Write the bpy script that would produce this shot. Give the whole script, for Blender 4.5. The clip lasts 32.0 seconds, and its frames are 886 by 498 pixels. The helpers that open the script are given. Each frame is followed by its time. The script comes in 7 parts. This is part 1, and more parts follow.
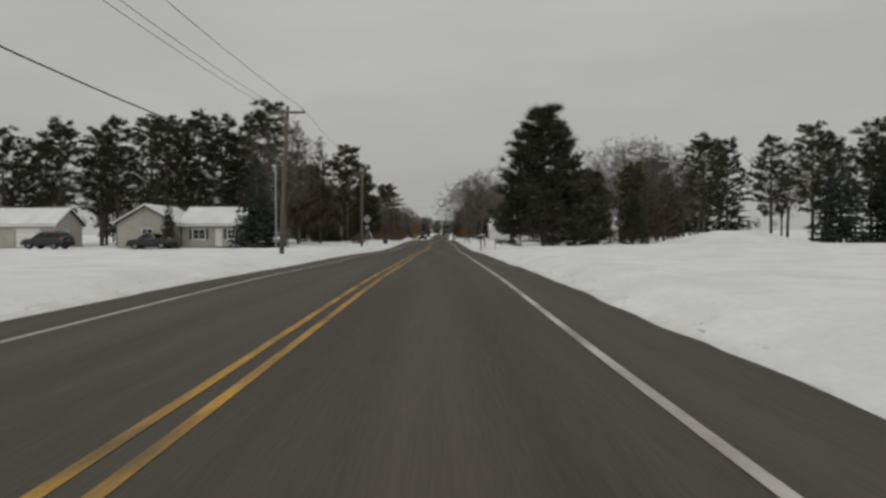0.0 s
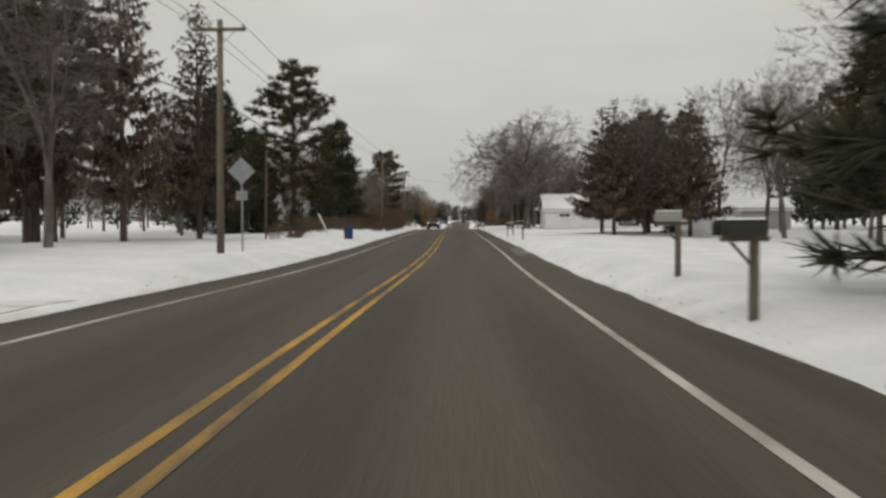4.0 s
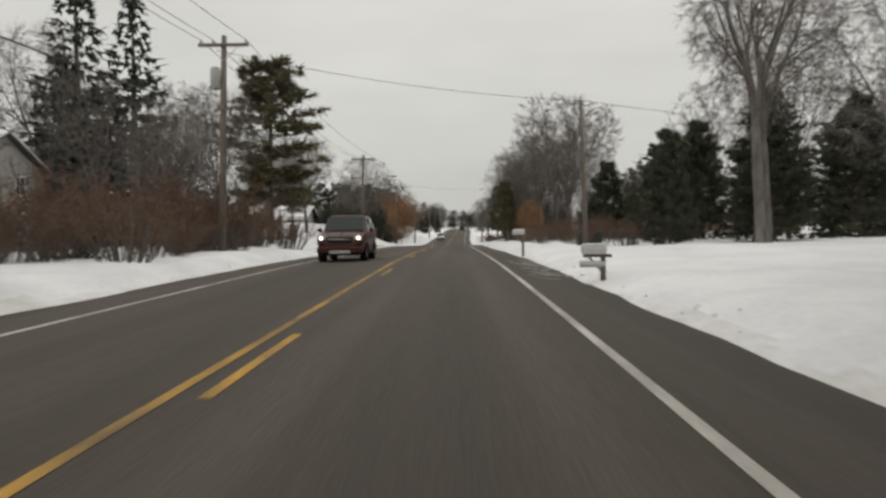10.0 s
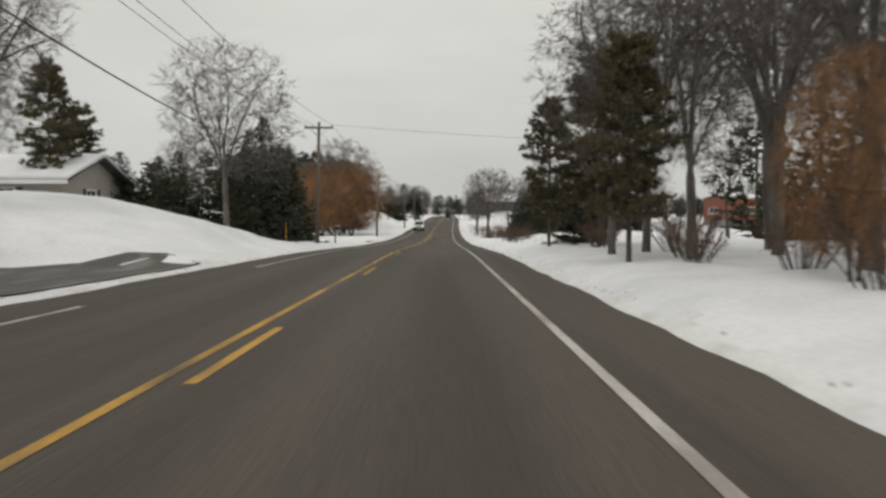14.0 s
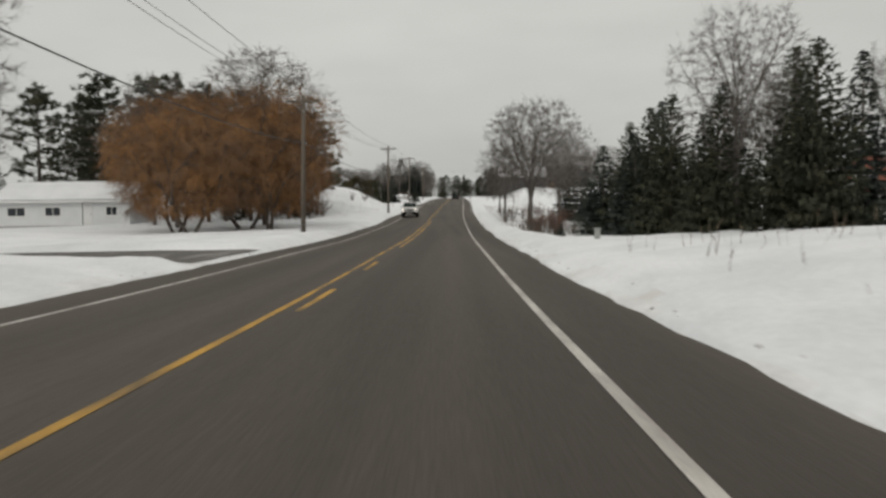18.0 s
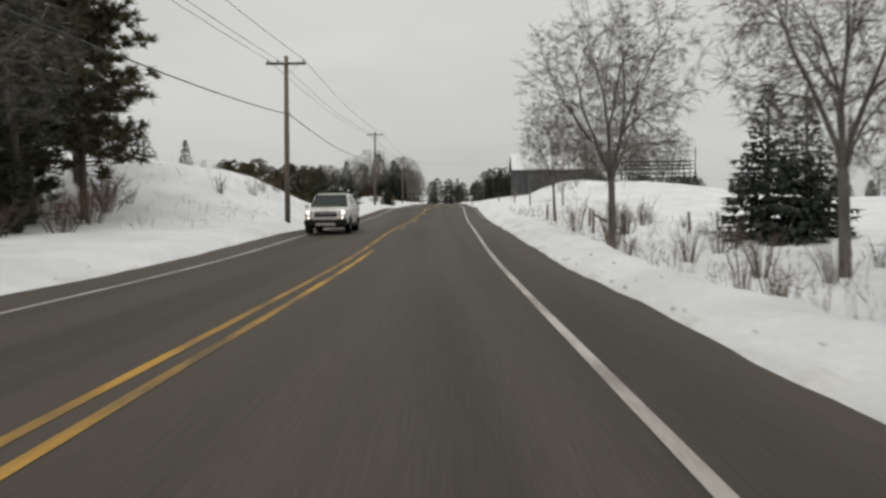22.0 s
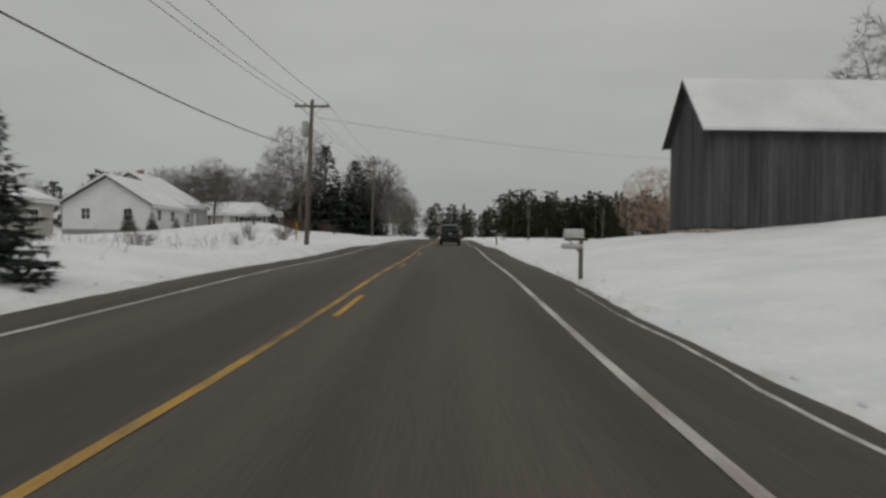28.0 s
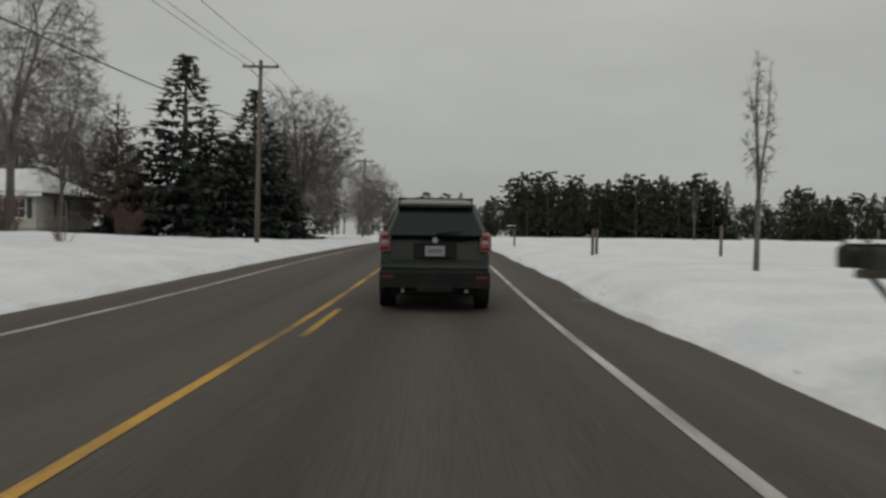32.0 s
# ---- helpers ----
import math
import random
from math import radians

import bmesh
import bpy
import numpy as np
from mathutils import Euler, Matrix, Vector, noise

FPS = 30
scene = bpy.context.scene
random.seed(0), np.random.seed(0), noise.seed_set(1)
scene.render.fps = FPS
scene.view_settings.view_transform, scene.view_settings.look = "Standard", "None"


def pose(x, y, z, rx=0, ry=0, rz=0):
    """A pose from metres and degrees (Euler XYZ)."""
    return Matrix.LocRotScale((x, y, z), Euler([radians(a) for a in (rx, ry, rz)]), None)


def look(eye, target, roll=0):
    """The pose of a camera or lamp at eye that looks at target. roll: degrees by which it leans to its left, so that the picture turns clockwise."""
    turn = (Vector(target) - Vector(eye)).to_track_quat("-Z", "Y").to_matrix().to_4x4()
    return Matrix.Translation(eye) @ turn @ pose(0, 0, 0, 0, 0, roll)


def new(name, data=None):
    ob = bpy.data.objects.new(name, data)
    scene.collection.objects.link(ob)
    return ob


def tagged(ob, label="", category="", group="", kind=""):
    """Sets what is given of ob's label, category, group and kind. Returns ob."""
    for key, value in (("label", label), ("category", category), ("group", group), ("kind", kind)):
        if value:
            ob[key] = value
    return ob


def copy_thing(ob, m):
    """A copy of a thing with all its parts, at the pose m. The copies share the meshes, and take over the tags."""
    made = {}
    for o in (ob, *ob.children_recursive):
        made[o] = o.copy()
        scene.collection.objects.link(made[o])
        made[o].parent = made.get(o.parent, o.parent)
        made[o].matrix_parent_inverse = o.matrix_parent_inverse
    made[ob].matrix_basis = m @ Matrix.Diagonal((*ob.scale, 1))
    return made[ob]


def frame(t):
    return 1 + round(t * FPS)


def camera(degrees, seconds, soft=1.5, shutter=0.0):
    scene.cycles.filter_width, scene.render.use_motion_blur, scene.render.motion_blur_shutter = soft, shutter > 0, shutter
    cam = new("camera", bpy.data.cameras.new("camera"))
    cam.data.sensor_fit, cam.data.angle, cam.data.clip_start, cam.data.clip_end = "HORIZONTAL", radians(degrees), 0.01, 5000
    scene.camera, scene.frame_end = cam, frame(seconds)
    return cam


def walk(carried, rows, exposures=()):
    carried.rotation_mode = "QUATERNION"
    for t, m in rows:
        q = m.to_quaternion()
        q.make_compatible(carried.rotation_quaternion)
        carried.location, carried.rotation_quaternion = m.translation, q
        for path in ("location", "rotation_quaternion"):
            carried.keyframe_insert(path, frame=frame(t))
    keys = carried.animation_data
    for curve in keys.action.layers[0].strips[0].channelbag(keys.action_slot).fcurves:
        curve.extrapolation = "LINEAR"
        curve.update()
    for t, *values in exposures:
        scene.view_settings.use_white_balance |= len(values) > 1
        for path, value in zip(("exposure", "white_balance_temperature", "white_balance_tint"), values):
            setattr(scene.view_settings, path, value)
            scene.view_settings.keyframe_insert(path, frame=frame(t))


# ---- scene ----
cam = camera(62.2, 32.0, soft=2.8, shutter=0.3)

# seconds, x, y, z, tilt, lean, heading
PATH = [
    (0.0, 1.82, -5.29, 1.23, 89.01, 0.39, -0.58),
    (0.5, 1.94, 1.83, 1.24, 88.79, 0.38, -0.74),
    (1.0, 2.07, 8.93, 1.28, 88.63, 0.34, -0.67),
    (1.5, 2.18, 15.93, 1.31, 88.48, 0.39, -0.65),
    (2.0, 2.26, 22.84, 1.28, 88.26, 0.45, -0.46),
    (2.5, 2.29, 29.84, 1.25, 88.19, 0.50, 0.51),
    (3.0, 2.27, 37.02, 1.24, 88.00, 0.71, 0.81),
    (3.5, 2.20, 44.13, 1.23, 87.94, 0.58, 0.85),
    (4.0, 2.12, 51.29, 1.19, 88.04, 0.36, 0.89),
    (4.5, 2.05, 58.50, 1.13, 88.13, 0.18, 0.90),
    (5.0, 2.05, 65.77, 1.07, 88.23, 0.11, 0.86),
    (5.5, 2.14, 73.12, 1.01, 88.36, 0.14, 0.72),
    (6.0, 2.32, 80.55, 1.01, 88.43, 0.25, 0.46),
    (6.5, 2.52, 87.98, 1.05, 88.41, 0.26, -0.02),
    (7.0, 2.69, 95.36, 1.11, 88.57, 0.28, 0.15),
    (7.5, 2.79, 102.68, 1.19, 88.54, 0.37, 0.24),
    (8.0, 2.84, 109.97, 1.25, 88.66, 0.38, 0.57),
    (8.5, 2.89, 117.25, 1.31, 88.61, 0.35, 0.69),
    (9.0, 2.95, 124.58, 1.37, 88.70, 0.40, 0.42),
    (9.5, 3.00, 131.89, 1.43, 88.79, 0.45, 0.57),
    (10.0, 3.04, 139.26, 1.50, 88.61, 0.68, 0.72),
    (10.5, 3.09, 146.50, 1.55, 88.56, 0.81, 0.82),
    (11.0, 3.12, 153.27, 1.60, 88.48, 0.80, 0.69),
    (11.5, 3.07, 159.93, 1.65, 89.05, 0.92, 2.32),
    (12.0, 3.03, 166.49, 1.66, 88.20, 0.83, 0.55),
    (12.5, 3.05, 172.90, 1.63, 88.08, 0.72, 0.26),
    (13.0, 3.11, 179.11, 1.59, 88.05, 0.72, 0.07),
    (13.5, 3.21, 185.33, 1.54, 87.80, 0.36, -0.24),
    (14.0, 3.32, 191.33, 1.48, 87.63, -0.06, -0.46),
    (14.5, 3.39, 197.45, 1.42, 87.79, -0.26, 0.06),
    (15.0, 3.47, 203.59, 1.37, 88.14, -0.14, 0.21),
    (15.5, 3.54, 209.79, 1.31, 88.19, 0.17, 0.14),
    (16.0, 3.61, 216.10, 1.25, 87.76, 0.57, 0.01),
    (16.5, 3.68, 222.55, 1.17, 86.94, 0.91, -0.05),
    (17.0, 3.73, 229.19, 1.06, 86.66, 0.93, 0.12),
    (17.5, 3.79, 235.92, 0.92, 86.30, 0.87, -0.32),
    (18.0, 3.87, 242.64, 0.77, 86.42, 0.75, 0.06),
    (18.5, 3.94, 249.36, 0.60, 86.28, 0.94, 0.13),
    (19.0, 4.00, 256.06, 0.45, 86.36, 1.21, 0.20),
    (19.5, 4.04, 262.73, 0.34, 86.27, 0.90, 0.05),
    (20.0, 4.07, 269.50, 0.24, 86.36, 0.70, 0.05),
    (20.5, 4.11, 276.36, 0.14, 86.50, 0.62, -0.07),
    (21.0, 4.19, 283.15, 0.05, 86.57, 0.48, -0.23),
    (21.5, 4.30, 289.79, 0.02, 86.82, 0.54, -0.42),
    (22.0, 4.44, 296.50, 0.04, 87.13, 0.71, -0.58),
    (22.5, 4.60, 303.37, 0.05, 87.72, 0.84, -0.66),
    (23.0, 4.75, 310.21, 0.08, 88.19, 0.65, -0.66),
    (23.5, 4.86, 317.13, 0.17, 89.81, 0.09, 1.95),
    (24.0, 4.96, 324.36, 0.37, 88.85, -0.17, -0.66),
    (24.5, 5.06, 331.88, 0.56, 89.13, -0.12, -0.92),
    (25.0, 5.19, 339.42, 0.66, 89.89, 0.09, -0.61),
    (25.5, 5.33, 346.93, 0.81, 90.33, 0.11, -0.60),
    (26.0, 5.47, 354.40, 1.04, 89.78, -0.07, -0.60),
    (26.5, 5.60, 361.84, 1.30, 89.41, -0.38, -0.58),
    (27.0, 5.75, 369.25, 1.62, 89.41, -0.76, -0.55),
    (27.5, 5.92, 376.64, 1.83, 89.65, -1.03, -0.49),
    (28.0, 6.09, 384.01, 1.86, 89.56, -0.83, -0.38),
    (28.5, 6.26, 391.27, 1.91, 89.37, -0.81, -0.22),
    (29.0, 6.42, 398.42, 2.08, 89.35, -0.66, -0.13),
    (29.5, 6.55, 405.36, 2.26, 89.30, -0.54, -0.25),
    (30.0, 6.67, 412.05, 2.36, 89.21, -0.44, -0.40),
    (30.5, 6.80, 418.69, 2.45, 89.98, -0.40, 0.54),
    (31.0, 6.91, 425.24, 2.61, 89.48, -0.46, -0.46),
    (31.5, 7.00, 431.68, 2.79, 89.42, -0.48, -0.69),
    (32.0, 7.11, 437.97, 2.89, 89.24, -0.73, -0.87),]
walk(cam, [(t, pose(x, y, z, a, b, c)) for t, x, y, z, a, b, c in PATH],
     [(0, -0.27, 6720, 8), (2, -0.16, 6760, 8), (3, 0.0, 6790, 8.5), (6, 0.23, 6820, 9), (9, 0.28, 6830, 9), (13, 0.28, 6790, 9), (17, 0.13, 6750, 8.5), (19, 0.11, 6740, 8.5),
      (21, 0.25, 6690, 8.5), (23, 0.14, 6640, 8), (24, -0.18, 6600, 7.5), (25, -0.35, 6600, 7.5), (28, -0.38, 6600, 7.5), (30, -0.35, 6600, 7.5), (32, -0.32, 6600, 7.5)])

# ---------------------------------------------------------------- world, sun
world = bpy.data.worlds.new("overcast_sky")
scene.world = world
world.use_nodes = True
wn, wl = world.node_tree.nodes, world.node_tree.links
wn.clear()


def wnode(kind, **kw):
    n = wn.new(kind)
    for k, v in kw.items():
        n.inputs[k].default_value = v
    return n


w_out = wn.new("ShaderNodeOutputWorld")
w_sky = wn.new("ShaderNodeTexSky")
w_sky.sky_type, w_sky.sun_disc = "NISHITA", False
w_sky.sun_elevation, w_sky.sun_rotation = radians(32), radians(150)
w_sky.dust_density = 4.0
w_coord = wn.new("ShaderNodeTexCoord")
w_sep = wn.new("ShaderNodeSeparateXYZ")
wl.new(w_coord.outputs["Generated"], w_sep.inputs[0])
w_ramp = wn.new("ShaderNodeValToRGB")
w_ramp.color_ramp.elements[0].position, w_ramp.color_ramp.elements[0].color = 0.0, (0.50, 0.51, 0.51, 1)
w_ramp.color_ramp.elements[1].position, w_ramp.color_ramp.elements[1].color = 0.75, (0.80, 0.80, 0.78, 1)
el = w_ramp.color_ramp.elements.new(0.22)
el.color = (0.575, 0.58, 0.57, 1)
wl.new(w_sep.outputs["Z"], w_ramp.inputs[0])
w_map = wn.new("ShaderNodeMapping")
w_map.inputs["Scale"].default_value = (1.6, 1.6, 5.0)
wl.new(w_coord.outputs["Generated"], w_map.inputs[0])
w_noise = wnode("ShaderNodeTexNoise", Scale=1.3, Detail=4.0, Roughness=0.55)
wl.new(w_map.outputs[0], w_noise.inputs["Vector"])
w_cl = wn.new("ShaderNodeMapRange")
w_cl.inputs["To Min"].default_value, w_cl.inputs["To Max"].default_value = 0.78, 1.18
wl.new(w_noise.outputs[0], w_cl.inputs[0])
w_mul = wn.new("ShaderNodeMix")
w_mul.data_type, w_mul.blend_type = "RGBA", "MULTIPLY"
w_mul.inputs[0].default_value = 1.0
wl.new(w_ramp.outputs[0], w_mul.inputs[6])
wl.new(w_cl.outputs[0], w_mul.inputs[7])
w_b1 = wnode("ShaderNodeBackground", Strength=1.0)
w_b2 = wnode("ShaderNodeBackground", Strength=0.05)
wl.new(w_mul.outputs[2], w_b1.inputs[0])
wl.new(w_sky.outputs[0], w_b2.inputs[0])
w_mix = wnode("ShaderNodeMixShader")
w_mix.inputs[0].default_value = 0.08
wl.new(w_b1.outputs[0], w_mix.inputs[1])
wl.new(w_b2.outputs[0], w_mix.inputs[2])
wl.new(w_mix.outputs[0], w_out.inputs[0])

sun = bpy.data.lights.new("sun", "SUN")
sun.energy, sun.angle, sun.color = 0.55, radians(25), (1.0, 0.96, 0.9)
sun_ob = new("sun", sun)
sun_ob.matrix_world = look((0, 0, 60), (18, 40, 0))


# ---------------------------------------------------------------- materials
def material(name, base, rough=0.8, vary=0.25, scale=3.0, fine=40.0, bump=0.2, tint=None, metal=0.0, spec=0.3,
             stretch=(1, 1, 1), rand=0.0, blot=None):
    """Two scales of variation over a base colour; tint is mixed in by blotches."""
    m = bpy.data.materials.new(name)
    m.use_nodes = True
    nt, ln = m.node_tree.nodes, m.node_tree.links
    p = nt["Principled BSDF"]
    p.inputs["Roughness"].default_value, p.inputs["Metallic"].default_value = rough, metal
    p.inputs["Specular IOR Level"].default_value = spec
    tc = nt.new("ShaderNodeTexCoord")
    mp = nt.new("ShaderNodeMapping")
    mp.inputs["Scale"].default_value = stretch
    ln.new(tc.outputs["Object"], mp.inputs[0])
    n1 = nt.new("ShaderNodeTexNoise")
    n1.inputs["Scale"].default_value, n1.inputs["Detail"].default_value = scale, 5.0
    n2 = nt.new("ShaderNodeTexNoise")
    n2.inputs["Scale"].default_value, n2.inputs["Detail"].default_value = fine, 3.0
    ln.new(mp.outputs[0], n1.inputs["Vector"])
    ln.new(mp.outputs[0], n2.inputs["Vector"])
    t = tint or tuple(c * (1 - vary) for c in base)
    r1 = nt.new("ShaderNodeMapRange")
    lo, hi = blot or (0.38, 0.66)
    r1.inputs[1].default_value, r1.inputs[2].default_value = lo, hi
    ln.new(n1.outputs[0], r1.inputs[0])
    mx = nt.new("ShaderNodeMix")
    mx.data_type = "RGBA"
    mx.inputs[6].default_value, mx.inputs[7].default_value = (*base, 1), (*t, 1)
    ln.new(r1.outputs[0], mx.inputs[0])
    r2 = nt.new("ShaderNodeMapRange")
    r2.inputs[1].default_value, r2.inputs[2].default_value = 0.25, 0.75
    r2.inputs[3].default_value, r2.inputs[4].default_value = 1 - vary, 1 + vary
    ln.new(n2.outputs[0], r2.inputs[0])
    mu = nt.new("ShaderNodeMix")
    mu.data_type, mu.blend_type = "RGBA", "MULTIPLY"
    mu.inputs[0].default_value = 1.0
    ln.new(mx.outputs[2], mu.inputs[6])
    ln.new(r2.outputs[0], mu.inputs[7])
    last = mu.outputs[2]
    if rand:
        oi = nt.new("ShaderNodeObjectInfo")
        gi = nt.new("ShaderNodeNewGeometry")
        ad = nt.new("ShaderNodeMath")
        ad.operation = "ADD"
        ln.new(oi.outputs["Random"], ad.inputs[0])
        ln.new(gi.outputs["Random Per Island"], ad.inputs[1])
        rr = nt.new("ShaderNodeMapRange")
        rr.inputs[2].default_value = 2.0
        rr.inputs[3].default_value, rr.inputs[4].default_value = 1 - rand, 1 + rand
        ln.new(ad.outputs[0], rr.inputs[0])
        m2 = nt.new("ShaderNodeMix")
        m2.data_type, m2.blend_type = "RGBA", "MULTIPLY"
        m2.inputs[0].default_value = 1.0
        ln.new(last, m2.inputs[6])
        ln.new(rr.outputs[0], m2.inputs[7])
        last = m2.outputs[2]
    ln.new(last, p.inputs["Base Color"])
    if bump:
        bp = nt.new("ShaderNodeBump")
        bp.inputs["Strength"].default_value, bp.inputs["Distance"].default_value = bump, 0.02
        ln.new(n2.outputs[0], bp.inputs["Height"])
        ln.new(bp.outputs[0], p.inputs["Normal"])
    return m


def lamp_material(name, colour, strength):
    m = bpy.data.materials.new(name)
    m.use_nodes = True
    p = m.node_tree.nodes["Principled BSDF"]
    p.inputs["Base Color"].default_value = (*colour, 1)
    p.inputs["Emission Color"].default_value = (*colour, 1)
    p.inputs["Emission Strength"].default_value = strength
    return m


def glass_material(name, tint, rough=0.05):
    m = bpy.data.materials.new(name)
    m.use_nodes = True
    p = m.node_tree.nodes["Principled BSDF"]
    p.inputs["Base Color"].default_value = (*tint, 1)
    p.inputs["Roughness"].default_value = rough
    p.inputs["Specular IOR Level"].default_value = 0.28
    return m


M = {}
M["asphalt"] = material("asphalt", (0.056, 0.048, 0.041), 0.82, 0.18, 0.9, 60, 0.4, (0.086, 0.074, 0.063), stretch=(1, 0.03, 1), spec=0.25)
M["asphalt_edge"] = material("asphalt_edge", (0.10, 0.094, 0.088), 0.85, 0.3, 1.2, 50, 0.4, (0.3, 0.29, 0.28), stretch=(1, 0.2, 1), blot=(0.5, 0.8))
M["white_paint"] = material("road_white_paint", (0.50, 0.48, 0.45), 0.8, 0.2, 2.0, 45, 0.2, (0.28, 0.26, 0.24), stretch=(1, 0.3, 1))
M["yellow_paint"] = material("road_yellow_paint", (0.48, 0.275, 0.055), 0.8, 0.25, 2.0, 45, 0.2, (0.15, 0.105, 0.055), stretch=(1, 0.25, 1), blot=(0.38, 0.64))
M["snow"] = material("snow", (0.74, 0.75, 0.77), 0.75, 0.07, 0.5, 9, 0.6, (0.64, 0.655, 0.68), spec=0.2)
M["dirty_snow"] = material("dirty_snow", (0.70, 0.70, 0.71), 0.8, 0.08, 1.5, 12, 0.8, (0.56, 0.55, 0.54), blot=(0.5, 0.75))
M["slush_white"] = material("salt_slush", (0.58, 0.575, 0.57), 0.8, 0.2, 2.5, 25, 0.6, (0.30, 0.285, 0.27), blot=(0.42, 0.68))
M["berm_snow"] = material("berm_snow", (0.71, 0.715, 0.72), 0.8, 0.09, 1.2, 14, 0.8, (0.58, 0.575, 0.57), blot=(0.4, 0.7))
M["drift_gray"] = material("blown_snow", (0.30, 0.29, 0.28), 0.8, 0.2, 2.5, 25, 0.4, (0.13, 0.12, 0.11), blot=(0.4, 0.66))
M["slush"] = material("slush", (0.68, 0.68, 0.68), 0.7, 0.12, 1.2, 20, 0.6, (0.22, 0.21, 0.20), stretch=(0.35, 1.6, 1), blot=(0.5, 0.68))
M["bark"] = material("bark", (0.085, 0.07, 0.058), 0.95, 0.35, 3, 30, 0.8, (0.13, 0.115, 0.10), stretch=(1, 1, 0.25))
M["bark_gray"] = material("gray_bark", (0.098, 0.085, 0.075), 0.95, 0.3, 3, 30, 0.8, (0.19, 0.175, 0.165), stretch=(1, 1, 0.25))
M["twig"] = material("frosted_twigs", (0.125, 0.110, 0.101), 0.9, 0.12, 0.4, 20, 0.0, (0.165, 0.15, 0.14), rand=0.18)
M["twig_brown"] = material("brown_twigs", (0.115, 0.066, 0.043), 0.9, 0.2, 2, 20, 0.0, (0.13, 0.09, 0.07), rand=0.35)
M["twig_orange"] = material("orange_willow_twigs", (0.27, 0.142, 0.06), 0.9, 0.2, 0.35, 20, 0.0, (0.14, 0.094, 0.066), rand=0.35)
M["twig_red"] = material("reddish_twigs", (0.15, 0.075, 0.055), 0.9, 0.2, 1.2, 20, 0.0, (0.11, 0.07, 0.06), rand=0.35)
M["twig_tan"] = material("pinkish_twigs", (0.40, 0.285, 0.22), 0.9, 0.2, 1.2, 20, 0.0, (0.32, 0.24, 0.19), rand=0.35)
M["needles"] = material("pine_needles", (0.064, 0.066, 0.040), 0.75, 0.3, 0.5, 15, 0.0, (0.036, 0.044, 0.028), rand=0.5)
M["needles_blue"] = material("spruce_needles", (0.042, 0.052, 0.042), 0.75, 0.3, 0.7, 15, 0.0, (0.030, 0.038, 0.034), rand=0.45)
M["needles_brown"] = material("bronzed_needles", (0.118, 0.088, 0.069), 0.8, 0.3, 0.7, 15, 0.0, (0.075, 0.056, 0.042), rand=0.4)
M["needles_warm"] = material("scots_pine_needles", (0.110, 0.092, 0.048), 0.75, 0.3, 0.5, 15, 0.0, (0.060, 0.054, 0.030), rand=0.55)
M["needles_snowy"] = material("snow_on_boughs", (0.62, 0.63, 0.65), 0.8, 0.08, 2, 15, 0.0)
M["pole_wood"] = material("pole_wood", (0.17, 0.145, 0.12), 0.9, 0.3, 2, 30, 0.5, (0.10, 0.085, 0.07), stretch=(1, 1, 0.1))
M["cable"] = material("cable", (0.05, 0.05, 0.05), 0.6, 0.1, 1, 10, 0.0)
M["insulator"] = material("insulator", (0.25, 0.24, 0.23), 0.4, 0.1, 4, 20, 0.0)
M["galv"] = material("galvanised_steel", (0.34, 0.35, 0.36), 0.5, 0.15, 4, 30, 0.1, metal=0.6)
M["barn"] = material("barn_boards", (0.088, 0.090, 0.092), 0.95, 0.3, 1.2, 22, 0.6, (0.052, 0.053, 0.055), stretch=(2, 2, 0.15), rand=0.3)
M["stone"] = material("fieldstone", (0.36, 0.29, 0.24), 0.95, 0.3, 3, 25, 0.8, (0.22, 0.17, 0.14), rand=0.3)
M["white_siding"] = material("white_siding", (0.70, 0.71, 0.72), 0.6, 0.05, 0.8, 10, 0.1, (0.64, 0.65, 0.66))
M["tan_siding"] = material("tan_siding", (0.42, 0.405, 0.375), 0.65, 0.08, 0.8, 10, 0.1, (0.38, 0.35, 0.30))
M["gray_siding"] = material("gray_siding", (0.40, 0.39, 0.375), 0.65, 0.08, 0.8, 10, 0.1)
M["brick_red"] = material("red_brick", (0.24, 0.09, 0.06), 0.9, 0.2, 2, 20, 0.3)
M["shingle"] = material("roof_shingle", (0.07, 0.065, 0.06), 0.9, 0.2, 2, 20, 0.3)
M["trim_white"] = material("white_trim", (0.75, 0.75, 0.74), 0.55, 0.04, 1, 10, 0.0)
M["shutter"] = material("dark_shutter", (0.05, 0.055, 0.06), 0.6, 0.1, 2, 20, 0.0)
M["foundation"] = material("concrete_block", (0.28, 0.27, 0.26), 0.9, 0.15, 2, 20, 0.3)
M["pane"] = glass_material("window_glass", (0.035, 0.04, 0.045))
M["car_glass"] = glass_material("tinted_glass", (0.010, 0.018, 0.017))
M["rubber"] = material("tyre_rubber", (0.03, 0.03, 0.03), 0.9, 0.2, 3, 30, 0.2, (0.07, 0.065, 0.06))
M["rim"] = material("alloy_rim", (0.30, 0.30, 0.31), 0.4, 0.15, 5, 20, 0.0, metal=0.8)
M["plastic"] = material("black_plastic", (0.010, 0.010, 0.011), 0.6, 0.15, 3, 30, 0.1, (0.018, 0.017, 0.016), spec=0.2)
M["chrome"] = material("chrome", (0.55, 0.55, 0.56), 0.2, 0.05, 4, 20, 0.0, metal=1.0)
M["plate"] = material("plate_white", (0.30, 0.32, 0.33), 0.5, 0.05, 4, 20, 0.0)
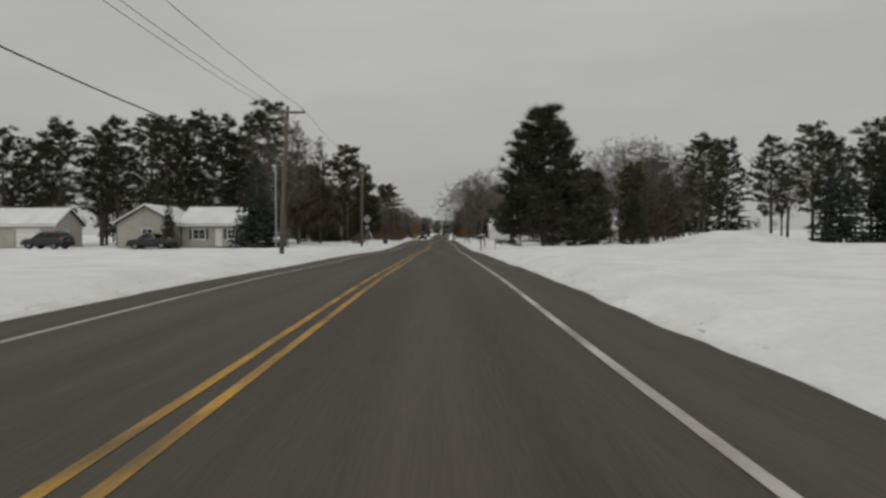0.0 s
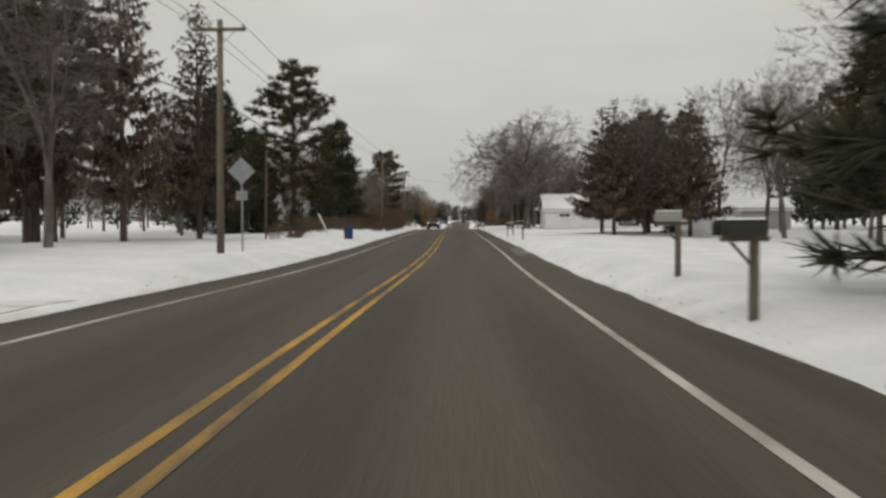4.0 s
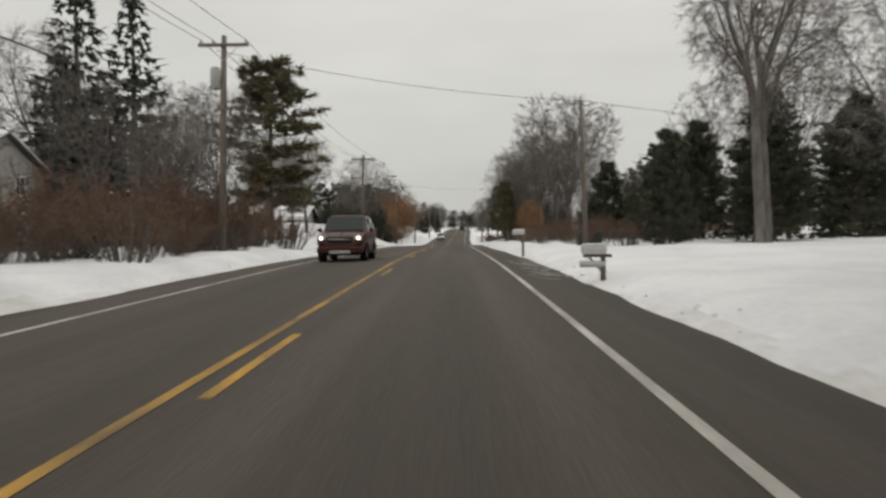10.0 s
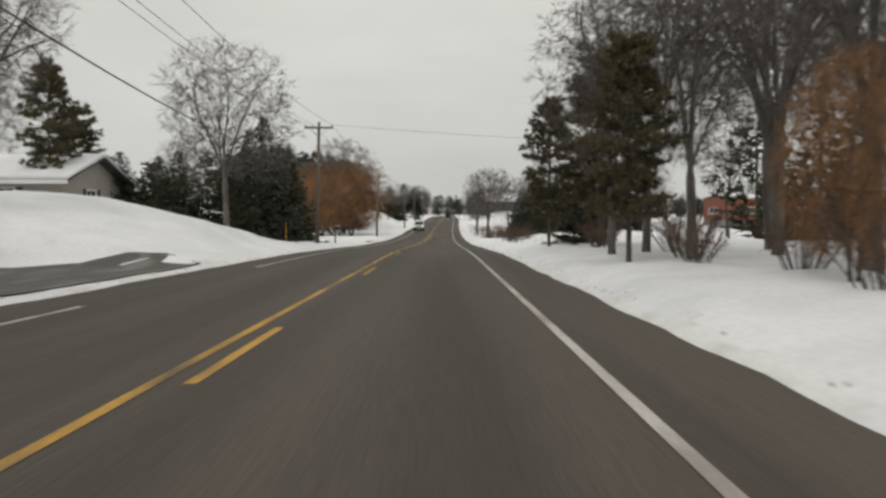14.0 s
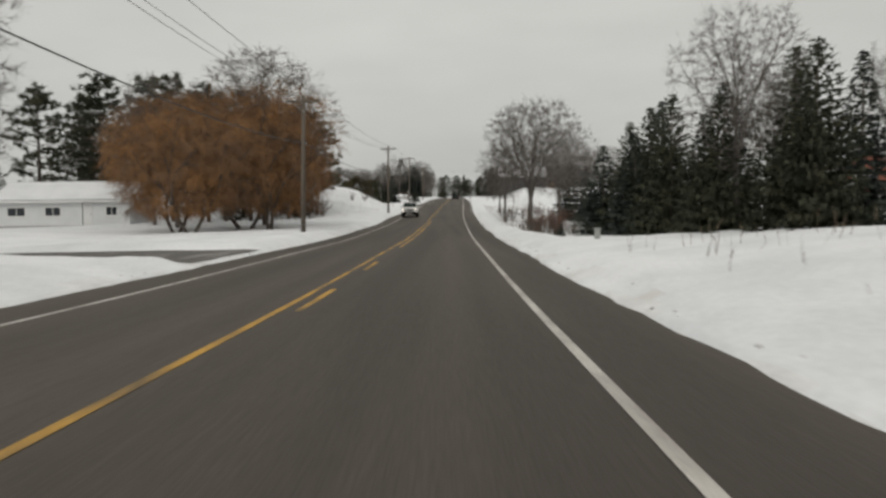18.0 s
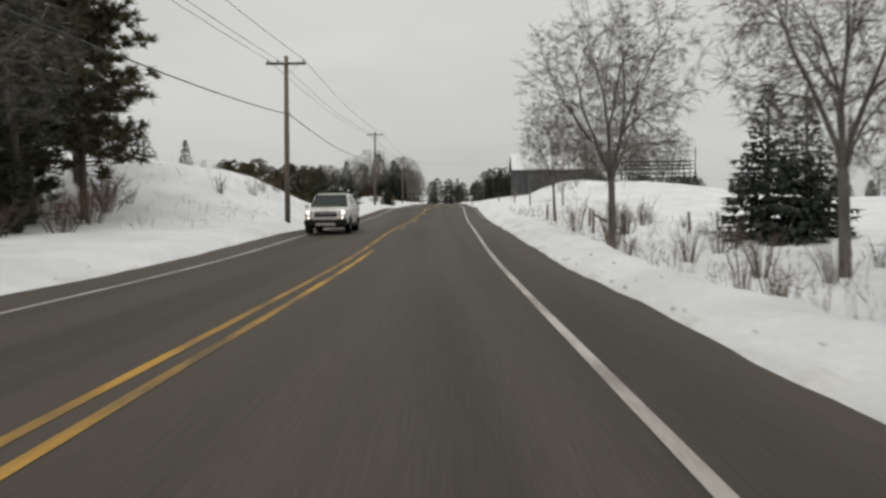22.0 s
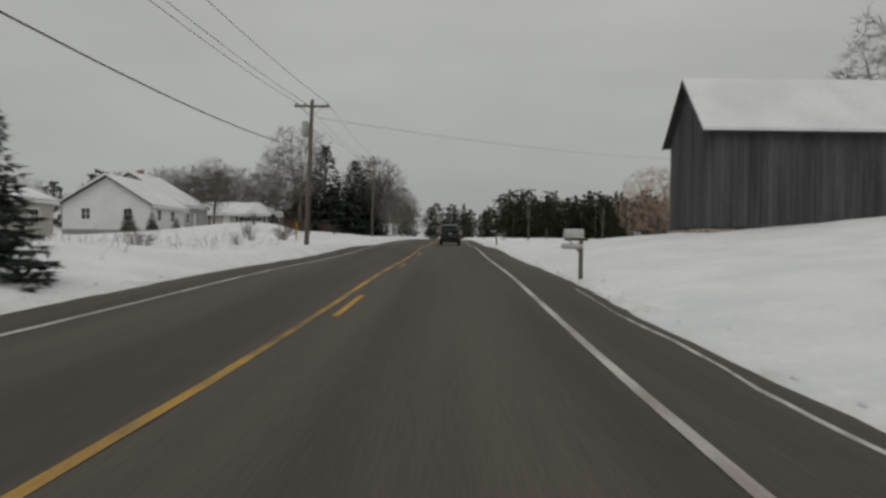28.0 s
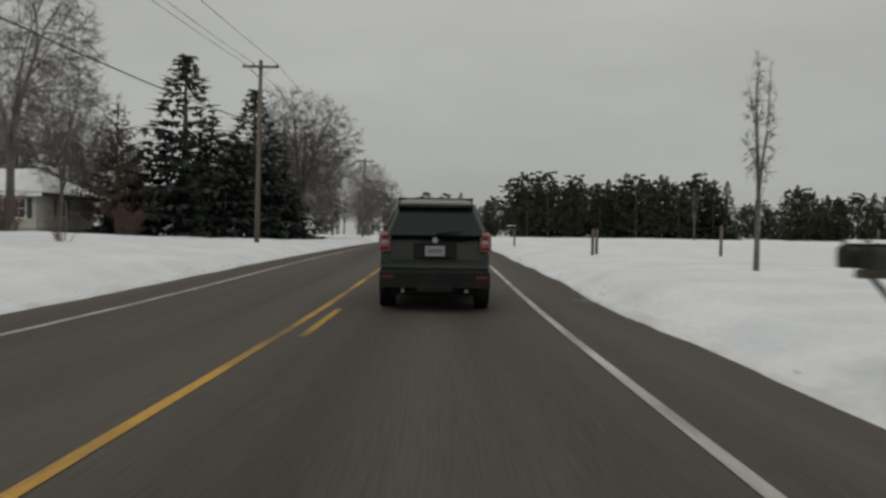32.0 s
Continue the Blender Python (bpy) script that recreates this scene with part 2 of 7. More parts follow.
M["plate_bar"] = material("plate_bar", (0.16, 0.17, 0.19), 0.5, 0.05, 4, 20, 0.0)
M["lens_pale"] = material("pale_lens", (0.40, 0.30, 0.28), 0.3, 0.1, 6, 20, 0.0, spec=0.5)
M["tail_red"] = material("tail_light_red", (0.12, 0.018, 0.016), 0.25, 0.1, 6, 20, 0.0, spec=0.6)
M["tail_clear"] = material("tail_light_clear", (0.24, 0.11, 0.10), 0.3, 0.1, 6, 20, 0.0, spec=0.6)
M["head_on"] = lamp_material("headlight_on", (1.0, 0.93, 0.85), 1.6)
M["paint_green"] = material("dark_green_paint", (0.009, 0.016, 0.012), 0.2, 0.2, 1.5, 20, 0.0, (0.022, 0.027, 0.022), spec=0.45)
M["paint_white"] = material("pearl_white_paint", (0.60, 0.60, 0.59), 0.3, 0.06, 1.5, 20, 0.0, (0.48, 0.47, 0.45), spec=0.5)
M["paint_red"] = material("maroon_paint", (0.050, 0.008, 0.008), 0.3, 0.15, 1.5, 20, 0.0, (0.042, 0.014, 0.012), spec=0.3)
M["paint_dark"] = material("charcoal_paint", (0.03, 0.032, 0.036), 0.35, 0.15, 1.5, 20, 0.0, spec=0.5)
M["silver"] = material("silver_trim", (0.42, 0.42, 0.42), 0.4, 0.1, 4, 20, 0.0, metal=0.5)
M["bin_blue"] = material("blue_bin_plastic", (0.025, 0.05, 0.12), 0.55, 0.12, 2, 20, 0.0)
M["box_black"] = material("mailbox_black", (0.03, 0.032, 0.03), 0.5, 0.15, 3, 20, 0.0)
M["box_white"] = material("mailbox_white", (0.50, 0.50, 0.49), 0.5, 0.08, 3, 20, 0.0)
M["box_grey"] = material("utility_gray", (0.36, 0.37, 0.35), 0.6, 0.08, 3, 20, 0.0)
M["box_green"] = material("dumpster_green", (0.015, 0.035, 0.025), 0.6, 0.15, 3, 20, 0.0)
M["marker_yellow"] = material("marker_yellow", (0.50, 0.28, 0.03), 0.6, 0.1, 3, 20, 0.0)
M["post_wood"] = material("post_wood", (0.16, 0.135, 0.11), 0.95, 0.3, 3, 30, 0.4, (0.09, 0.078, 0.066), stretch=(1, 1, 0.2))
M["weed"] = material("dry_weeds", (0.22, 0.175, 0.125), 0.95, 0.2, 3, 20, 0.0, (0.15, 0.11, 0.08), rand=0.3)


# ---------------------------------------------------------------- the lie of the land
PROFILE = np.array([0.0, -0.02, -0.02, 0.06, 0.0, -0.02, -0.13, -0.25, -0.18, -0.04, 0.08, 0.21, 0.33, 0.41, 0.33, 0.19,
                    0.05, -0.11, -0.42, -0.78, -1.01, -1.21, -1.2, -1.12, -0.73, -0.49, -0.01, 0.56, 0.64, 1.0, 1.23, 1.61,
                    1.7, 1.99, 2.21, 2.39, 2.54, 2.66, 2.77, 2.86, 2.94, 3.02, 3.08, 3.15])  # every 15 m from y = -30
CENTRE = np.array([-0.01, 0.01, 0.26, 0.49, 0.95, 0.95, 1.07, 1.11, 1.31, 1.52, 1.8, 2.17, 2.64, 3.43, 4.29, 4.93, 5.43,
                   5.93, 6.41, 6.88, 7.36, 7.83, 8.31])  # every 30 m from y = -30


def spline(y, start, step, v):
    y = np.clip(np.asarray(y, float), start, start + step * (len(v) - 1))
    k = np.clip(((y - start) / step).astype(int), 1, len(v) - 3)
    f = (y - start) / step - k
    a, b, c, e = v[k - 1], v[k], v[k + 1], v[k + 2]
    return b + 0.5 * f * (c - a + f * (2 * a - 5 * b + 4 * c - e + f * (3 * (b - c) + e - a)))


def road_z(y):
    return spline(y, -30, 15, PROFILE)


def road_x(y):
    y = np.asarray(y, float)
    return spline(y, -30, 30, CENTRE) + np.maximum(y - 630, 0) * 0.016


def lattice(x, y, seed):
    """Smooth random field, about -1 to 1."""
    xi, yi = np.floor(x), np.floor(y)
    fx, fy = x - xi, y - yi
    fx, fy = fx * fx * (3 - 2 * fx), fy * fy * (3 - 2 * fy)

    def h(a, b):
        s = np.sin(a * 127.1 + b * 311.7 + seed * 74.7) * 43758.5453
        return (s - np.floor(s)) * 2 - 1
    return ((h(xi, yi) * (1 - fx) + h(xi + 1, yi) * fx) * (1 - fy) + (h(xi, yi + 1) * (1 - fx) + h(xi + 1, yi + 1) * fx) * fy)


def ramp(a, lo, hi):
    t = np.clip((a - lo) / (hi - lo), 0, 1)
    return t * t * (3 - 2 * t)


# rises and hollows beside the road: u, y, reach across, reach along, height
HILLS = [(30, 70, 4.5, 3.5, 1.5), (35.5, 73, 3, 3, 1.3), (-15, 224, 8, 9, 1.75), (-26, 226, 12, 14, 1.6), (15, 250, 6.5, 20, 0.95),
         (10, 308, 4.5, 24, -0.95), (18, 318, 8, 28, -0.9), (-19, 346, 7.5, 11, 2.6), (-31, 347, 13, 10, 3.6), (-12, 347, 3.5, 10, 1.3),
         (15.5, 381, 4.5, 8, 1.9), (23, 373, 7, 10, 1.9), (20, 417, 12, 14, 1.05), (33, 405, 14, 22, 2.3), (-17, 432, 6, 12, 0.6),
         (-14, 466, 6, 10, 0.6), (-9, 402, 2.2, 7, 0.45), (-12.6, 440, 3.4, 6, 1.0), (12.5, 356, 4.0, 6, 0.5), (-9.5, 118, 2.6, 14, 0.2), (12, 204, 3.5, 8, 0.3)]
# gaps in the snow bank: side, centre, half width
GAPS = [(-1, 208.5, 4.8), (1, 49, 3.0), (-1, 268, 4.5), (-1, 62, 3.0), (-1, 443, 2.6),
        (-1, 104, 2.5)]


def bank(u, y):
    """Height of the snow over the road's level."""
    u, y = np.asarray(u, float), np.asarray(y, float)
    side = np.where(u < 0, -1.0, 1.0)
    a = np.abs(u) - 0.36 + 0.07 * lattice(y / 2.6, side, 3) + 0.05 * lattice(y / 0.9, side, 5)
    ridge = 0.5 + 0.5 * lattice(y / 6.0, side * 7, 8)
    z = -0.14 + 0.16 * ramp(a, 4.45, 4.75) + (0.16 + 0.10 * ridge) * ramp(a, 4.75, 5.5) + 0.12 * ramp(a, 5.4, 7.5)
    z += (0.14 * ridge * np.exp(-((a - 5.9) / 0.55) ** 2))
    z += ramp(a, 4.9, 6.2) * (0.07 * lattice(u / 1.1, y / 1.3, 11) + 0.03 * lattice(u / 0.45, y / 0.5, 12))
    z += ramp(a, 6, 12) * (0.22 * lattice(u / 9.0, y / 11.0, 13))
    for hu, hy, ru, ry, h in HILLS:
        z = z + h * np.exp(-((u - hu) / ru) ** 2 - ((y - hy) / ry) ** 2) * ramp(a, 5.2, 8)
    for s, gy, w in GAPS:
        g = (1 - ramp(np.abs(y - gy), w - 0.7, w + 0.7)) * (side == s) * (1 - ramp(np.abs(u), 16, 24))
        z = z * (1 - g) + g * np.where(a > 4.8, 0.02 + 0.02 * lattice(u / 0.6, y / 0.6, 21), z)
    return z + 3.0 * ramp(a, 120, 700) * (1 + 0.5 * lattice(u / 160, y / 160, 31))


def spot(u, y, dz=0.0):
    """World place on the ground u metres beside the road's middle line."""
    return Vector((float(road_x(y)) + u, y, float(road_z(y)) + float(bank(u, y)) + dz))


def on_road(u, y, dz=0.0):
    return Vector((float(road_x(y)) + u, y, float(road_z(y)) + dz))


# ---------------------------------------------------------------- mesh helpers
def mesh_object(name, verts, faces, mat, smooth=False):
    me = bpy.data.meshes.new(name)
    me.from_pydata(verts, [], faces)
    for m in (mat if isinstance(mat, (list, tuple)) else [mat]):
        me.materials.append(m)
    if smooth:
        me.polygons.foreach_set("use_smooth", [True] * len(me.polygons))
    me.update()
    return new(name, me)


def part(name, geo, mat, parent, label="", smooth=False):
    ob = mesh_object(name, geo[0], geo[1], mat, smooth)
    ob.parent = parent
    if label:
        ob["label"] = label
    return ob


def empty(name, place, rz=0.0, **tags):
    ob = new(name)
    ob.empty_display_size = 0.2
    ob.matrix_world = Matrix.Translation(place) @ Matrix.Rotation(radians(rz), 4, "Z")
    return tagged(ob, **tags)


def join(*geos):
    v, f = [], []
    for a, b in geos:
        n = len(v)
        v += list(a)
        f += [tuple(i + n for i in q) for q in b]
    return v, f


def box(x0, y0, z0, x1, y1, z1, c=0.0):
    """A box with its upright and upper edges cut by c."""
    if c <= 0:
        v = [(x, y, z) for z in (z0, z1) for x, y in ((x0, y0), (x1, y0), (x1, y1), (x0, y1))]
        return v, [(3, 2, 1, 0), (4, 5, 6, 7), (0, 1, 5, 4), (1, 2, 6, 5), (2, 3, 7, 6), (3, 0, 4, 7)]
    ring = [(x0 + c, y0), (x1 - c, y0), (x1, y0 + c), (x1, y1 - c), (x1 - c, y1), (x0 + c, y1), (x0, y1 - c), (x0, y0 + c)]
    mx, my = (x0 + x1) / 2, (y0 + y1) / 2
    v = [(x, y, z0) for x, y in ring] + [(x, y, z1 - c) for x, y in ring]
    sx, sy = 1 - c / max((x1 - x0) / 2, 1e-6), 1 - c / max((y1 - y0) / 2, 1e-6)
    v += [(mx + (x - mx) * sx, my + (y - my) * sy, z1) for x, y in ring]
    f = [tuple(range(7, -1, -1)), tuple(range(16, 24))]
    for k in (0, 8):
        f += [(k + i, k + (i + 1) % 8, k + 8 + (i + 1) % 8, k + 8 + i) for i in range(8)]
    return v, f


def tube(points, radii, n=6, cap=True):
    v, f = [], []
    for i, p in enumerate(points):
        p = Vector(p)
        d = (Vector(points[min(i + 1, len(points) - 1)]) - Vector(points[max(i - 1, 0)]))
        d = d.normalized() if d.length > 1e-9 else Vector((0, 0, 1))
        a = d.orthogonal().normalized() if abs(d.z) < 0.98 else Vector((1, 0, 0)).cross(d).normalized()
        b = d.cross(a)
        for k in range(n):
            t = 2 * math.pi * k / n
            v.append(tuple(p + radii[i] * (math.cos(t) * a + math.sin(t) * b)))
    for i in range(len(points) - 1):
        for k in range(n):
            f.append((i * n + k, i * n + (k + 1) % n, (i + 1) * n + (k + 1) % n, (i + 1) * n + k))
    if cap:
        f.append(tuple(range(n - 1, -1, -1)))
        m = (len(points) - 1) * n
        f.append(tuple(range(m, m + n)))
    return v, f


def moved(geo, m):
    return [tuple(m @ Vector(p)) for p in geo[0]], geo[1]


def sheet(name, us, ys, height, mat, shift=True):
    uu, yy = np.meshgrid(us, ys)
    zz = height(uu, yy)
    xx = road_x(yy) + uu if shift else uu
    v = np.column_stack([xx.ravel(), yy.ravel(), zz.ravel()])
    w = len(us)
    i = (np.arange(len(ys) - 1)[:, None] * w + np.arange(w - 1)[None, :]).ravel()
    f = np.column_stack([i, i + 1, i + w + 1, i + w])
    me = bpy.data.meshes.new(name)
    me.vertices.add(len(v))
    me.vertices.foreach_set("co", v.ravel())
    me.loops.add(f.size)
    me.loops.foreach_set("vertex_index", f.ravel())
    me.polygons.add(len(f))
    me.polygons.foreach_set("loop_start", np.arange(0, f.size, 4))
    me.polygons.foreach_set("use_smooth", np.ones(len(f), bool))
    me.materials.append(mat)
    me.update(calc_edges=True)
    return new(name, me)


# ---------------------------------------------------------------- ground and road
half = [4.6, 4.8, 4.95, 5.05, 5.15, 5.3, 5.5, 5.75, 6.0, 6.3, 6.7, 7.2, 7.8, 8.5, 9.3, 10.3, 11.5, 13, 14.8, 17, 19.5, 22.5, 26, 30, 35, 41, 50, 62, 80, 110, 150,
        220, 350, 700, 1600]
cols = [-a for a in reversed(half)] + [0.0] + half
rows = list(np.arange(-40, 200, 0.75)) + list(np.arange(200, 520, 0.6)) + list(np.arange(520, 640, 2.0)) + list(np.geomspace(640, 2600, 24))
rows = [-2600, -900, -300, -120, -70] + rows
ground = sheet("ground", np.array(cols), np.array(rows), lambda u, y: road_z(y) + bank(u, y), M["snow"])
tagged(ground, "deep white snow over lawns and fields beside the road", "snow", kind="structure")
# the berm thrown up by the plow is grimier than the field behind it
ground.data.materials.append(M["berm_snow"])
mid = np.zeros(len(ground.data.polygons) * 3)
ground.data.polygons.foreach_get("center", mid)
mid = mid.reshape(-1, 3)
du = mid[:, 0] - road_x(mid[:, 1])
limit = 5.1 + 0.35 * lattice(mid[:, 1] / 1.7, np.sign(du) * 3, 51) + 0.2 * lattice(mid[:, 1] / 0.6, np.sign(du) * 5, 52)
ground.data.polygons.foreach_set("material_index", (np.abs(du) < limit).astype(np.int32))

road_rows = np.array([-300, -150, -80] + list(np.arange(-40, 640, 3.0)) + [700, 800, 1000, 1400, 2000])
ROAD_U = np.array([-5.35, -3.6, -1.8, 0, 1.8, 3.6, 5.35])
road = sheet("road", ROAD_U, road_rows, lambda u, y: road_z(y) - 0.012 * np.abs(u), M["asphalt"])
tagged(road, "gray-brown salted asphalt two-lane road with paved shoulders", "road", kind="structure")


def stripe(name, u, width, y0, y1, mat, label, step=3.0, ragged=0.012):
    ys = np.linspace(y0, y1, max(2, int((y1 - y0) / step) + 1))
    ob = sheet(name, np.array([u - width / 2, u + width / 2]), ys,
               lambda uu, yy: road_z(yy) - 0.012 * np.abs(uu) + 0.006, mat)
    return tagged(ob, label, "road marking", kind="structure")


stripe("edge_line_right", 3.55, 0.115, -40, 640, M["white_paint"], "worn solid white edge line painted on the asphalt")
stripe("edge_line_left_near", -3.6, 0.12, -40, 203, M["white_paint"], "worn solid white edge line painted on the asphalt")
stripe("edge_line_left_far", -3.6, 0.12, 214, 640, M["white_paint"], "worn solid white edge line painted on the asphalt")
stripe("centre_line_left", -0.15, 0.11, -40, 640, M["yellow_paint"], "solid yellow centre line, faded and salt-stained")
for a, b in ((-40, 123), (274, 318)):
    stripe("centre_line_right", 0.15, 0.11, a, b, M["yellow_paint"], "solid yellow centre line, faded and salt-stained")
for y in (131.9, 144.6, 157.9, 170.9, 183.9, 197.1, 210.0, 223.0, 240.3, 253.0, 261.0, 330.5, 343.0, 356.0, 369.0, 382.0, 395.0, 408.0, 421.0, 434.0, 447.0, 460.0, 473.0):
    stripe("centre_dash", 0.15, 0.11, y, y + 3.2, M["yellow_paint"], "broken yellow passing line dash, worn")
# thin ribbons of salt slush left by the plow on the shoulder
streaks = random.Random(17)


def slush_ribbon(u, y0, y1, width):
    n = max(4, int((y1 - y0) / 0.5))
    v, f = [], []
    for i in range(n + 1):
        y = y0 + (y1 - y0) * i / n
        c = u + 0.10 * float(lattice(y / 3.0, u, 41)) + 0.03 * float(lattice(y / 0.7, u, 43))
        w = width * math.sin(math.pi * min(max(i / n, 0.02), 0.98)) ** 0.3 * streaks.uniform(0.35, 1.3) / 2 * max(0.04, 0.45 + 1.1 * float(lattice(y / 1.1, u, 47)))
        z = float(road_z(y)) - 0.012 * abs(u)
        x = float(road_x(y))
        v += [(x + c - w, y, z + 0.004), (x + c - w * 0.4, y, z + 0.02), (x + c + w * 0.5, y, z + 0.02), (x + c + w, y, z + 0.004)]
        if i:
            k = 4 * i
            f += [(k - 4 + j, k - 3 + j, k + 1 + j, k + j) for j in range(3)]
    return tagged(mesh_object("slush_ribbon", v, f, M["slush_white"], True), "thin ridge of grimy slush lying along the shoulder", "slush", "slush ribbons")


for u, y0, y1, w in ((4.70, 336, 342, 0.08), (4.68, 348, 372, 0.09), (4.70, 376, 384, 0.10), (4.70, 388, 401, 0.08)):
    slush_ribbon(u, y0, y1, w)


def drift_streaks(u0, u1, y0, y1, n, label="thin white streaks of blown snow on the asphalt"):
    """Slender diagonal tongues of snow, one low mesh."""
    v, f = [], []
    for _ in range(n):
        u, y = streaks.uniform(u0, u1), streaks.uniform(y0, y1)
        ln_, w = streaks.uniform(0.25, 1.2), streaks.uniform(0.008, 0.04)
        a = math.radians(streaks.uniform(-74, -34))
        du, dy = math.cos(a), math.sin(a)
        k, m = len(v), 6
        for i in range(m + 1):
            t = i / m
            cu, cy = u + du * ln_ * t + streaks.uniform(-0.02, 0.02), y + dy * ln_ * t
            ww = w * math.sin(math.pi * min(max(t, 0.04), 0.96)) * streaks.uniform(0.6, 1.3)
            z = float(road_z(cy)) - 0.012 * abs(cu) + 0.008
            x = float(road_x(cy))
            v += [(x + cu - ww * dy, cy + ww * du, z), (x + cu, cy, z + 0.012), (x + cu + ww * dy, cy - ww * du, z)]
            if i:
                b = k + 3 * i
                f += [(b - 3, b - 2, b + 1, b), (b - 2, b - 1, b + 2, b + 1)]
    return tagged(mesh_object("drift_streaks", v, f, M["drift_gray"], True), label, "snow", kind="stuff")


for u0, u1, y0, y1, n in ((3.9, 4.9, 84.5, 92.5, 45), (3.9, 4.9, 157, 168, 50), (4.3, 5.0, 434, 442, 4), (4.2, 4.9, 447, 455, 5)):
    drift_streaks(u0, u1, y0, y1, n)
# side street on the left and trodden driveways
street = sheet("side_street", np.array([-60, -40, -25, -15, -12, -10, -8.5, -7.3, -6.3, -5.3]), np.linspace(0, 1, 14), lambda u, t: u * 0, M["asphalt_edge"], shift=False)
for vert in street.data.vertices:
    wide = 3.0 + 2.4 * float(ramp(np.array(vert.co.x), -12.0, -5.0))
    y = 208.7 + (vert.co.y - 0.5) * 2 * wide
    u = vert.co.x
    vert.co = (float(road_x(y)) + u, y, float(road_z(y)) + float(bank(u, y)) + 0.035 + 0.25 * float(ramp(np.array(-u), 24, 40)))
tagged(street, "slushy asphalt side street between snow banks", "street", kind="structure")
for s, gy, w in GAPS[1:]:
    us = np.array([5.3, 6, 7.5, 9.5, 12, 16]) * s
    us = np.sort(us)
    d = sheet("driveway", us, np.linspace(gy - w + 0.5, gy + w - 0.5, 9), lambda u, y: road_z(y) + bank(u, y) + 0.012, M["asphalt_edge" if gy == 268 else "slush"])
    tagged(d, "packed gray slush on a driveway apron", "driveway", kind="structure")


# ---------------------------------------------------------------- trees
TREES = {}


def strip(v, f, p, q, w, side=None):
    """A thin three-cornered blade from p to q."""
    d = q - p
    s = (side or Vector((random.uniform(-1, 1), random.uniform(-1, 1), random.uniform(-0.4, 0.4)))).cross(d)
    if s.length < 1e-6:
        return
    s = s.normalized() * w
    n = len(v)
    v += [tuple(p + s), tuple(p - s), tuple(q)]
    f.append((n, n + 1, n + 2))


def crown_points(n, H, rx, cz, rz, floor, lobes, cone):
    """Places of twig tips inside a lobed crown."""
    bumps = [(random.uniform(0, 6.28), random.uniform(-0.5, 0.9), random.uniform(0.75, 1.12)) for _ in range(lobes)]
    pts = []
    while len(pts) < n:
        d = Vector((random.gauss(0, 1), random.gauss(0, 1), random.gauss(0, 1))).normalized()
        a = math.atan2(d.y, d.x)
        best = max(bumps, key=lambda b: math.cos(a - b[0]) * math.sqrt(max(0.0, 1 - d.z * d.z)) + d.z * b[1])
        r = random.random() ** 0.36 * best[2]
        z = cz * H + d.z * rz * H * r
        if z < floor * H or z > H:
            continue
        w = rx * H * r * (1 - cone * (1 - ramp_one((z / H - floor) / (1.0 - floor))))
        pts.append((d.x * w, d.y * w, z))
    return np.array(pts)


def ramp_one(t):
    t = min(max(t, 0.0), 1.0)
    return t * (2 - t)


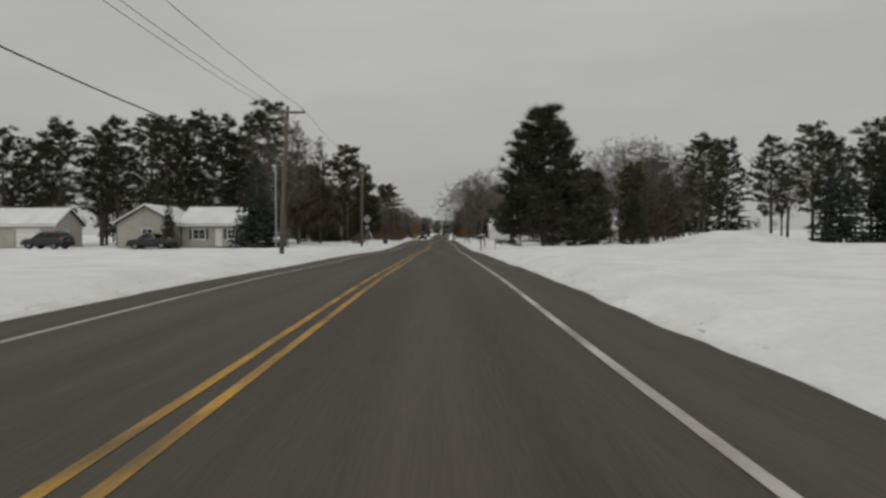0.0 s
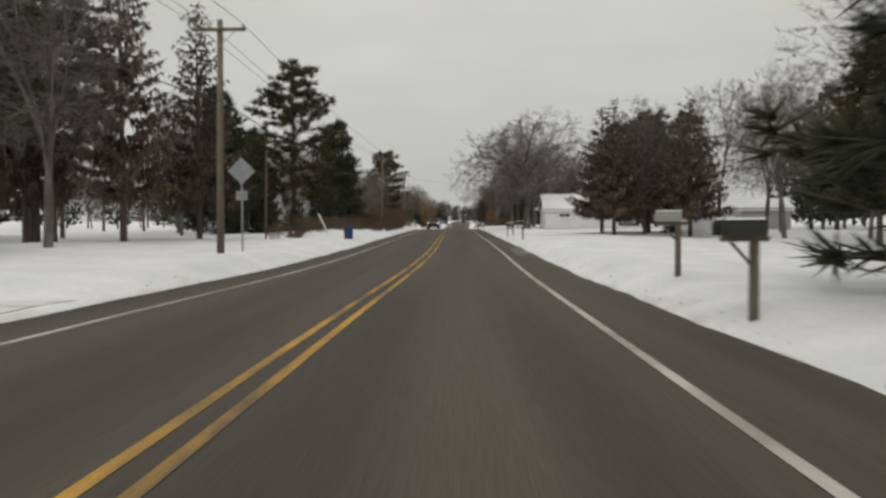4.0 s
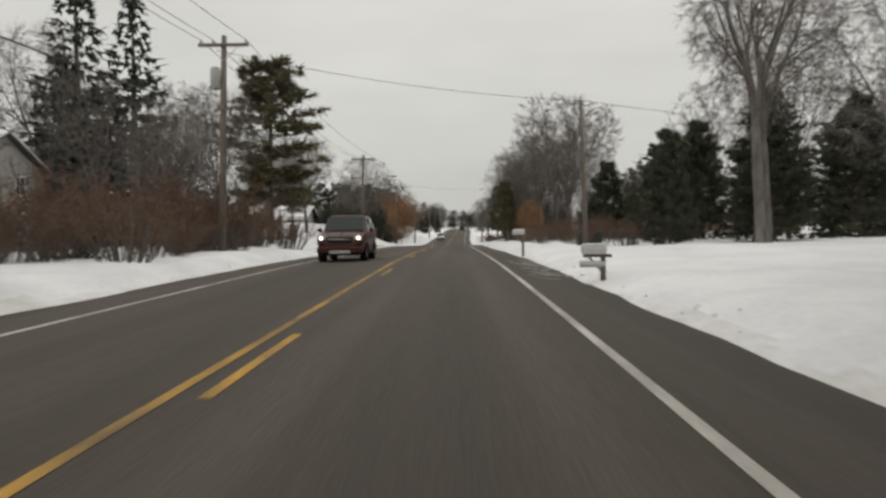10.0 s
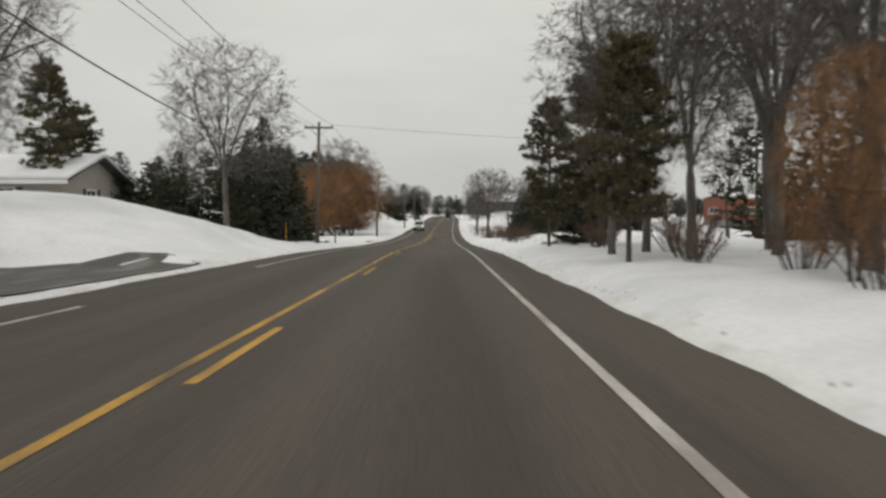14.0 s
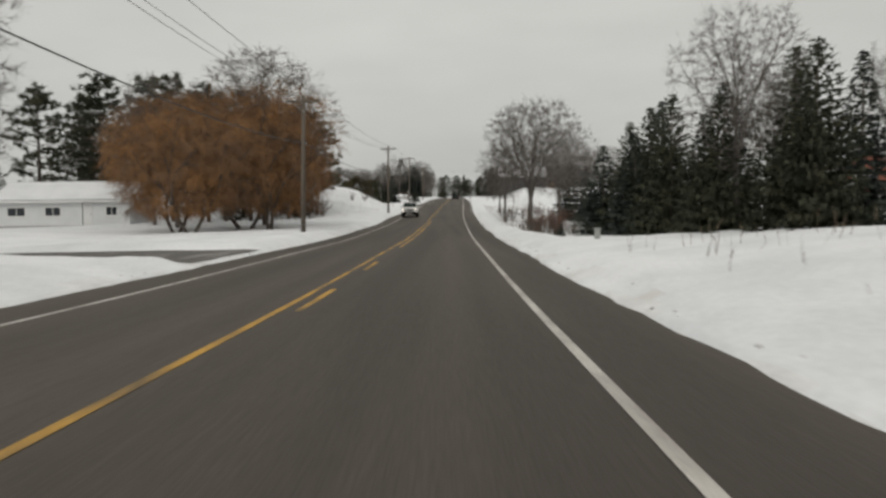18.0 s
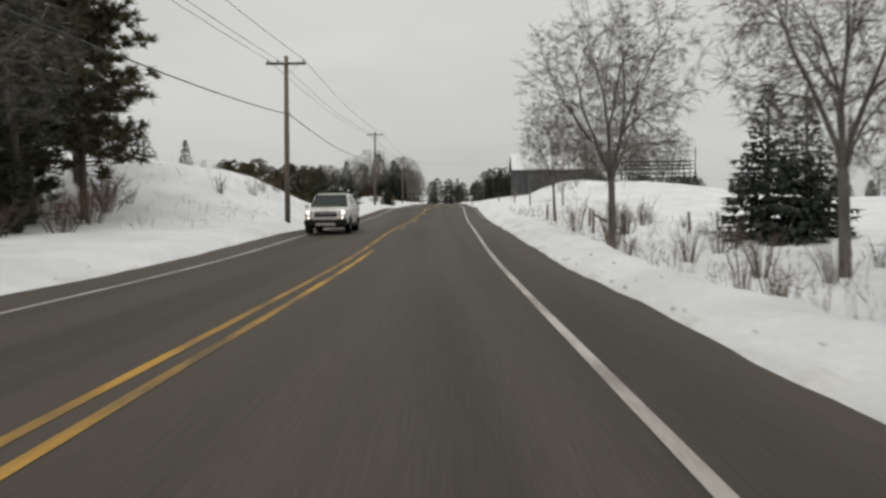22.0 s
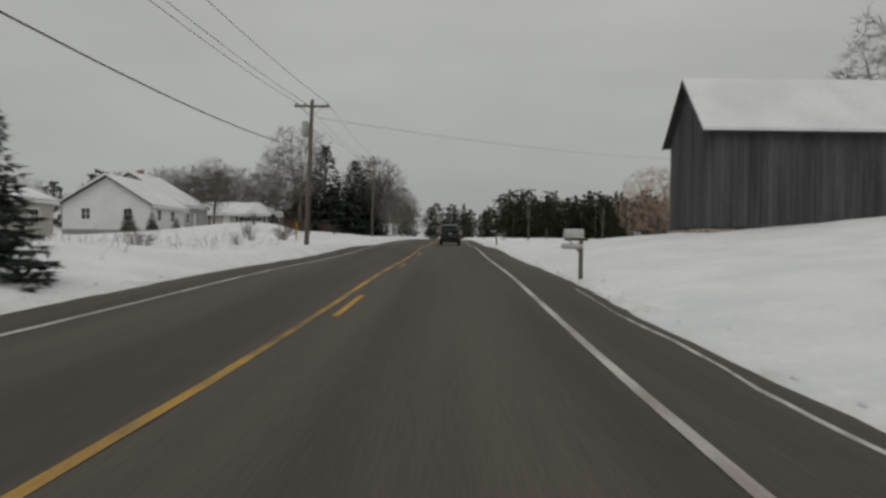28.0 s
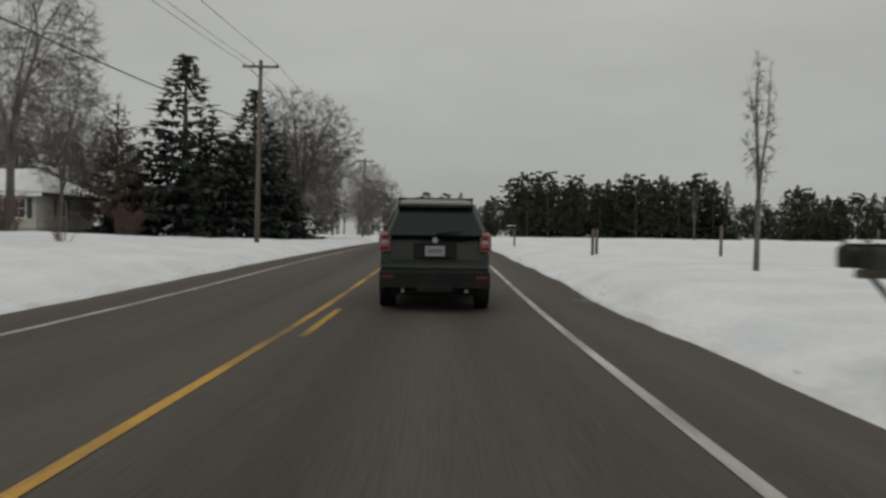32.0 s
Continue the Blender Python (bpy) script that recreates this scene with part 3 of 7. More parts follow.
def make_bare(seed, H=12.0, rx=0.3, cz=0.62, rz=0.38, fork=0.25, floor=0.24, lobes=7, cone=0.0, tips=700, twigs=5, droop=0.0, stems=1, girth=0.013, twig=0.010, curl=0.5, reach=0.7):
    """A leafless tree: limbs fork again and again towards the twig tips of its crown."""
    random.seed(seed)
    rnd = np.random.RandomState(seed % 9973)
    wv, wf, tv, tf, bv, bf = [], [], [], [], [], []
    goal = crown_points(tips, H, rx, cz, rz, floor, lobes, cone)
    r0 = H * girth

    def tube_into(av, af, pts, rad, n):
        g = tube([tuple(a) for a in pts], rad, n, False)
        k = len(av)
        av.extend(g[0])
        af.extend(tuple(a + k for a in c) for c in g[1])

    def split(S, q, k):
        v = S - np.array(q)
        v = v / (np.linalg.norm(v, axis=1)[:, None] + 1e-6)
        c = v[rnd.choice(len(v), k, replace=False)]
        for _ in range(4):
            lab = np.argmax(v @ c.T, axis=1)
            for j in range(k):
                if (lab == j).any():
                    m = v[lab == j].mean(axis=0)
                    c[j] = m / (np.linalg.norm(m) + 1e-6)
        return [S[lab == j] for j in range(k) if (lab == j).any()]

    def grow(p, d, S, level, share):
        n = len(S)
        r = max(r0 * share * (n / tips) ** 0.44, 0.008)
        if n <= 2 or level > 9:
            for g in S:
                e = Vector(g)
                mid = p.lerp(e, 0.5) + Vector((random.gauss(0, 0.05), random.gauss(0, 0.05), 0.05 - droop * 0.2))
                strip(tv, tf, p, mid, twig * 1.2)
                strip(tv, tf, mid, e, twig)
                for _ in range(twigs):
                    b = p.lerp(e, random.uniform(0.3, 1.0))
                    o = ((e - p).normalized() * 0.7 + Vector((random.gauss(0, 0.5), random.gauss(0, 0.5), random.gauss(0.1 - droop * 2.2, 0.4)))).normalized()
                    strip(tv, tf, b, b + o * random.uniform(0.3, 1.0) * reach * (1 + droop * 1.5), twig * 0.8)
            return
        c = Vector(S.mean(axis=0))
        L = (c - p).length
        e = (d * curl + (c - p).normalized() + Vector((random.gauss(0, 0.10), random.gauss(0, 0.10), random.gauss(0.05, 0.08)))).normalized()
        step = L * random.uniform(0.34, 0.5)
        mid = p + (d * 0.55 + e * 0.45).normalized() * step * 0.5
        q = mid + e * step * 0.5
        r1 = max(r * 0.8, 0.007)
        if r > 0.016:
            tube_into(bv, bf, (p, mid, q), (r, (r + r1) / 2, r1), 6 if r > 0.08 else 4 if r > 0.03 else 3)
        else:
            strip(tv, tf, p, mid + (mid - p) * 0.2, max(r, twig))
            strip(tv, tf, mid, q + (q - mid) * 0.2, max(r1, twig))
        for part_ in split(S, q, min(n, 3 if random.random() < 0.35 and n > 12 else 2)):
            grow(q, e, part_, level + 1, share)

    groups = [goal] if stems == 1 else split(goal, (0, 0, -H), stems)
    for S in groups:
        c = S.mean(axis=0)
        a = math.atan2(c[1], c[0])
        off = 0.16 * H / 10 if stems > 1 else 0
        base = Vector((math.cos(a) * off, math.sin(a) * off, -0.3))
        top = Vector((c[0] * 0.25 * (stems > 1), c[1] * 0.25 * (stems > 1), fork * H)) + base * (1, 0)[stems == 1]
        top += Vector((random.gauss(0, 0.012), random.gauss(0, 0.012), 0)) * H
        share = 1.0 if stems == 1 else 0.95
        r = r0 * share * (len(S) / tips) ** 0.5
        d = (top - base).normalized()
        tube_into(wv, wf, (base, base.lerp(top, 0.12), base.lerp(top, 0.5), top, top + d * fork * H * 0.2), (r * 1.5, r * 1.1, r * 0.98, r * 0.88, r * 0.3), 10)
        for part_ in split(S, top, min(len(S), (5 if fork < 0.3 else 3) if stems == 1 else 2)):
            grow(top - d * random.uniform(0, 0.12) * fork * H, d, part_, 1, share)
    return (wv, wf), (bv, bf), (tv, tf)


def make_spruce(seed, H=10.0, R=2.3, gap=0.0, snow=0.06, base=0.03, sag=0.25, power=0.85, coarse=1.0):
    random.seed(seed)
    tr = tube([(0, 0, -0.3), (0, 0, H * 0.5), (0, 0, H * 0.98)], [H * 0.018, H * 0.011, 0.01], 6, False)
    v, f, sv, sf = [], [], [], []
    z = H * base
    while z < H * 0.985:
        k = 1 - z / H
        n = max(4, int(5 + 8 * k))
        a0 = random.uniform(0, 6.28)
        z0 = z
        for b in range(n):
            if random.random() < gap:
                continue
            z = z0 + random.uniform(-0.16, 0.16) * (0.3 + k)
            r = R * (k ** power) * random.uniform(0.72, 1.14) + 0.12
            a = a0 + 6.283 * b / n + random.uniform(-0.25, 0.25)
            o = Vector((math.cos(a), math.sin(a), 0))
            side = Vector((-o.y, o.x, 0))
            rise = random.uniform(0.05, 0.3) * (1 - k) - sag * k
            steps = max(2, int(r / (0.42 * coarse)))
            for i in range(steps):
                t0, t1 = (i + 0.3) / steps, (i + 1.5) / steps
                if t0 * r < 0.25 * R * k:
                    continue
                p = o * r * t0 + Vector((0, 0, z + r * rise * t0 - 0.10 * r * math.sin(t0 * 3.1)))
                q = o * r * min(t1, 1.12) + Vector((0, 0, z + r * rise * t1 - 0.10 * r * math.sin(min(t1, 1) * 3.1)))
                w = (0.06 + 0.075 * k) * coarse
                reach = (0.10 + 0.54 * k) * (0.65 + 0.5 * t0) * coarse ** 0.5
                for s in (-1, 1, -1, 1, random.choice((-1, 1))):
                    e = p + (o * random.uniform(0.3, 0.9) + side * s * random.uniform(0.4, 1.0)).normalized() * reach * random.uniform(0.7, 1.15) \
                        + Vector((0, 0, random.uniform(-0.28, 0.06) * (0.3 + k)))
                    strip(v, f, p, e, w * 0.85, Vector((random.gauss(0, 0.6), random.gauss(0, 0.6), 1)))
                for s in (-1, 1, random.uniform(-1, 1)):
                    h = p + side * s * random.uniform(0.05, 0.75) * reach + o * random.uniform(-0.1, 0.15)
                    strip(v, f, h, h + o * random.uniform(-0.05, 0.2) + side * random.uniform(-0.12, 0.12) + Vector((0, 0, -random.uniform(0.22, 0.46) * (0.35 + 0.85 * k))), w * 1.1,
                          o + side * random.uniform(-0.8, 0.8))
                strip(v, f, p, q + Vector((0, 0, random.uniform(-0.14, 0.08))), w, Vector((random.gauss(0, 0.6), random.gauss(0, 0.6), 1)))
                if random.random() < snow and t0 > 0.3:
                    strip(sv, sf, p + Vector((0, 0, 0.06)), q + Vector((0, 0, 0.06)), 0.13, Vector((0, 0, 1)))
        z = z0 + (0.18 + 0.21 * k) * H / 10 * random.uniform(0.85, 1.15)
    return tr, (v, f), (sv, sf)


def make_pine(seed, H=14.0, R=2.7, clear=0.35, puffs=3, snow=0.03, dense=12, needle=0.1, bushy=False, whorl=(3, 6), gap=1.0):
    random.seed(seed)
    lean = random.uniform(-0.02, 0.02) * H
    trunk = tube([(0, 0, -0.3), (lean * 0.3, 0, H * 0.4), (lean, 0, H * 0.97)], [H * 0.016, H * 0.012, 0.03], 7, False)
    lv, lf, v, f, sv, sf = [], [], [], [], [], []
    z = H * clear
    while z < H * 0.98:
        k = (z / H - clear) / (1 - clear)
        n = random.randint(*whorl) if k < 0.8 else random.randint(3, 6)
        a0 = random.uniform(0, 6.28)
        for b in range(n):
            shape = (1.05 * (1 - k) ** 0.72 + 0.08) if bushy else (0.75 + 0.5 * k if k < 0.35 else 1.25 * (1 - k) ** 0.65 + 0.15)
            r = R * shape * (random.uniform(0.8, 1.12) if bushy else random.uniform(0.5, 1.15))
            a = a0 + 6.283 * b / n + random.uniform(-0.4, 0.4)
            o = Vector((math.cos(a), math.sin(a), random.uniform(0.0, 0.8) if bushy else random.uniform(0.05, 0.35)))
            p = Vector((lean * z / H, 0, z + random.uniform(-0.35, 0.35)))
            tip = p + o * r
            g = tube([tuple(p), tuple(p + o * r * 0.55 + Vector((0, 0, -0.05 * r))), tuple(tip)], [0.05, 0.03, 0.012], 3, False)
            m = len(lv)
            lv += g[0]
            lf += [tuple(i + m for i in q) for q in g[1]]
            for c in range(puffs):
                t = 1 - 0.62 * c / puffs * random.uniform(0.7, 1.1)
                ctr = p + o * r * t + Vector((random.gauss(0, 0.22), random.gauss(0, 0.22), random.gauss(0.08, 0.12)))
                rad = random.uniform(0.38, 0.66) * (1.3 if bushy else 1.0)
                for _ in range(dense):
                    e = (Vector((random.gauss(0, 1), random.gauss(0, 1), random.gauss(0.25, 0.7))) + o * 0.7).normalized() * rad * random.uniform(0.6, 1.3)
                    strip(v, f, ctr - e * 0.15, ctr + e, needle)
                if random.random() < snow * 6:
                    for _ in range(3):
                        e = Vector((random.gauss(0, 1), random.gauss(0, 1), 0.1)).normalized() * rad * 0.7
                        strip(sv, sf, ctr + Vector((0, 0, 0.18)), ctr + e + Vector((0, 0, 0.2)), 0.12, Vector((0, 0, 1)))
        z += random.uniform(0.45, 0.85) * gap * H / 14
    return trunk, (lv, lf), (v, f), (sv, sf)


def make_bush(seed, H=2.0, R=1.2, stems=26, twigs=9):
    random.seed(seed)
    v, f, tv, tf = [], [], [], []
    for s in range(stems):
        a = random.uniform(0, 6.28)
        r = random.uniform(0.2, 1) * R
        p = Vector((math.cos(a) * r * 0.25, math.sin(a) * r * 0.25, -0.15))
        e = Vector((math.cos(a) * r, math.sin(a) * r, H * random.uniform(0.55, 1.0)))
        mid = p.lerp(e, 0.5) + Vector((0, 0, 0.12 * H))
        g = tube([tuple(p), tuple(mid), tuple(e)], [0.022, 0.015, 0.005], 3, False)
        m = len(v)
        v += g[0]
        f += [tuple(i + m for i in q) for q in g[1]]
        for _ in range(twigs):
            t = random.uniform(0.25, 1)
            at = p.lerp(mid, t * 2) if t < 0.5 else mid.lerp(e, t * 2 - 1)
            d = Vector((random.gauss(0, 0.5), random.gauss(0, 0.5), random.gauss(0.5, 0.45))).normalized()
            strip(tv, tf, at, at + d * random.uniform(0.25, 0.6) * (0.5 + H * 0.25), 0.010)
    return (v, f), (tv, tf)


def tree_template(kind, k):
    key = (kind, k)
    random.seed(hash_seed(kind, k))
    s = hash_seed(kind, k)
    if kind in ("bare", "oak", "willow", "tan", "vase", "pole_tree", "tall", "round"):
        H = {"bare": 12.0, "oak": 12.0, "willow": 10.0, "tan": 10.0, "vase": 11.0, "pole_tree": 6.0, "tall": 14.0, "round": 12.0}[kind]
        kw = {"bare": dict(rx=0.30, cz=0.62, rz=0.42, fork=0.22, lobes=8, tips=1000, twigs=8, twig=0.011), "oak": dict(rx=0.66, cz=0.52, rz=0.50, fork=0.17, floor=0.20, lobes=16, tips=2400, twigs=9, girth=0.030, twig=0.012, curl=0.62, reach=0.8),
              "round": dict(rx=0.38, cz=0.62, rz=0.42, fork=0.26, tips=1300, twigs=10, girth=0.015, twig=0.011), "willow": dict(rx=0.58, cz=0.50, rz=0.52, fork=0.10, floor=0.12, tips=1500, twigs=14, droop=0.28, stems=2, girth=0.02, reach=0.85, twig=0.012),
              "tan": dict(rx=0.54, cz=0.52, rz=0.50, fork=0.12, floor=0.10, tips=1500, twigs=16, stems=2, girth=0.018, twig=0.008), "vase": dict(rx=0.43, cz=0.66, rz=0.37, fork=0.22, floor=0.30, cone=0.5, stems=1, tips=1400, twigs=10, girth=0.021, twig=0.011),
              "tall": dict(rx=0.28, cz=0.70, rz=0.34, fork=0.34, floor=0.36, girth=0.0155, tips=1000, twigs=8), "pole_tree": dict(rx=0.10, cz=0.62, rz=0.40, fork=0.3, tips=140, twigs=4, girth=0.014, reach=0.4, curl=0.9)}[kind]
        wood, limb, tw = make_bare(s, H=H, **kw)
        name, cat = {"bare": ("bare_tree", "tree"), "oak": ("oak_tree", "tree"), "willow": ("willow_tree", "tree"), "tan": ("bare_tree", "tree"),
                     "vase": ("bare_tree", "tree"), "pole_tree": ("sapling", "tree"), "tall": ("bare_tree", "tree"), "round": ("bare_tree", "tree")}[kind]
        label = {"bare": "leafless gray tree with frosted twigs standing in snow", "oak": "broad leafless oak with a wide crown of gray twigs",
                 "willow": "leafless willow with dense orange-brown drooping twigs", "tan": "leafless round-crowned tree with pinkish-tan twigs",
                 "vase": "several-stemmed leafless tree with upright gray limbs", "pole_tree": "thin leafless sapling in the snow", "tall": "tall leafless tree with a long clear trunk", "round": "leafless tree with a rounded crown of fine gray twigs"}[kind]
        root = tagged(new(name), label, cat)
        bark = M["bark_gray"] if kind != "willow" else M["bark"]
        part("trunk", wood, bark, root, smooth=True)
        tagged(part("branch_work", limb, bark, root, smooth=True), kind="stuff")
        part("crown", tw, {"willow": M["twig_orange"], "tan": M["twig_tan"]}.get(kind, M["twig"]), root)
    elif kind in ("spruce", "bluespruce", "dense", "larch"):
        H = 10.0
        kw = {"spruce": dict(R=2.75, gap=0.05, snow=0.04), "bluespruce": dict(R=2.9, gap=0.0, snow=0.02), "dense": dict(R=3.6, gap=0.05, snow=0.02, sag=0.02, power=0.68), "larch": dict(R=3.2, gap=0.25, snow=0.0, sag=-0.12, base=0.16, power=0.62, coarse=0.62)}[kind]
        tr, fo, sn = make_spruce(s, H=H, **kw)
        label = {"spruce": "dark green spruce with drooping boughs, some snow", "bluespruce": "dense blue-green spruce standing in deep snow",
                 "dense": "broad dark green conifer with upswept boughs", "larch": "brownish conifer with thin bronzed boughs"}[kind]
        root = tagged(new({"larch": "larch_tree"}.get(kind, "spruce_tree")), label, "tree")
        part("trunk", tr, M["bark"], root, smooth=True)
        part("crown", fo, {"larch": M["needles_brown"], "dense": M["needles"]}.get(kind, M["needles_blue"]), root)
        if sn[0]:
            tagged(part("snow_load", sn, M["needles_snowy"], root), "clumps of snow on the boughs", kind="stuff")
    elif kind in ("pine", "scots", "fullpine"):
        H = 14.0
        kw = {"pine": dict(R=3.1, clear=0.28, puffs=5, dense=22, needle=0.055), "scots": dict(R=3.7, clear=0.20, puffs=7, dense=24, needle=0.052, whorl=(5, 8), gap=0.85), "fullpine": dict(R=4.0, clear=0.015, puffs=8, dense=20, needle=0.05, bushy=True, whorl=(7, 9), gap=0.78)}[kind]
        tr, li, fo, sn = make_pine(s, H=H, **kw)
        root = tagged(new("pine_tree"), {"pine": "tall pine with a bare lower trunk and clumped dark needles", "scots": "full pine with long clumped needle boughs", "fullpine": "broad bushy pine with green boughs down to the snow"}[kind], "tree")
        part("trunk", tr, M["bark"], root, smooth=True)
        tagged(part("branch_work", li, M["bark"], root), kind="stuff")
        part("crown", fo, M["needles_warm"] if kind == "scots" else M["needles"], root)
        if sn[0]:
            tagged(part("snow_load", sn, M["needles_snowy"], root), "clumps of snow on the boughs", kind="stuff")
    else:
        H = 2.0
        kw = {"brush": dict(R=2.0, stems=30, twigs=26), "weedy": dict(R=1.1, stems=16, twigs=5), "hedge": dict(R=1.3, stems=44, twigs=18)}[kind]
        st, tw = make_bush(s, H=H, **kw)
        root = tagged(new("shrub"), {"brush": "leafless brown brush tangled at the roadside", "weedy": "thin leafless shrub poking through the snow", "hedge": "dense leafless red-brown hedge shrub"}[kind], "shrub")
        tagged(part("stem_clump", st, M["bark"], root), kind="stuff")
        tagged(part("twig_mass", tw, {"hedge": M["twig_red"], "brush": M["twig_brown"]}.get(kind, M["twig_brown"]), root), kind="stuff")
    TREES[key] = [root, H, False]


def hash_seed(kind, k):
    return sum(ord(c) * (i + 3) for i, c in enumerate(kind)) * 13 + k * 101


VARIANTS = {"tall": 3, "bare": 5, "oak": 2, "willow": 3, "tan": 2, "vase": 3, "pole_tree": 2, "spruce": 4, "bluespruce": 2, "dense": 3, "larch": 3, "round": 4, "fullpine": 3, "pine": 5, "scots": 3, "brush": 4, "weedy": 3, "hedge": 3}
planted = {}


def plant(kind, u, y, H, group="", wide=1.0, k=None, dz=-0.05):
    """Sets one tree of that height beside the road."""
    planted[kind] = planted.get(kind, -1) + 1
    k = planted[kind] % VARIANTS[kind] if k is None else k
    if (kind, k) not in TREES:
        tree_template(kind, k)
    root, H0, used = TREES[(kind, k)]
    turn = (planted[kind] * 2.399 + u) % 6.283
    s = H / H0
    m = Matrix.Translation(spot(u, y, dz)) @ Matrix.Rotation(turn, 4, "Z") @ Matrix.Diagonal((s * wide, s * wide, s, 1))
    if not used:
        root.matrix_world = m
        TREES[(kind, k)][2] = True
        ob = root
        if group:
            ob["group"] = group
        return ob
    saved = root.matrix_basis.copy()
    root.matrix_basis = Matrix.Identity(4)
    ob = copy_thing(root, m)
    root.matrix_basis = saved
    if group:
        ob["group"] = group
    return ob


def row(kind, items, group=""):
    for it in items:
        plant(kind, *it[:3], group=group, **(it[3] if len(it) > 3 else {}))


random.seed(4)
# start: pine row behind the houses, spruces at the roadside
row("pine", [(-61, 94, 15), (-56, 92, 15.5), (-52, 95, 15), (-48.5, 92, 16.5), (-45, 96, 16), (-41.5, 93, 17), (-38, 96, 17.5), (-34.5, 92, 17.5), (-31, 95, 18), (-27.5, 93, 17),
             (-24, 95, 17.5), (-20.8, 91, 18.5), (-65, 90, 13.5), (-70, 97, 15)], "pine row")
row("pine", [(-58, 101, 15), (-47, 102, 16), (-36, 101, 17), (-29, 103, 17)], "pine row")
row("larch", [(-24, 94, 16, dict(wide=0.7)), (-17.3, 92, 16.5, dict(wide=0.7)), (-15.5, 99, 15.5, dict(wide=0.7))])
row("bluespruce", [(-17.3, 71, 9.8, dict(wide=1.1)), (-20.5, 79, 7.0)])
plant("dense", -27, 72.5, 5.8, wide=0.5)
plant("bare", -17.6, 85, 15)
plant("scots", -15.0, 125, 17.2, k=0)
plant("fullpine", -12.6, 138, 12.6, k=1, wide=0.85)
row("fullpine", [(-19.2, 115, 12.5, dict(k=0, wide=0.9)), (-20.5, 131, 11, dict(wide=0.8))])
plant("fullpine", 11.0, 60.4, 12.6, wide=1.2, k=0)
row("fullpine", [(16.6, 65.0, 6.4, dict(wide=0.9)), (20.5, 66, 5.2)])
row("scots", [(20, 84, 9.0), (24, 80, 9.5)])
row("larch", [(15.5, 70, 6.5), (23.5, 72, 7.0), (27, 78, 7.5)])
plant("round", 24.5, 88, 13.5, wide=1.3, k=3)
row("bare", [(28, 96, 14), (32, 98, 14.5), (37, 96, 13.5), (24, 92, 9)])
row("pine", [(33, 82, 13), (36.5, 84, 12.5), (41, 82, 12.8), (55, 84, 12)])
row("pine", [(43, 76, 13.3, dict(k=1)), (46, 78, 12.5), (49, 75, 13.2), (52.5, 77, 14)])
row("spruce", [(44.5, 73, 11, dict(wide=1.2)), (51, 74, 12, dict(wide=1.2)), (57, 77, 13)])
# second stretch: tall conifers on one side, brown larches and the oak on the other
row("dense", [(-17.5, 112, 4.4), (-15.6, 116, 4.6), (-13.8, 120, 4.4), (-12.6, 124, 4.2), (-17.0, 121, 5.2), (-13.0, 131, 4.6)], "low conifers")
row("bare", [(-20, 108, 11), (-24, 118, 12), (-22, 140, 11), (-27, 130, 12), (-17, 150, 8.5)])
row("larch", [(12.5, 108, 9.8, dict(wide=0.95)), (12.3, 102.8, 9.6, dict(wide=0.9)), (15.8, 107, 9.4), (17.0, 101, 9.4), (19.0, 110, 9.2), (14.5, 113, 8.8)])
row("bare", [(20, 104, 11), (25, 108, 12), (15, 105, 10), (22, 98, 11), (28, 112, 12)])
row("spruce", [(17.7, 107.6, 2.0, dict(wide=1.5)), (16.2, 137, 2.0, dict(wide=1.6))])
plant("oak", 9.7, 138.0, 14.0, k=0)
row("pine", [(22.2, 146, 13), (24.8, 147, 14), (27, 146, 13.5), (21, 141.5, 12), (23.5, 139, 13.5), (26, 142.5, 14), (28.5, 138, 14)])
row("bare", [(23, 152, 14), (27, 160, 14)])
row("spruce", [(-22.4, 187.0, 19.2, dict(k=0)), (-18.7, 187, 17.0, dict(k=1)), (-24.5, 189, 13)])
row("bare", [(-24, 186, 15), (-27, 178, 14), (-33, 182, 13), (-31, 170, 12), (-37, 175, 13), (-20, 170, 10)])
plant("scots", -13.05, 199.5, 15.2, k=1, wide=1.1)
row("brush", [(-12.4, 191.0, 3.0), (-11.6, 190.4, 2.4), (-14.6, 194, 3.6), (-13.5, 194.6, 3.2), (-15.6, 196, 3.6)])
row("round", [(-13.2, 186, 10.6, dict(k=3, wide=0.8)), (-16.4, 190, 11.2, dict(k=1, wide=0.8))])
row("bare", [(-17.2, 165, 11.5, dict(k=2)), (-20, 160, 10.5), (-14, 172, 8), (-23, 166, 12)])
row("bare", [(-15, 183, 9), (-13, 178, 8)])
random.seed(9)
for i in range(56):
    plant("brush", -6.9 - random.random() * 5.2, 138 + i * 0.8 + random.random(), random.uniform(0.8, 3.0), "roadside brush")
for i in range(22):
    plant("brush", -8.8 - random.random() * 2.5, 100 + i * 1.7 + random.random(), random.uniform(0.9, 1.6), "roadside brush")
for i in range(26):
    plant("brush", -6.0 - random.random() * 1.6, 127 + i * 1.0 + random.random(), random.uniform(0.6, 1.3), "roadside brush")
for i in range(7):
    plant("hedge", -8.6 - random.random() * 3, 143 + i * 5 + random.random() * 2, random.uniform(2.2, 3.4), "roadside brush")
plant("tall", 8.9, 142.4, 9.5, k=2, wide=0.9)
row("tall", [(8.6, 146.4, 13.5), (11.8, 151, 12), (16.6, 173.5, 13.5), (14, 168, 13)])
plant("bare", 18.5, 166, 11)
row("fullpine", [(17.5, 186, 7.5, dict(wide=0.8)), (22.5, 187.5, 9.8), (26, 183, 8.5), (13.0, 192, 5.6), (17.2, 191.5, 7.6), (19.5, 180, 7)])
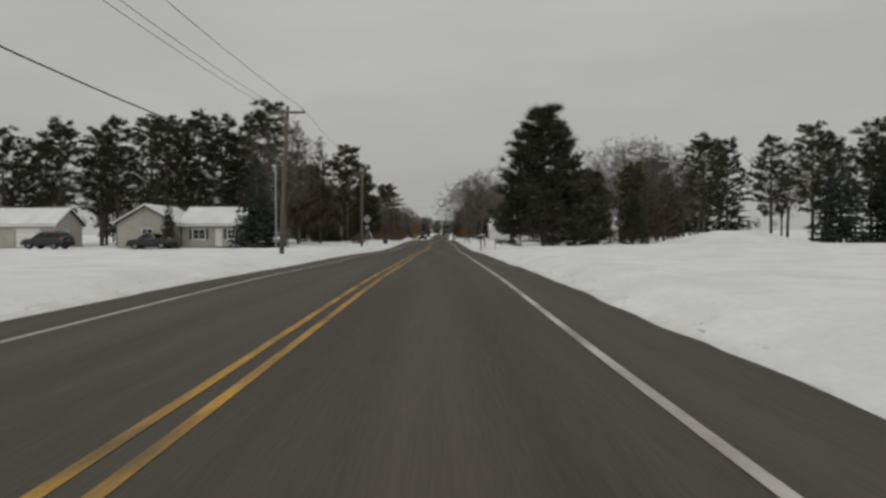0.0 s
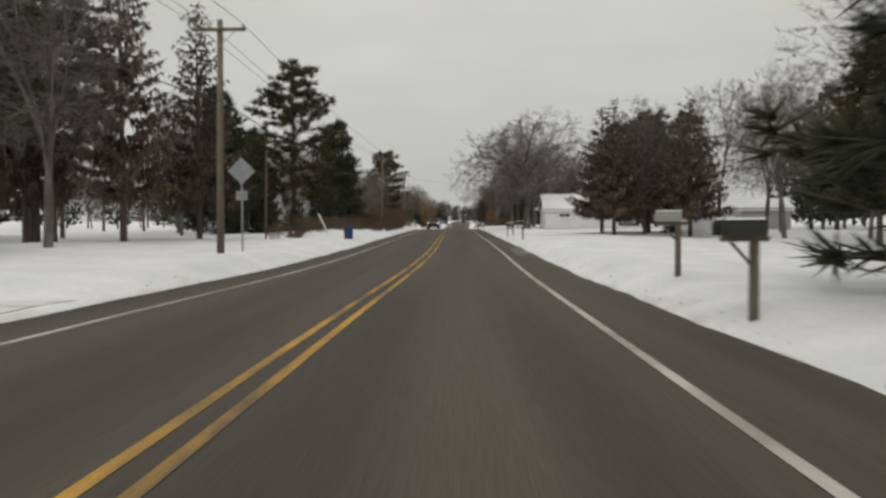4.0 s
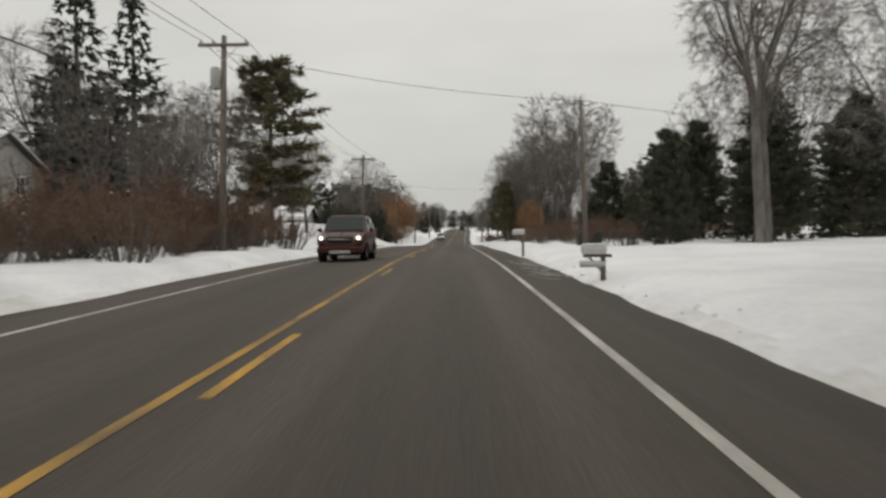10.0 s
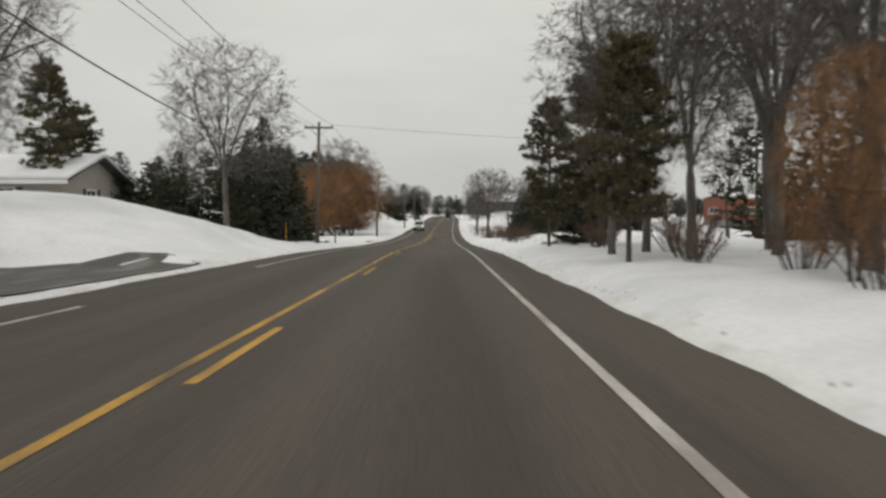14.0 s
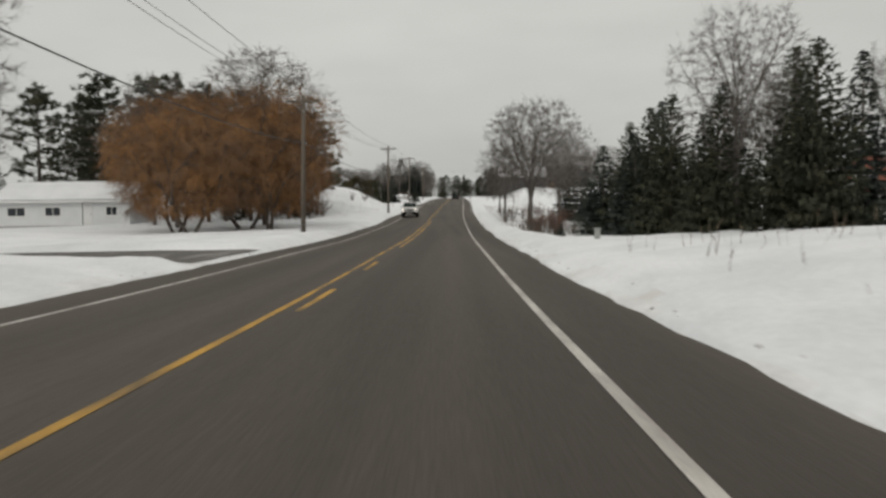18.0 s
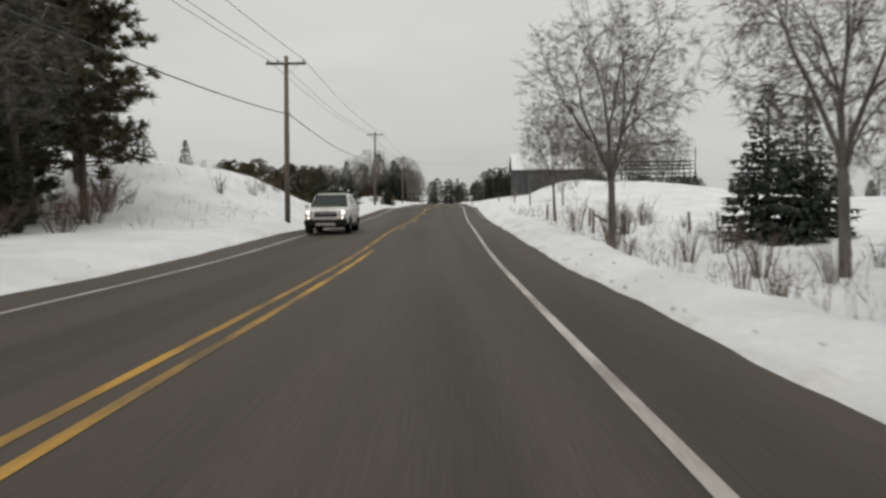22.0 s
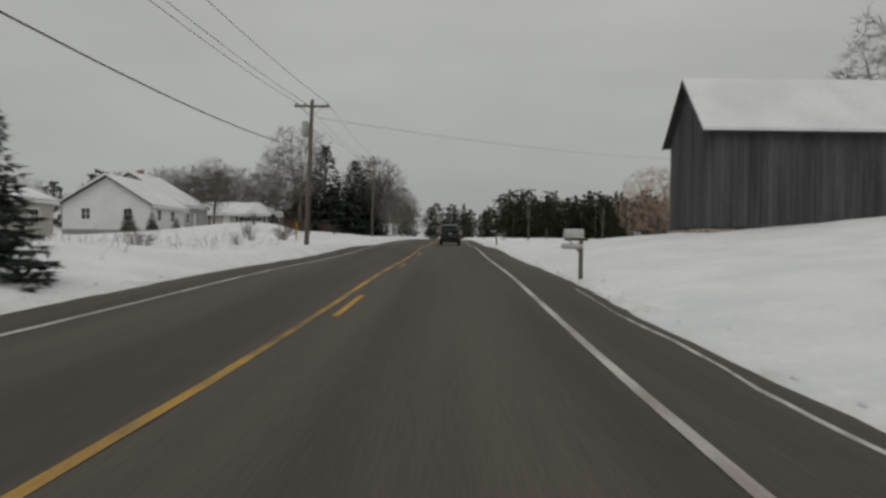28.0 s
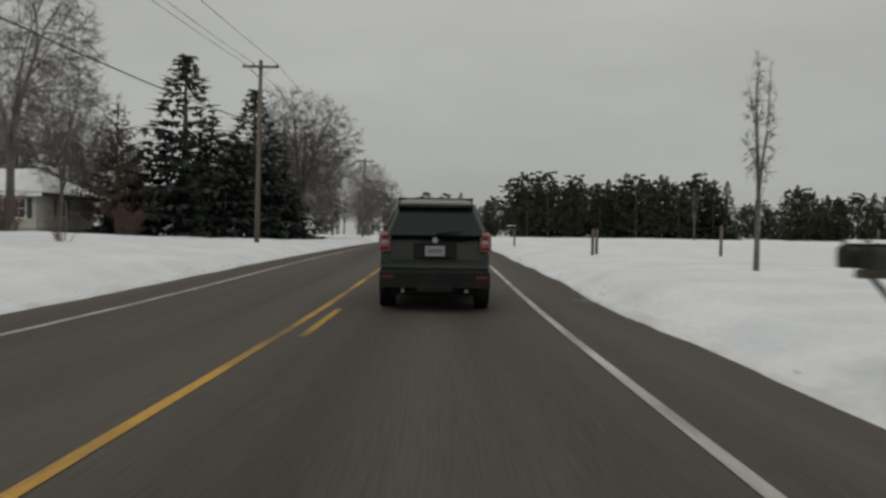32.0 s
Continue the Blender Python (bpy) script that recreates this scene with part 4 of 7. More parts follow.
row("bare", [(25, 190, 13), (29, 186, 13), (22, 196, 12)])
# middle: bare trees and brown hedges round the side street
row("bare", [(-24, 233, 9)])
row("vase", [(-17.6, 216, 11.2, dict(k=0, wide=0.8)), (-13.6, 216.5, 10.4, dict(k=1, wide=0.75))])
row("scots", [(-17.3, 228, 6.8, dict(wide=0.8)), (-21, 238, 8)])
plant("round", -9.3, 230.5, 10.1, k=1)
row("dense", [(-10.3, 234, 4.8, dict(wide=1.2)), (-12.5, 232.5, 4.4, dict(wide=1.3)), (-14.2, 234, 4.2, dict(wide=1.3)), (-16, 233, 4.0, dict(wide=1.3)), (-17.8, 234, 4.2, dict(wide=1.3)), (-20, 235, 4.2, dict(wide=1.3)), (-22.5, 236, 4.2, dict(wide=1.3)), (-9.6, 238, 5.2), (-9.3, 246, 7.2), (-11.5, 242, 6.0)])
row("bare", [(8.9, 211, 10.3, dict(k=1)), (7.4, 214, 9.0), (12.5, 206, 10)])
plant("vase", 14.3, 218, 15.5, k=1)
row("round", [(12.1, 213, 12.8, dict(k=1, wide=0.9)), (8.6, 214.5, 9.5, dict(k=3, wide=0.9))])
row("vase", [(9.6, 204, 9.5, dict(k=2))])
row("scots", [(6.9, 210, 5.8, dict(k=1, wide=0.8)), (6.9, 224, 6.5, dict(wide=0.75)), (8.6, 221, 8)])
row("dense", [(14.5, 205.5, 5.6), (17.5, 204, 6.4), (20.5, 201, 7.2), (9.4, 229, 5)])
row("willow", [(8.5, 202.6, 4.0, dict(wide=0.6))])
random.seed(12)
for i in range(13):
    plant("hedge" if i % 2 else "brush", 8.6 + random.random() * 4.5, 177 + i * 1.6, random.uniform(1.0, 1.8), "roadside hedge")
for i in range(14):
    plant("brush", 7.0 + random.random() * 3, 176 + i * 3.6, random.uniform(0.9, 1.6), "roadside brush")
row("fullpine", [(14, 181.5, 5.4), (12.8, 176, 5.2, dict(wide=0.8))])
# hollow: spruces, willow clump
row("brush", [(6.5, 241.5, 0.8), (7.0, 242.3, 0.7), (6.6, 237.3, 1.2), (7.1, 238.0, 1.1), (8.4, 244.5, 0.6), (7.8, 240.0, 0.5)], "bank shrubs")
row("spruce", [(-9.8, 240.5, 8.5, dict(wide=1.2)), (-12.2, 246, 8.4), (-11.5, 253, 8.2), (-14.2, 258, 8.6), (-16.5, 265, 9.2), (-9.0, 246.5, 6.0), (-13.5, 250, 8)], "roadside spruces")
row("bare", [(-16, 268, 12.5), (-33, 290, 13)])
plant("round", -13.0, 303, 15.0, wide=1.1, k=2)
row("pine", [(-21, 313, 13), (-24, 312, 13.5), (-27, 314, 14), (-30, 311, 13.5), (-33, 315, 13), (-36.5, 312, 13)], "pine grove")
row("willow", [(-17.0, 294, 10.5, dict(k=0)), (-13.8, 300, 11.6, dict(k=1)), (-11.2, 297, 10.8, dict(k=2)), (-14.5, 290, 9)], "willow clump")
row("round", [(-19.5, 301, 12), (-22.5, 304, 11)])
row("pine", [(-18.5, 322, 13), (-21.5, 326, 14), (-16.5, 330, 12.5), (-24, 320, 13), (-27, 328, 14), (-14.8, 326, 11), (-20, 333, 12), (-30, 322, 13)], "pine grove")
row("larch", [(-16.5, 316, 11), (-19, 312, 11.5)])
row("fullpine", [(-14.6, 324, 4.4), (-16.8, 328, 5.0), (-18.6, 333, 5.5), (-21, 322, 5)])
row("brush", [(-12.6, 325, 1.6), (-13.4, 329, 1.8), (-14.5, 333, 1.5), (-12.8, 321, 1.4), (-16, 336, 1.6), (-17.5, 325, 2.2)])
row("dense", [(12.2, 275.6, 6.4, dict(wide=0.85)), (16.3, 272.6, 7.4, dict(wide=0.9)), (14.4, 267, 6.4, dict(wide=0.9)), (12.6, 271, 5.4, dict(wide=0.9)), (12.7, 281, 6.6, dict(wide=0.85)), (13.6, 289, 7.2, dict(wide=0.85))], "spruce screen")
row("spruce", [(18.4, 271.5, 7), (14.9, 253, 6.9, dict(wide=1.5)), (14.7, 286, 7.8),
               (16.5, 284, 6.6, dict(wide=1.3)), (15.4, 278, 7.2, dict(wide=1.3)), (19.5, 279, 8), (19, 258, 7.6, dict(wide=1.3))], "spruce screen")
row("bare", [(13.2, 270.5, 8.6), (23, 290, 11), (28, 285, 11)])
plant("vase", 8.8, 304, 11.4, k=0)
plant("round", 13.0, 316, 10.5, k=1)
row("spruce", [(12.5, 284, 5.8, dict(wide=1.2)), (11.8, 280.5, 5.2, dict(wide=1.2)), (12.2, 290.5, 6.0, dict(wide=1.4)), (15.2, 288.5, 7.4, dict(wide=1.4)), (16.9, 313, 5.6, dict(wide=1.35))])
row("scots", [(-14.6, 331, 12.0, dict(wide=1.05)), (-18.5, 338, 11)])
row("round", [(-15.4, 322, 12.5, dict(k=1)), (-18.0, 317, 13.0, dict(k=0))])
row("round", [(8.0, 321.6, 8.7, dict(k=3)), (8.4, 338.2, 6.8, dict(k=0, wide=0.8))])
row("weedy", [(10.6, 305.5, 1.6), (12.0, 303, 1.4)])
row("hedge", [(9.6, 304, 2.2), (10.8, 301.5, 2.4)])
row("spruce", [(15.7, 327, 6.6, dict(wide=1.3)), (17.8, 328, 6.0, dict(wide=1.3)), (9.6, 291.5, 1.0, dict(wide=1.5))])
random.seed(21)
for i in range(34):
    plant("weedy", 7.2 + random.random() * 9, 296 + i * 1.35, random.uniform(0.7, 1.8), "field shrubs")
for i in range(14):
    plant("weedy", -9.5 - random.random() * 9, 328 + i * 2.4, random.uniform(0.6, 1.5), "field shrubs")
# crest: field with the barn
row("spruce", [(-34.2, 381, 10.6), (-36.2, 382, 10.0), (-38, 380, 10.2), (-40, 381, 9.8), (-32.4, 380, 10), (-42, 383, 10), (-29.5, 385, 8.2), (-45, 381, 10)], "spruce row on the hill")
random.seed(31)
for i in range(16):
    plant("scots" if i % 3 else "dense", -12.6 - i * 1.25 + random.uniform(-0.4, 0.4), 384 + random.uniform(-2, 4) + i * 0.5, random.uniform(4.4, 6.0), "field conifers", wide=1.25)
row("spruce", [(-9.9, 382, 5.4, dict(wide=1.3)), (-11.4, 382.4, 4.2, dict(wide=1.3)), (-6.6, 397.4, 3.6, dict(wide=1.3))])
row("round", [(30.4, 427, 13.6, dict(wide=1.25, k=0)), (40.0, 428, 12.0, dict(wide=1.3, k=1)), (35.0, 432, 11.0, dict(wide=1.3, k=2))])
row("brush", [(-8.6, 399.9, 1.1), (-12, 404, 1.2), (-10, 412, 0.9), (-9, 431, 0.9), (-9.5, 436, 1.0)])
row("vase", [(-40, 492, 10), (-36, 496, 11), (-31, 494, 10.5), (-27, 498, 10), (-44, 488, 9)])
row("spruce", [(-16.4, 490, 13.2, dict(k=0, wide=1.7)), (-12.6, 494, 11.6, dict(k=3, wide=1.7)), (-19.8, 489, 6.5, dict(wide=1.5)), (-15, 488.5, 6.0, dict(wide=1.5)), (-10.6, 496, 6, dict(wide=1.4))], "spruce clump")
row("larch", [(-19.4, 486, 8.8, dict(wide=1.0))])
row("hedge", [(-15.0, 466, 1.7), (-17.0, 470, 1.8), (-18.8, 472, 1.5), (-13.6, 474, 1.6), (-20.5, 468, 1.4)], "front yard shrubs")
row("weedy", [(-12.0, 452, 1.7), (-12.6, 458, 1.5), (-10.5, 462, 1.3)])
row("round", [(-15.4, 467.5, 12.0, dict(k=1, wide=0.9))])
row("bare", [ (-22, 484, 12, dict(k=2)), (-26, 470, 9)])
row("vase", [(-11.0, 503, 13.2, dict(k=2, wide=1.15))])
row("oak", [(-13.5, 508, 11, dict(k=1))])
row("bare", [(-12, 530, 12), (-9, 545, 11), (-16, 540, 12), (-11, 560, 12), (-9.5, 585, 11.5), (-15, 600, 13)])
row("tan", [(24.6, 465, 8.6, dict(k=0)), (29.5, 467, 7.6)])
row("bare", [(28, 458, 12.5, dict(k=3)), (31, 460, 12, dict(k=4)), (33.5, 457, 13)])
plant("pole_tree", 9.3, 455.3, 5.7, k=0, wide=0.8)
plant("pole_tree", 30, 520, 6.0)


# ---------------------------------------------------------------- far woods
def woods(name, label, spans, seed, kinds, step=3.2):
    """One mass of distant trees along lines (u0, y0, u1, y1, height)."""
    rnd = random.Random(seed)
    low = []
    for i, kd in enumerate(kinds):
        if kd == "pine":
            tr, li, fo, sn = make_pine(700 + i, H=12.0, R=3.6, clear=0.08, puffs=3, dense=8, needle=0.16, whorl=(4, 7))
            low.append((tr, fo))
        elif kd == "spruce":
            tr, fo, sn = make_spruce(720 + i, H=12.0, R=3.4, gap=0.3, coarse=2.4)
            low.append((tr, fo))
        else:
            a, b, c = make_bare(740 + i, H=12.0, rx=0.34, tips=230, twigs=6, twig=0.022, reach=1.4)
            low.append((join(a, b), c))
    woodv, woodf, crown = [], [], {}
    for u0, y0, u1, y1, h in spans:
        n = max(1, int(math.hypot(u1 - u0, y1 - y0) / (step * 1.3)))
        for i in range(n):
            t = (i + rnd.random()) / n
            u, y = u0 + (u1 - u0) * t + rnd.uniform(-2, 2), y0 + (y1 - y0) * t + rnd.uniform(-3, 3)
            k = rnd.randrange(len(low))
            s = h / 12.0 * rnd.uniform(0.75, 1.12)
            m = Matrix.Translation(spot(u, y, -0.1)) @ Matrix.Rotation(rnd.uniform(0, 6.28), 4, "Z") @ Matrix.Diagonal((s * 1.1, s * 1.1, s, 1))
            mm = np.array(m)
            for src, dst in ((low[k][0], (woodv, woodf)), (low[k][1], crown.setdefault(kinds[k] == "bare", ([], [])))):
                a = np.array(src[0]) @ mm[:3, :3].T + mm[:3, 3]
                b = len(dst[0])
                dst[0].extend(map(tuple, a))
                dst[1].extend(tuple(j + b for j in q) for q in src[1])
    root = tagged(new(name), label, "woods", kind="stuff")
    tagged(part("trunk_mass", (woodv, woodf), M["bark"], root), kind="stuff")
    for isbare, g in crown.items():
        tagged(part("crown_mass", g, M["twig"] if isbare else M["needles"], root), kind="stuff")
    return root


woods("far_woods", "distant mixed woods of pines and leafless trees", [(-95, 120, -30, 112, 14), (-60, 128, -22, 150, 12), (-70, 160, -42, 215, 12), (-75, 190, -45, 270, 12)], 1, ["pine", "bare", "bare"], 4.0)
woods("far_woods", "distant mixed woods behind the yards", [(26, 104, 95, 112, 14), (34, 118, 60, 160, 13), (32, 165, 48, 240, 13), (24, 205, 30, 262, 11)], 2, ["pine", "bare", "bare", "spruce"], 4.2)
woods("far_woods", "distant leafless trees on the far slope", [(-80, 285, -34, 312, 12), (-65, 300, -36, 330, 12)], 3, ["bare", "pine"], 4.0)
woods("far_woods", "low dark conifers along the field edge", [(-62, 404, -22, 398, 4.2), (-50, 412, -18, 408, 4.2), (-70, 398, -40, 402, 5)], 4, ["spruce", "pine"], 1.5)
woods("far_woods", "dark pine plantation across the snowy field", [(15, 600, 68, 606, 13), (18, 608, 66, 612, 14), (78, 604, 108, 610, 12), (118, 600, 150, 604, 9), (-2, 640, 120, 650, 12)], 5, ["pine", "spruce", "pine"], 1.7)
woods("far_woods", "leafless trees where the road goes on", [(-60, 520, -14, 530, 11), (-40, 560, -12, 640, 11), (-90, 505, -40, 512, 10), (-12, 700, 40, 720, 14), (-60, 700, -15, 720, 14)], 6, ["bare", "bare", "pine"], 3.6)
woods("far_woods", "dark tree line on the horizon", [(-400, 900, 420, 920, 16), (120, 640, 300, 700, 13), (-420, 380, -260, 700, 15)], 7, ["pine", "bare"], 9.0)
woods("far_woods", "leafless trees behind the barn field", [(60, 440, 130, 470, 10), (70, 380, 140, 430, 9), (52, 330, 110, 360, 10)], 8, ["bare", "spruce"], 4.5)


# ---------------------------------------------------------------- power line
POLES = [(-7.1, -9.0, 8.5), (-7.2, 36.2, 8.3), (-7.4, 78.5, 8.6), (-7.1, 134.0, 8.5), (-7.1, 168.0, 8.4), (-5.9, 202.3, 7.7), (-6.4, 241.5, 8.2), (-6.45, 286.0, 8.0),
         (-5.7, 333.4, 8.2), (-6.9, 384.0, 8.8), (-6.4, 425.6, 8.2), (-8.3, 478.0, 9.9), (-7.2, 520.0, 8.8), (-7.4, 565.0, 9.0)]
tops = []
for i, (u, y, h) in enumerate(POLES):
    o = spot(u, y)
    lean = 0.055 if i == 1 else 0.022 + 0.008 * math.sin(i * 2.1)
    root = empty("utility_pole", o, label="weathered wooden utility pole with crossarm and insulators", category="utility pole", group="power line")
    part("shaft", tube([(0, 0, -0.6), (lean * h * 0.5, 0, h * 0.5), (lean * h, 0, h)], [0.14, 0.125, 0.10], 10), M["pole_wood"], root, smooth=True)
    ax, az = lean * h, h - 0.38
    part("crossarm", box(ax - 0.98, -0.17, az - 0.06, ax + 0.98, -0.06, az + 0.06, 0.01), M["pole_wood"], root)
    for s in (-1, 1):
        part("brace", tube([(ax + s * 0.6, -0.12, az - 0.05), (ax, -0.12, az - 0.62)], [0.018, 0.018], 4), M["galv"], root)
    ends = []
    for dx in (-0.88, -0.4, 0.88):
        part("insulator", tube([(ax + dx, -0.115, az + 0.05), (ax + dx, -0.115, az + 0.10), (ax + dx, -0.115, az + 0.13), (ax + dx, -0.115, az + 0.20)], [0.02, 0.055, 0.05, 0.025], 8), M["insulator"], root)
        ends.append(o + Vector((ax + dx, -0.115, az + 0.20)))
    if i in (4, 10):
        part("transformer", tube([(ax - 0.34, -0.1, h - 2.1), (ax - 0.34, -0.1, h - 2.05), (ax - 0.34, -0.1, h - 1.3), (ax - 0.34, -0.1, h - 1.22)], [0.16, 0.2, 0.2, 0.12], 12), M["box_grey"], root, smooth=True)
    ends.append(o + Vector((lean * h * 0.68 + 0.15, 0, h * 0.65)))
    part("cable_clamp", box(lean * h * 0.68 + 0.09, -0.05, h * 0.65 - 0.06, lean * h * 0.68 + 0.18, 0.05, h * 0.65 + 0.06, 0.01), M["galv"], root)
    tops.append(ends)
    if i == 5:
        arm = tube([(lean * h * 0.69, -0.1, h * 0.70), (1.2, -0.25, h * 0.735), (2.5, -0.4, h * 0.755)], [0.03, 0.028, 0.025], 6)
        part("lamp_arm", arm, M["galv"], root, smooth=True)
        part("lamp_head", box(2.4, -0.50, h * 0.748, 3.0, -0.30, h * 0.76 + 0.05, 0.03), M["galv"], root, "gray street-lamp head")


def wire(a, b, sag, r, label):
    pts, n = [], 12
    for i in range(n + 1):
        t = i / n
        p = a.lerp(b, t)
        p.z -= sag * 4 * t * (1 - t)
        pts.append(tuple(p))
    w = mesh_object("power_cable", *tube(pts, [r] * (n + 1), 4, False), M["cable"])
    return tagged(w, label, "cable", "overhead cables")


for a, b in zip(tops, tops[1:]):
    for k in range(4):
        wire(a[k], b[k], 0.55 if k < 3 else 0.8, 0.011 if k < 3 else 0.022, "thin power line strung between the poles" if k < 3 else "thick black telephone cable slung below the power lines")


def plain_pole(u, y, h, r, mat, label, lean=0.0, name="pole"):
    root = empty(name, spot(u, y), label=label, category="pole")
    part("shaft", tube([(0, 0, -0.5), (lean * h, 0, h)], [r, r * 0.75], 8), mat, root, smooth=True)
    part("cap", tube([(lean * h, 0, h), (lean * h, 0, h + 0.04)], [r * 0.8, r * 0.5], 8), M["galv"], root)
    return spot(u, y) + Vector((lean * h, 0, h))


pr = plain_pole(8.2, 173.6, 6.8, 0.11, M["pole_wood"], "leaning wooden service pole at the yard's edge", -0.03, "service_pole")
wire(tops[4][0] + Vector((0.6, 0, -0.4)), pr, 0.35, 0.012, "service line crossing over the road")
wire(pr, spot(40, 186, 6.0), 0.4, 0.012, "service line running to a house")
pr2 = plain_pole(27.3, 457.5, 8.4, 0.12, M["pole_wood"], "wooden service pole beside bare trees", 0, "service_pole")
wire(tops[10][3] + Vector((0, 0, 1.9)), pr2, 0.5, 0.009, "service line crossing over the road")
plain_pole(-11.9, 56.0, 6.9, 0.07, M["galv"], "slim gray metal pole standing in the yard", 0, "yard_pole")
plain_pole(-12.2, 103.0, 6.4, 0.07, M["pole_wood"], "slim gray wooden pole beside the pines", 0.02, "yard_pole")
pr3 = plain_pole(34.0, 246.0, 7.2, 0.1, M["pole_wood"], "wooden service pole among the spruces", 0, "service_pole")
wire(tops[6][2], pr3, 0.5, 0.012, "service line crossing over the road")
gp = empty("guy_guard", spot(-8.6, 108.0), label="white plastic guy-wire guard leaning beside the pines", category="guy guard")
part("sleeve", tube([(0, 0, -0.1), (-0.75, 0, 1.55)], [0.055, 0.05], 8), M["trim_white"], gp, smooth=True)
part("anchor_eye", tube([(0, 0, -0.1), (0.08, 0, -0.25)], [0.03, 0.03], 6), M["galv"], gp)


# ---------------------------------------------------------------- buildings
def wall_geo(length, h, holes, thick=0.16):
    """A wall along x from 0 to length, its outer face at y = 0, with holes (x0, z0, x1, z1)."""
    xs = sorted({0.0, float(length), *(float(q) for a in holes for q in (a[0], a[2]))})
    zs = sorted({0.0, float(h), *(float(q) for a in holes for q in (a[1], a[3]))})
    solid = {}
    for i in range(len(xs) - 1):
        for k in range(len(zs) - 1):
            cx_, cz_ = (xs[i] + xs[i + 1]) / 2, (zs[k] + zs[k + 1]) / 2
            solid[i, k] = not any(a[0] < cx_ < a[2] and a[1] < cz_ < a[3] for a in holes)
    v, f, at = [], [], {}

    def pt(i, k, s):
        if (i, k, s) not in at:
            at[i, k, s] = len(v)
            v.append((xs[i], thick * s, zs[k]))
        return at[i, k, s]

    for (i, k), on in solid.items():
        if not on:
            continue
        f.append((pt(i, k, 0), pt(i + 1, k, 0), pt(i + 1, k + 1, 0), pt(i, k + 1, 0)))
        f.append((pt(i, k + 1, 1), pt(i + 1, k + 1, 1), pt(i + 1, k, 1), pt(i, k, 1)))
        for di, dk, a, b in ((-1, 0, (i, k), (i, k + 1)), (1, 0, (i + 1, k + 1), (i + 1, k)), (0, -1, (i + 1, k), (i, k)), (0, 1, (i, k + 1), (i + 1, k + 1))):
            if not solid.get((i + di, k + dk), False):
                f.append((pt(*a, 0), pt(*b, 0), pt(*b, 1), pt(*a, 1)))
    return v, f


